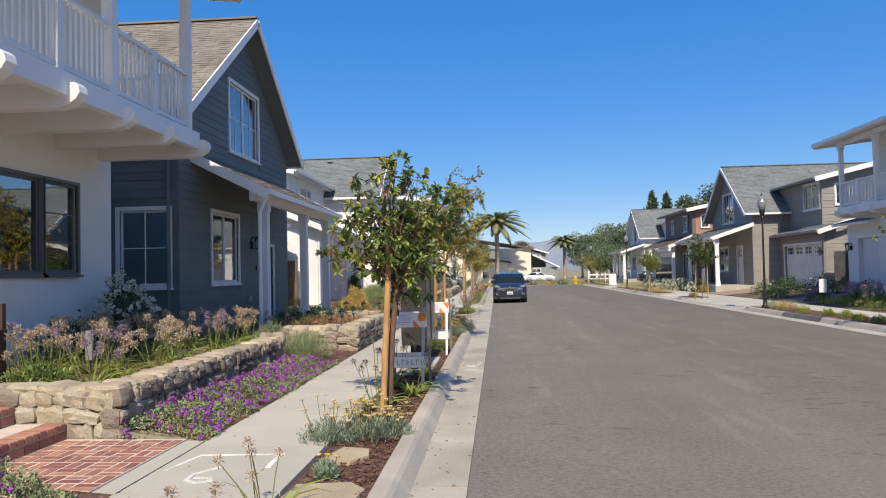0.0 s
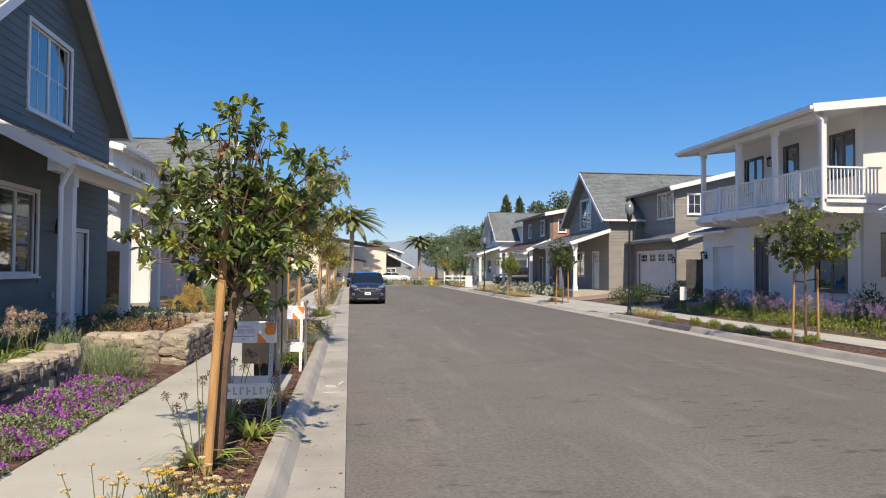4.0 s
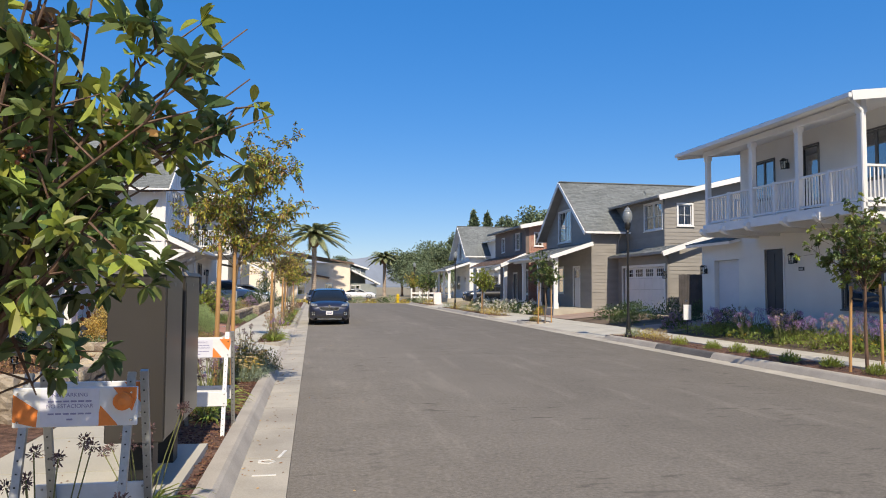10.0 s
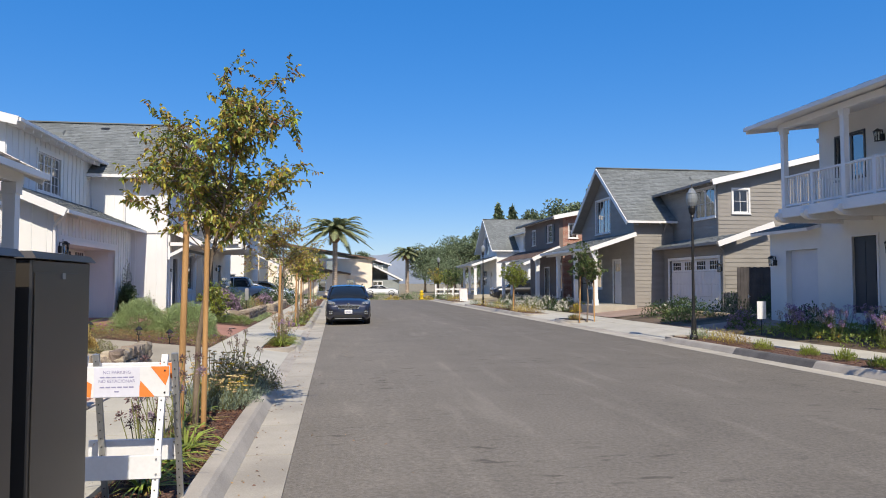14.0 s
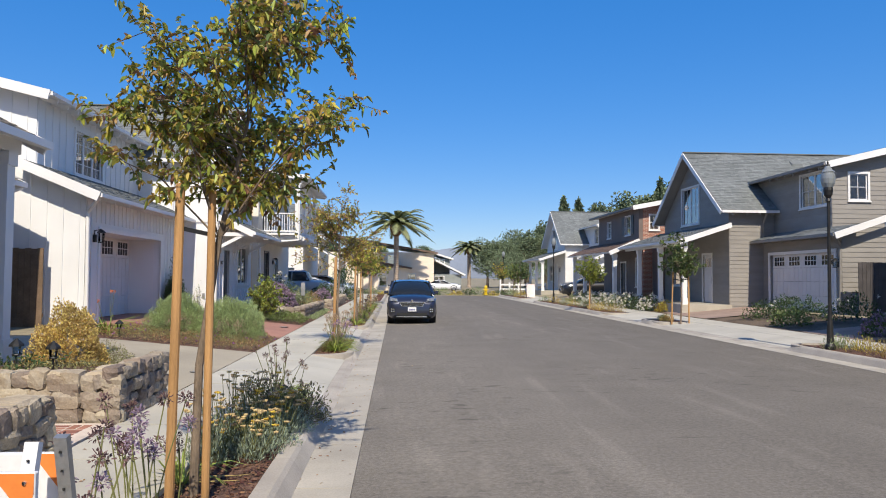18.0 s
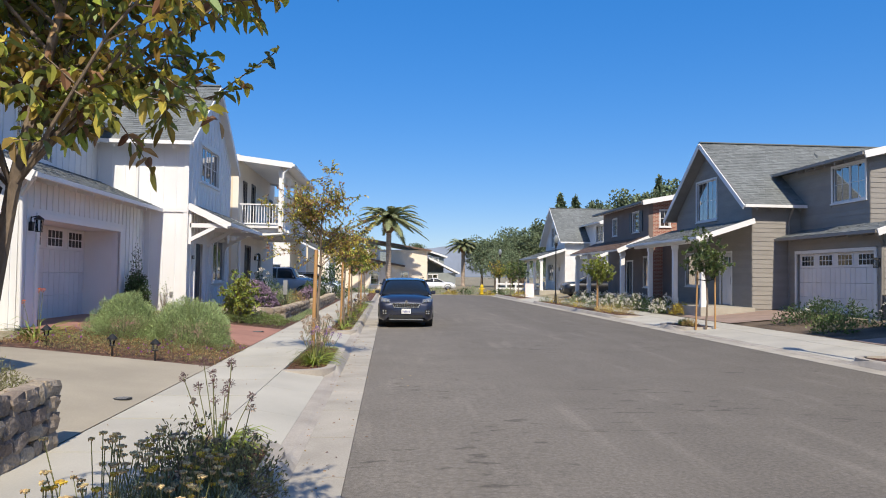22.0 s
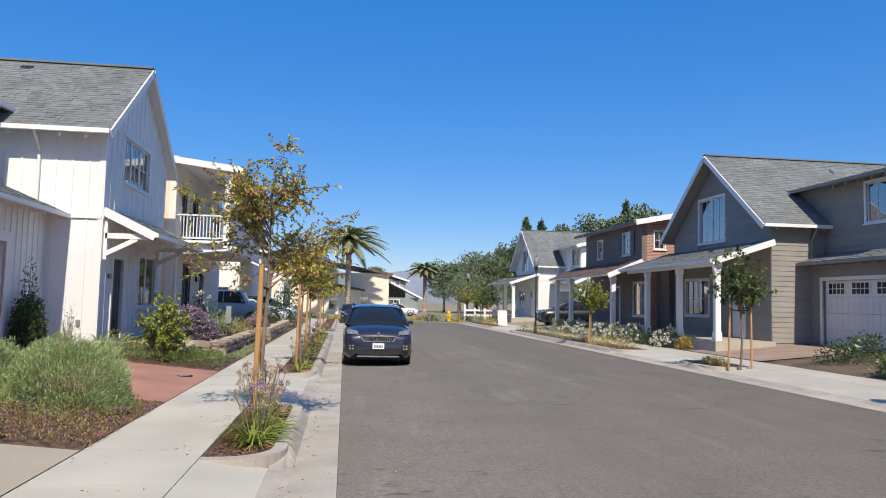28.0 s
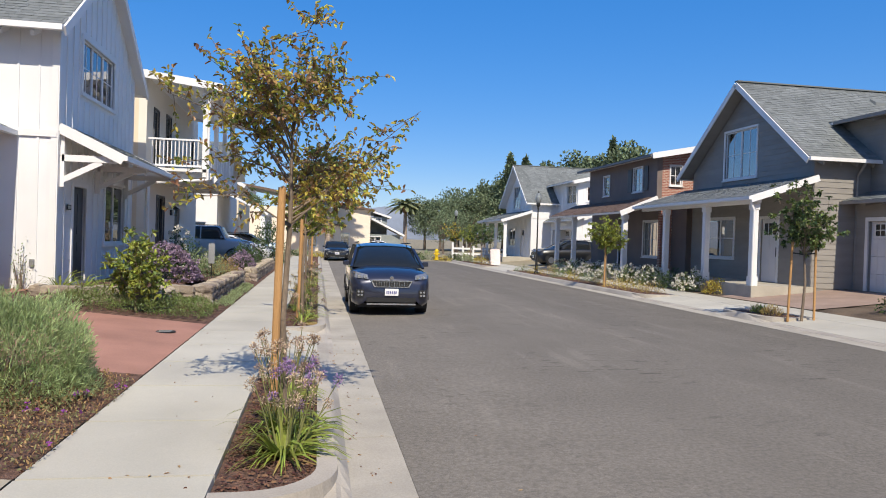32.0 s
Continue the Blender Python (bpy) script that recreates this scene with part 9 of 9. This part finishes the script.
def big_tree(x, y, h, r, label, seed, conifer=False, n=4200):
    """A grown tree: trunk, limbs, and a crown of many leaf clumps with gaps."""
    rs = np.random.RandomState(seed)
    t = thing("tree", (x, y, -0.1), label, "tree", "background trees")
    bm = B()
    rod(bm, (x, y, -0.2), (x, y, h * (0.9 if conifer else 0.55)), h * 0.03, h * 0.01, 8)
    part("trunk", bm, M_BARKG, t)
    bm = B()
    C = []
    k = 16
    for i in range(k):
        a, q = i * 2.399, (i + 0.5) / k
        if conifer:
            c = np.array([x + r * (1 - q) * 0.7 * math.cos(a), y + r * (1 - q) * 0.7 * math.sin(a), h * (0.2 + 0.75 * q)])
            s = np.array([r * (1.05 - q) * 0.6, r * (1.05 - q) * 0.6, h * 0.13])
        else:
            rr = r * math.sqrt(q) * 0.75
            c = np.array([x + rr * math.cos(a), y + rr * math.sin(a), h * (0.5 + 0.34 * math.cos(q * 1.9) * rs.uniform(0.6, 1.15))])
            s = np.array([r * 0.42, r * 0.42, h * 0.17]) * rs.uniform(0.75, 1.2)
        C.append((c, s))
        rod(bm, (x, y, h * 0.35), tuple(c), h * 0.012, h * 0.004, 5, False)
    tagged(part("branch_work", bm, M_BARKG, t), kind="stuff")
    P, D = [], []
    for c, s in C:
        u = unit(rs.normal(size=(n // k, 3)))
        P.append(c + u * s * (0.55 + 0.5 * rs.rand(len(u), 1)))
        D.append(unit(u + rs.normal(size=u.shape) * 0.6))
    P, D = np.concatenate(P), np.concatenate(D)
    foliage("crown", P, D, h * 0.034 * rs.uniform(0.6, 1.3, len(P)), h * 0.024, M_FARLEAF, t, rs)
    return t


trnd = random.Random(12)
for i in range(24):
    x = 16.5 + i * 2.3 + trnd.uniform(-1.5, 1.5)
    y = 128 + trnd.uniform(-10, 26)
    big_tree(x, y, 8.4 + min(i, 12) * 0.72 + trnd.uniform(-1.2, 1.2), 3.4 + trnd.uniform(-0.5, 1.2), "broad dark green tree in a grove beyond the houses", 700 + i)
for i in range(7):
    big_tree(14.5 + i * 3.6, 116 + trnd.uniform(-4, 6), 5.0 + trnd.uniform(-0.8, 1.2), 2.4, "rounded olive-green tree beyond the corner", 740 + i, n=1600)
for i, (x, y, h) in enumerate(((27.6, 130, 14.6), (30.3, 131, 14.4), (43.2, 128, 17.4))):
    big_tree(x, y, h, 3.4, "tall narrow dark evergreen above the roofs", 760 + i, True)
for i, (x, y, h) in enumerate(((-3.0, 134, 7.5), (5.0, 150, 8.0), (-12, 140, 9))):
    big_tree(x, y, h, 3.0, "dark tree behind the far houses", 770 + i)
for i in range(16):
    mound((-4.5 + i * 1.15, 83.0 + (i % 3) * 0.5, -0.05), "low shrub along the far verge", (0.9, 0.7, 0.45 + 0.2 * (i % 3)), 300, 0.16, 0.06, (M_LEAFO, M_LEAFD, M_GREYLEAF)[i % 3], 780 + i, inner=0.4, group="verge shrubs")
# a low ridge on the horizon, its haze painted as a blue tint
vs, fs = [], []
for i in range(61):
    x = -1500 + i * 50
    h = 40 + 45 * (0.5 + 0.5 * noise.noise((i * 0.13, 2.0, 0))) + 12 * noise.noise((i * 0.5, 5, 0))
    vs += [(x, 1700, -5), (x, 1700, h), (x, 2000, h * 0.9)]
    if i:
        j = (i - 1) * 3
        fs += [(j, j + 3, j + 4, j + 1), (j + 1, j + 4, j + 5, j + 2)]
structure(raw("backdrop", vs, fs, M_HILL_HAZED, smooth=True), "haze-tinted blue ridge on the horizon", "hill")

# fallen leaves on the sidewalk and in the gutter
lrs = np.random.RandomState(44)
lx = np.concatenate([lrs.uniform(-2.93, -1.7, 150), -0.82 + 0.5 * lrs.rand(420) ** 2.2, lrs.uniform(-0.28, 1.2, 60)])
ly = lrs.uniform(3.0, 36.0, len(lx))
lz = np.where(lx < -1.0, 0.153, np.where(lx < -0.29, 0.009, 0.016))
la = lrs.uniform(0, 6.283, len(lx))
litter = thing("leaf_litter", (-1.5, 18.0, 0.15), "scattered dry brown leaves on sidewalk and gutter", "leaves")
foliage("leaf", np.stack([lx, ly, lz], 1), np.stack([np.cos(la), np.sin(la), np.full(len(lx), 0.05)], 1), lrs.uniform(0.015, 0.045, len(lx)), lrs.uniform(0.01, 0.022, len(lx)), M_LEAFR, litter, lrs, fold=0.25)
tagged(litter, kind="stuff")
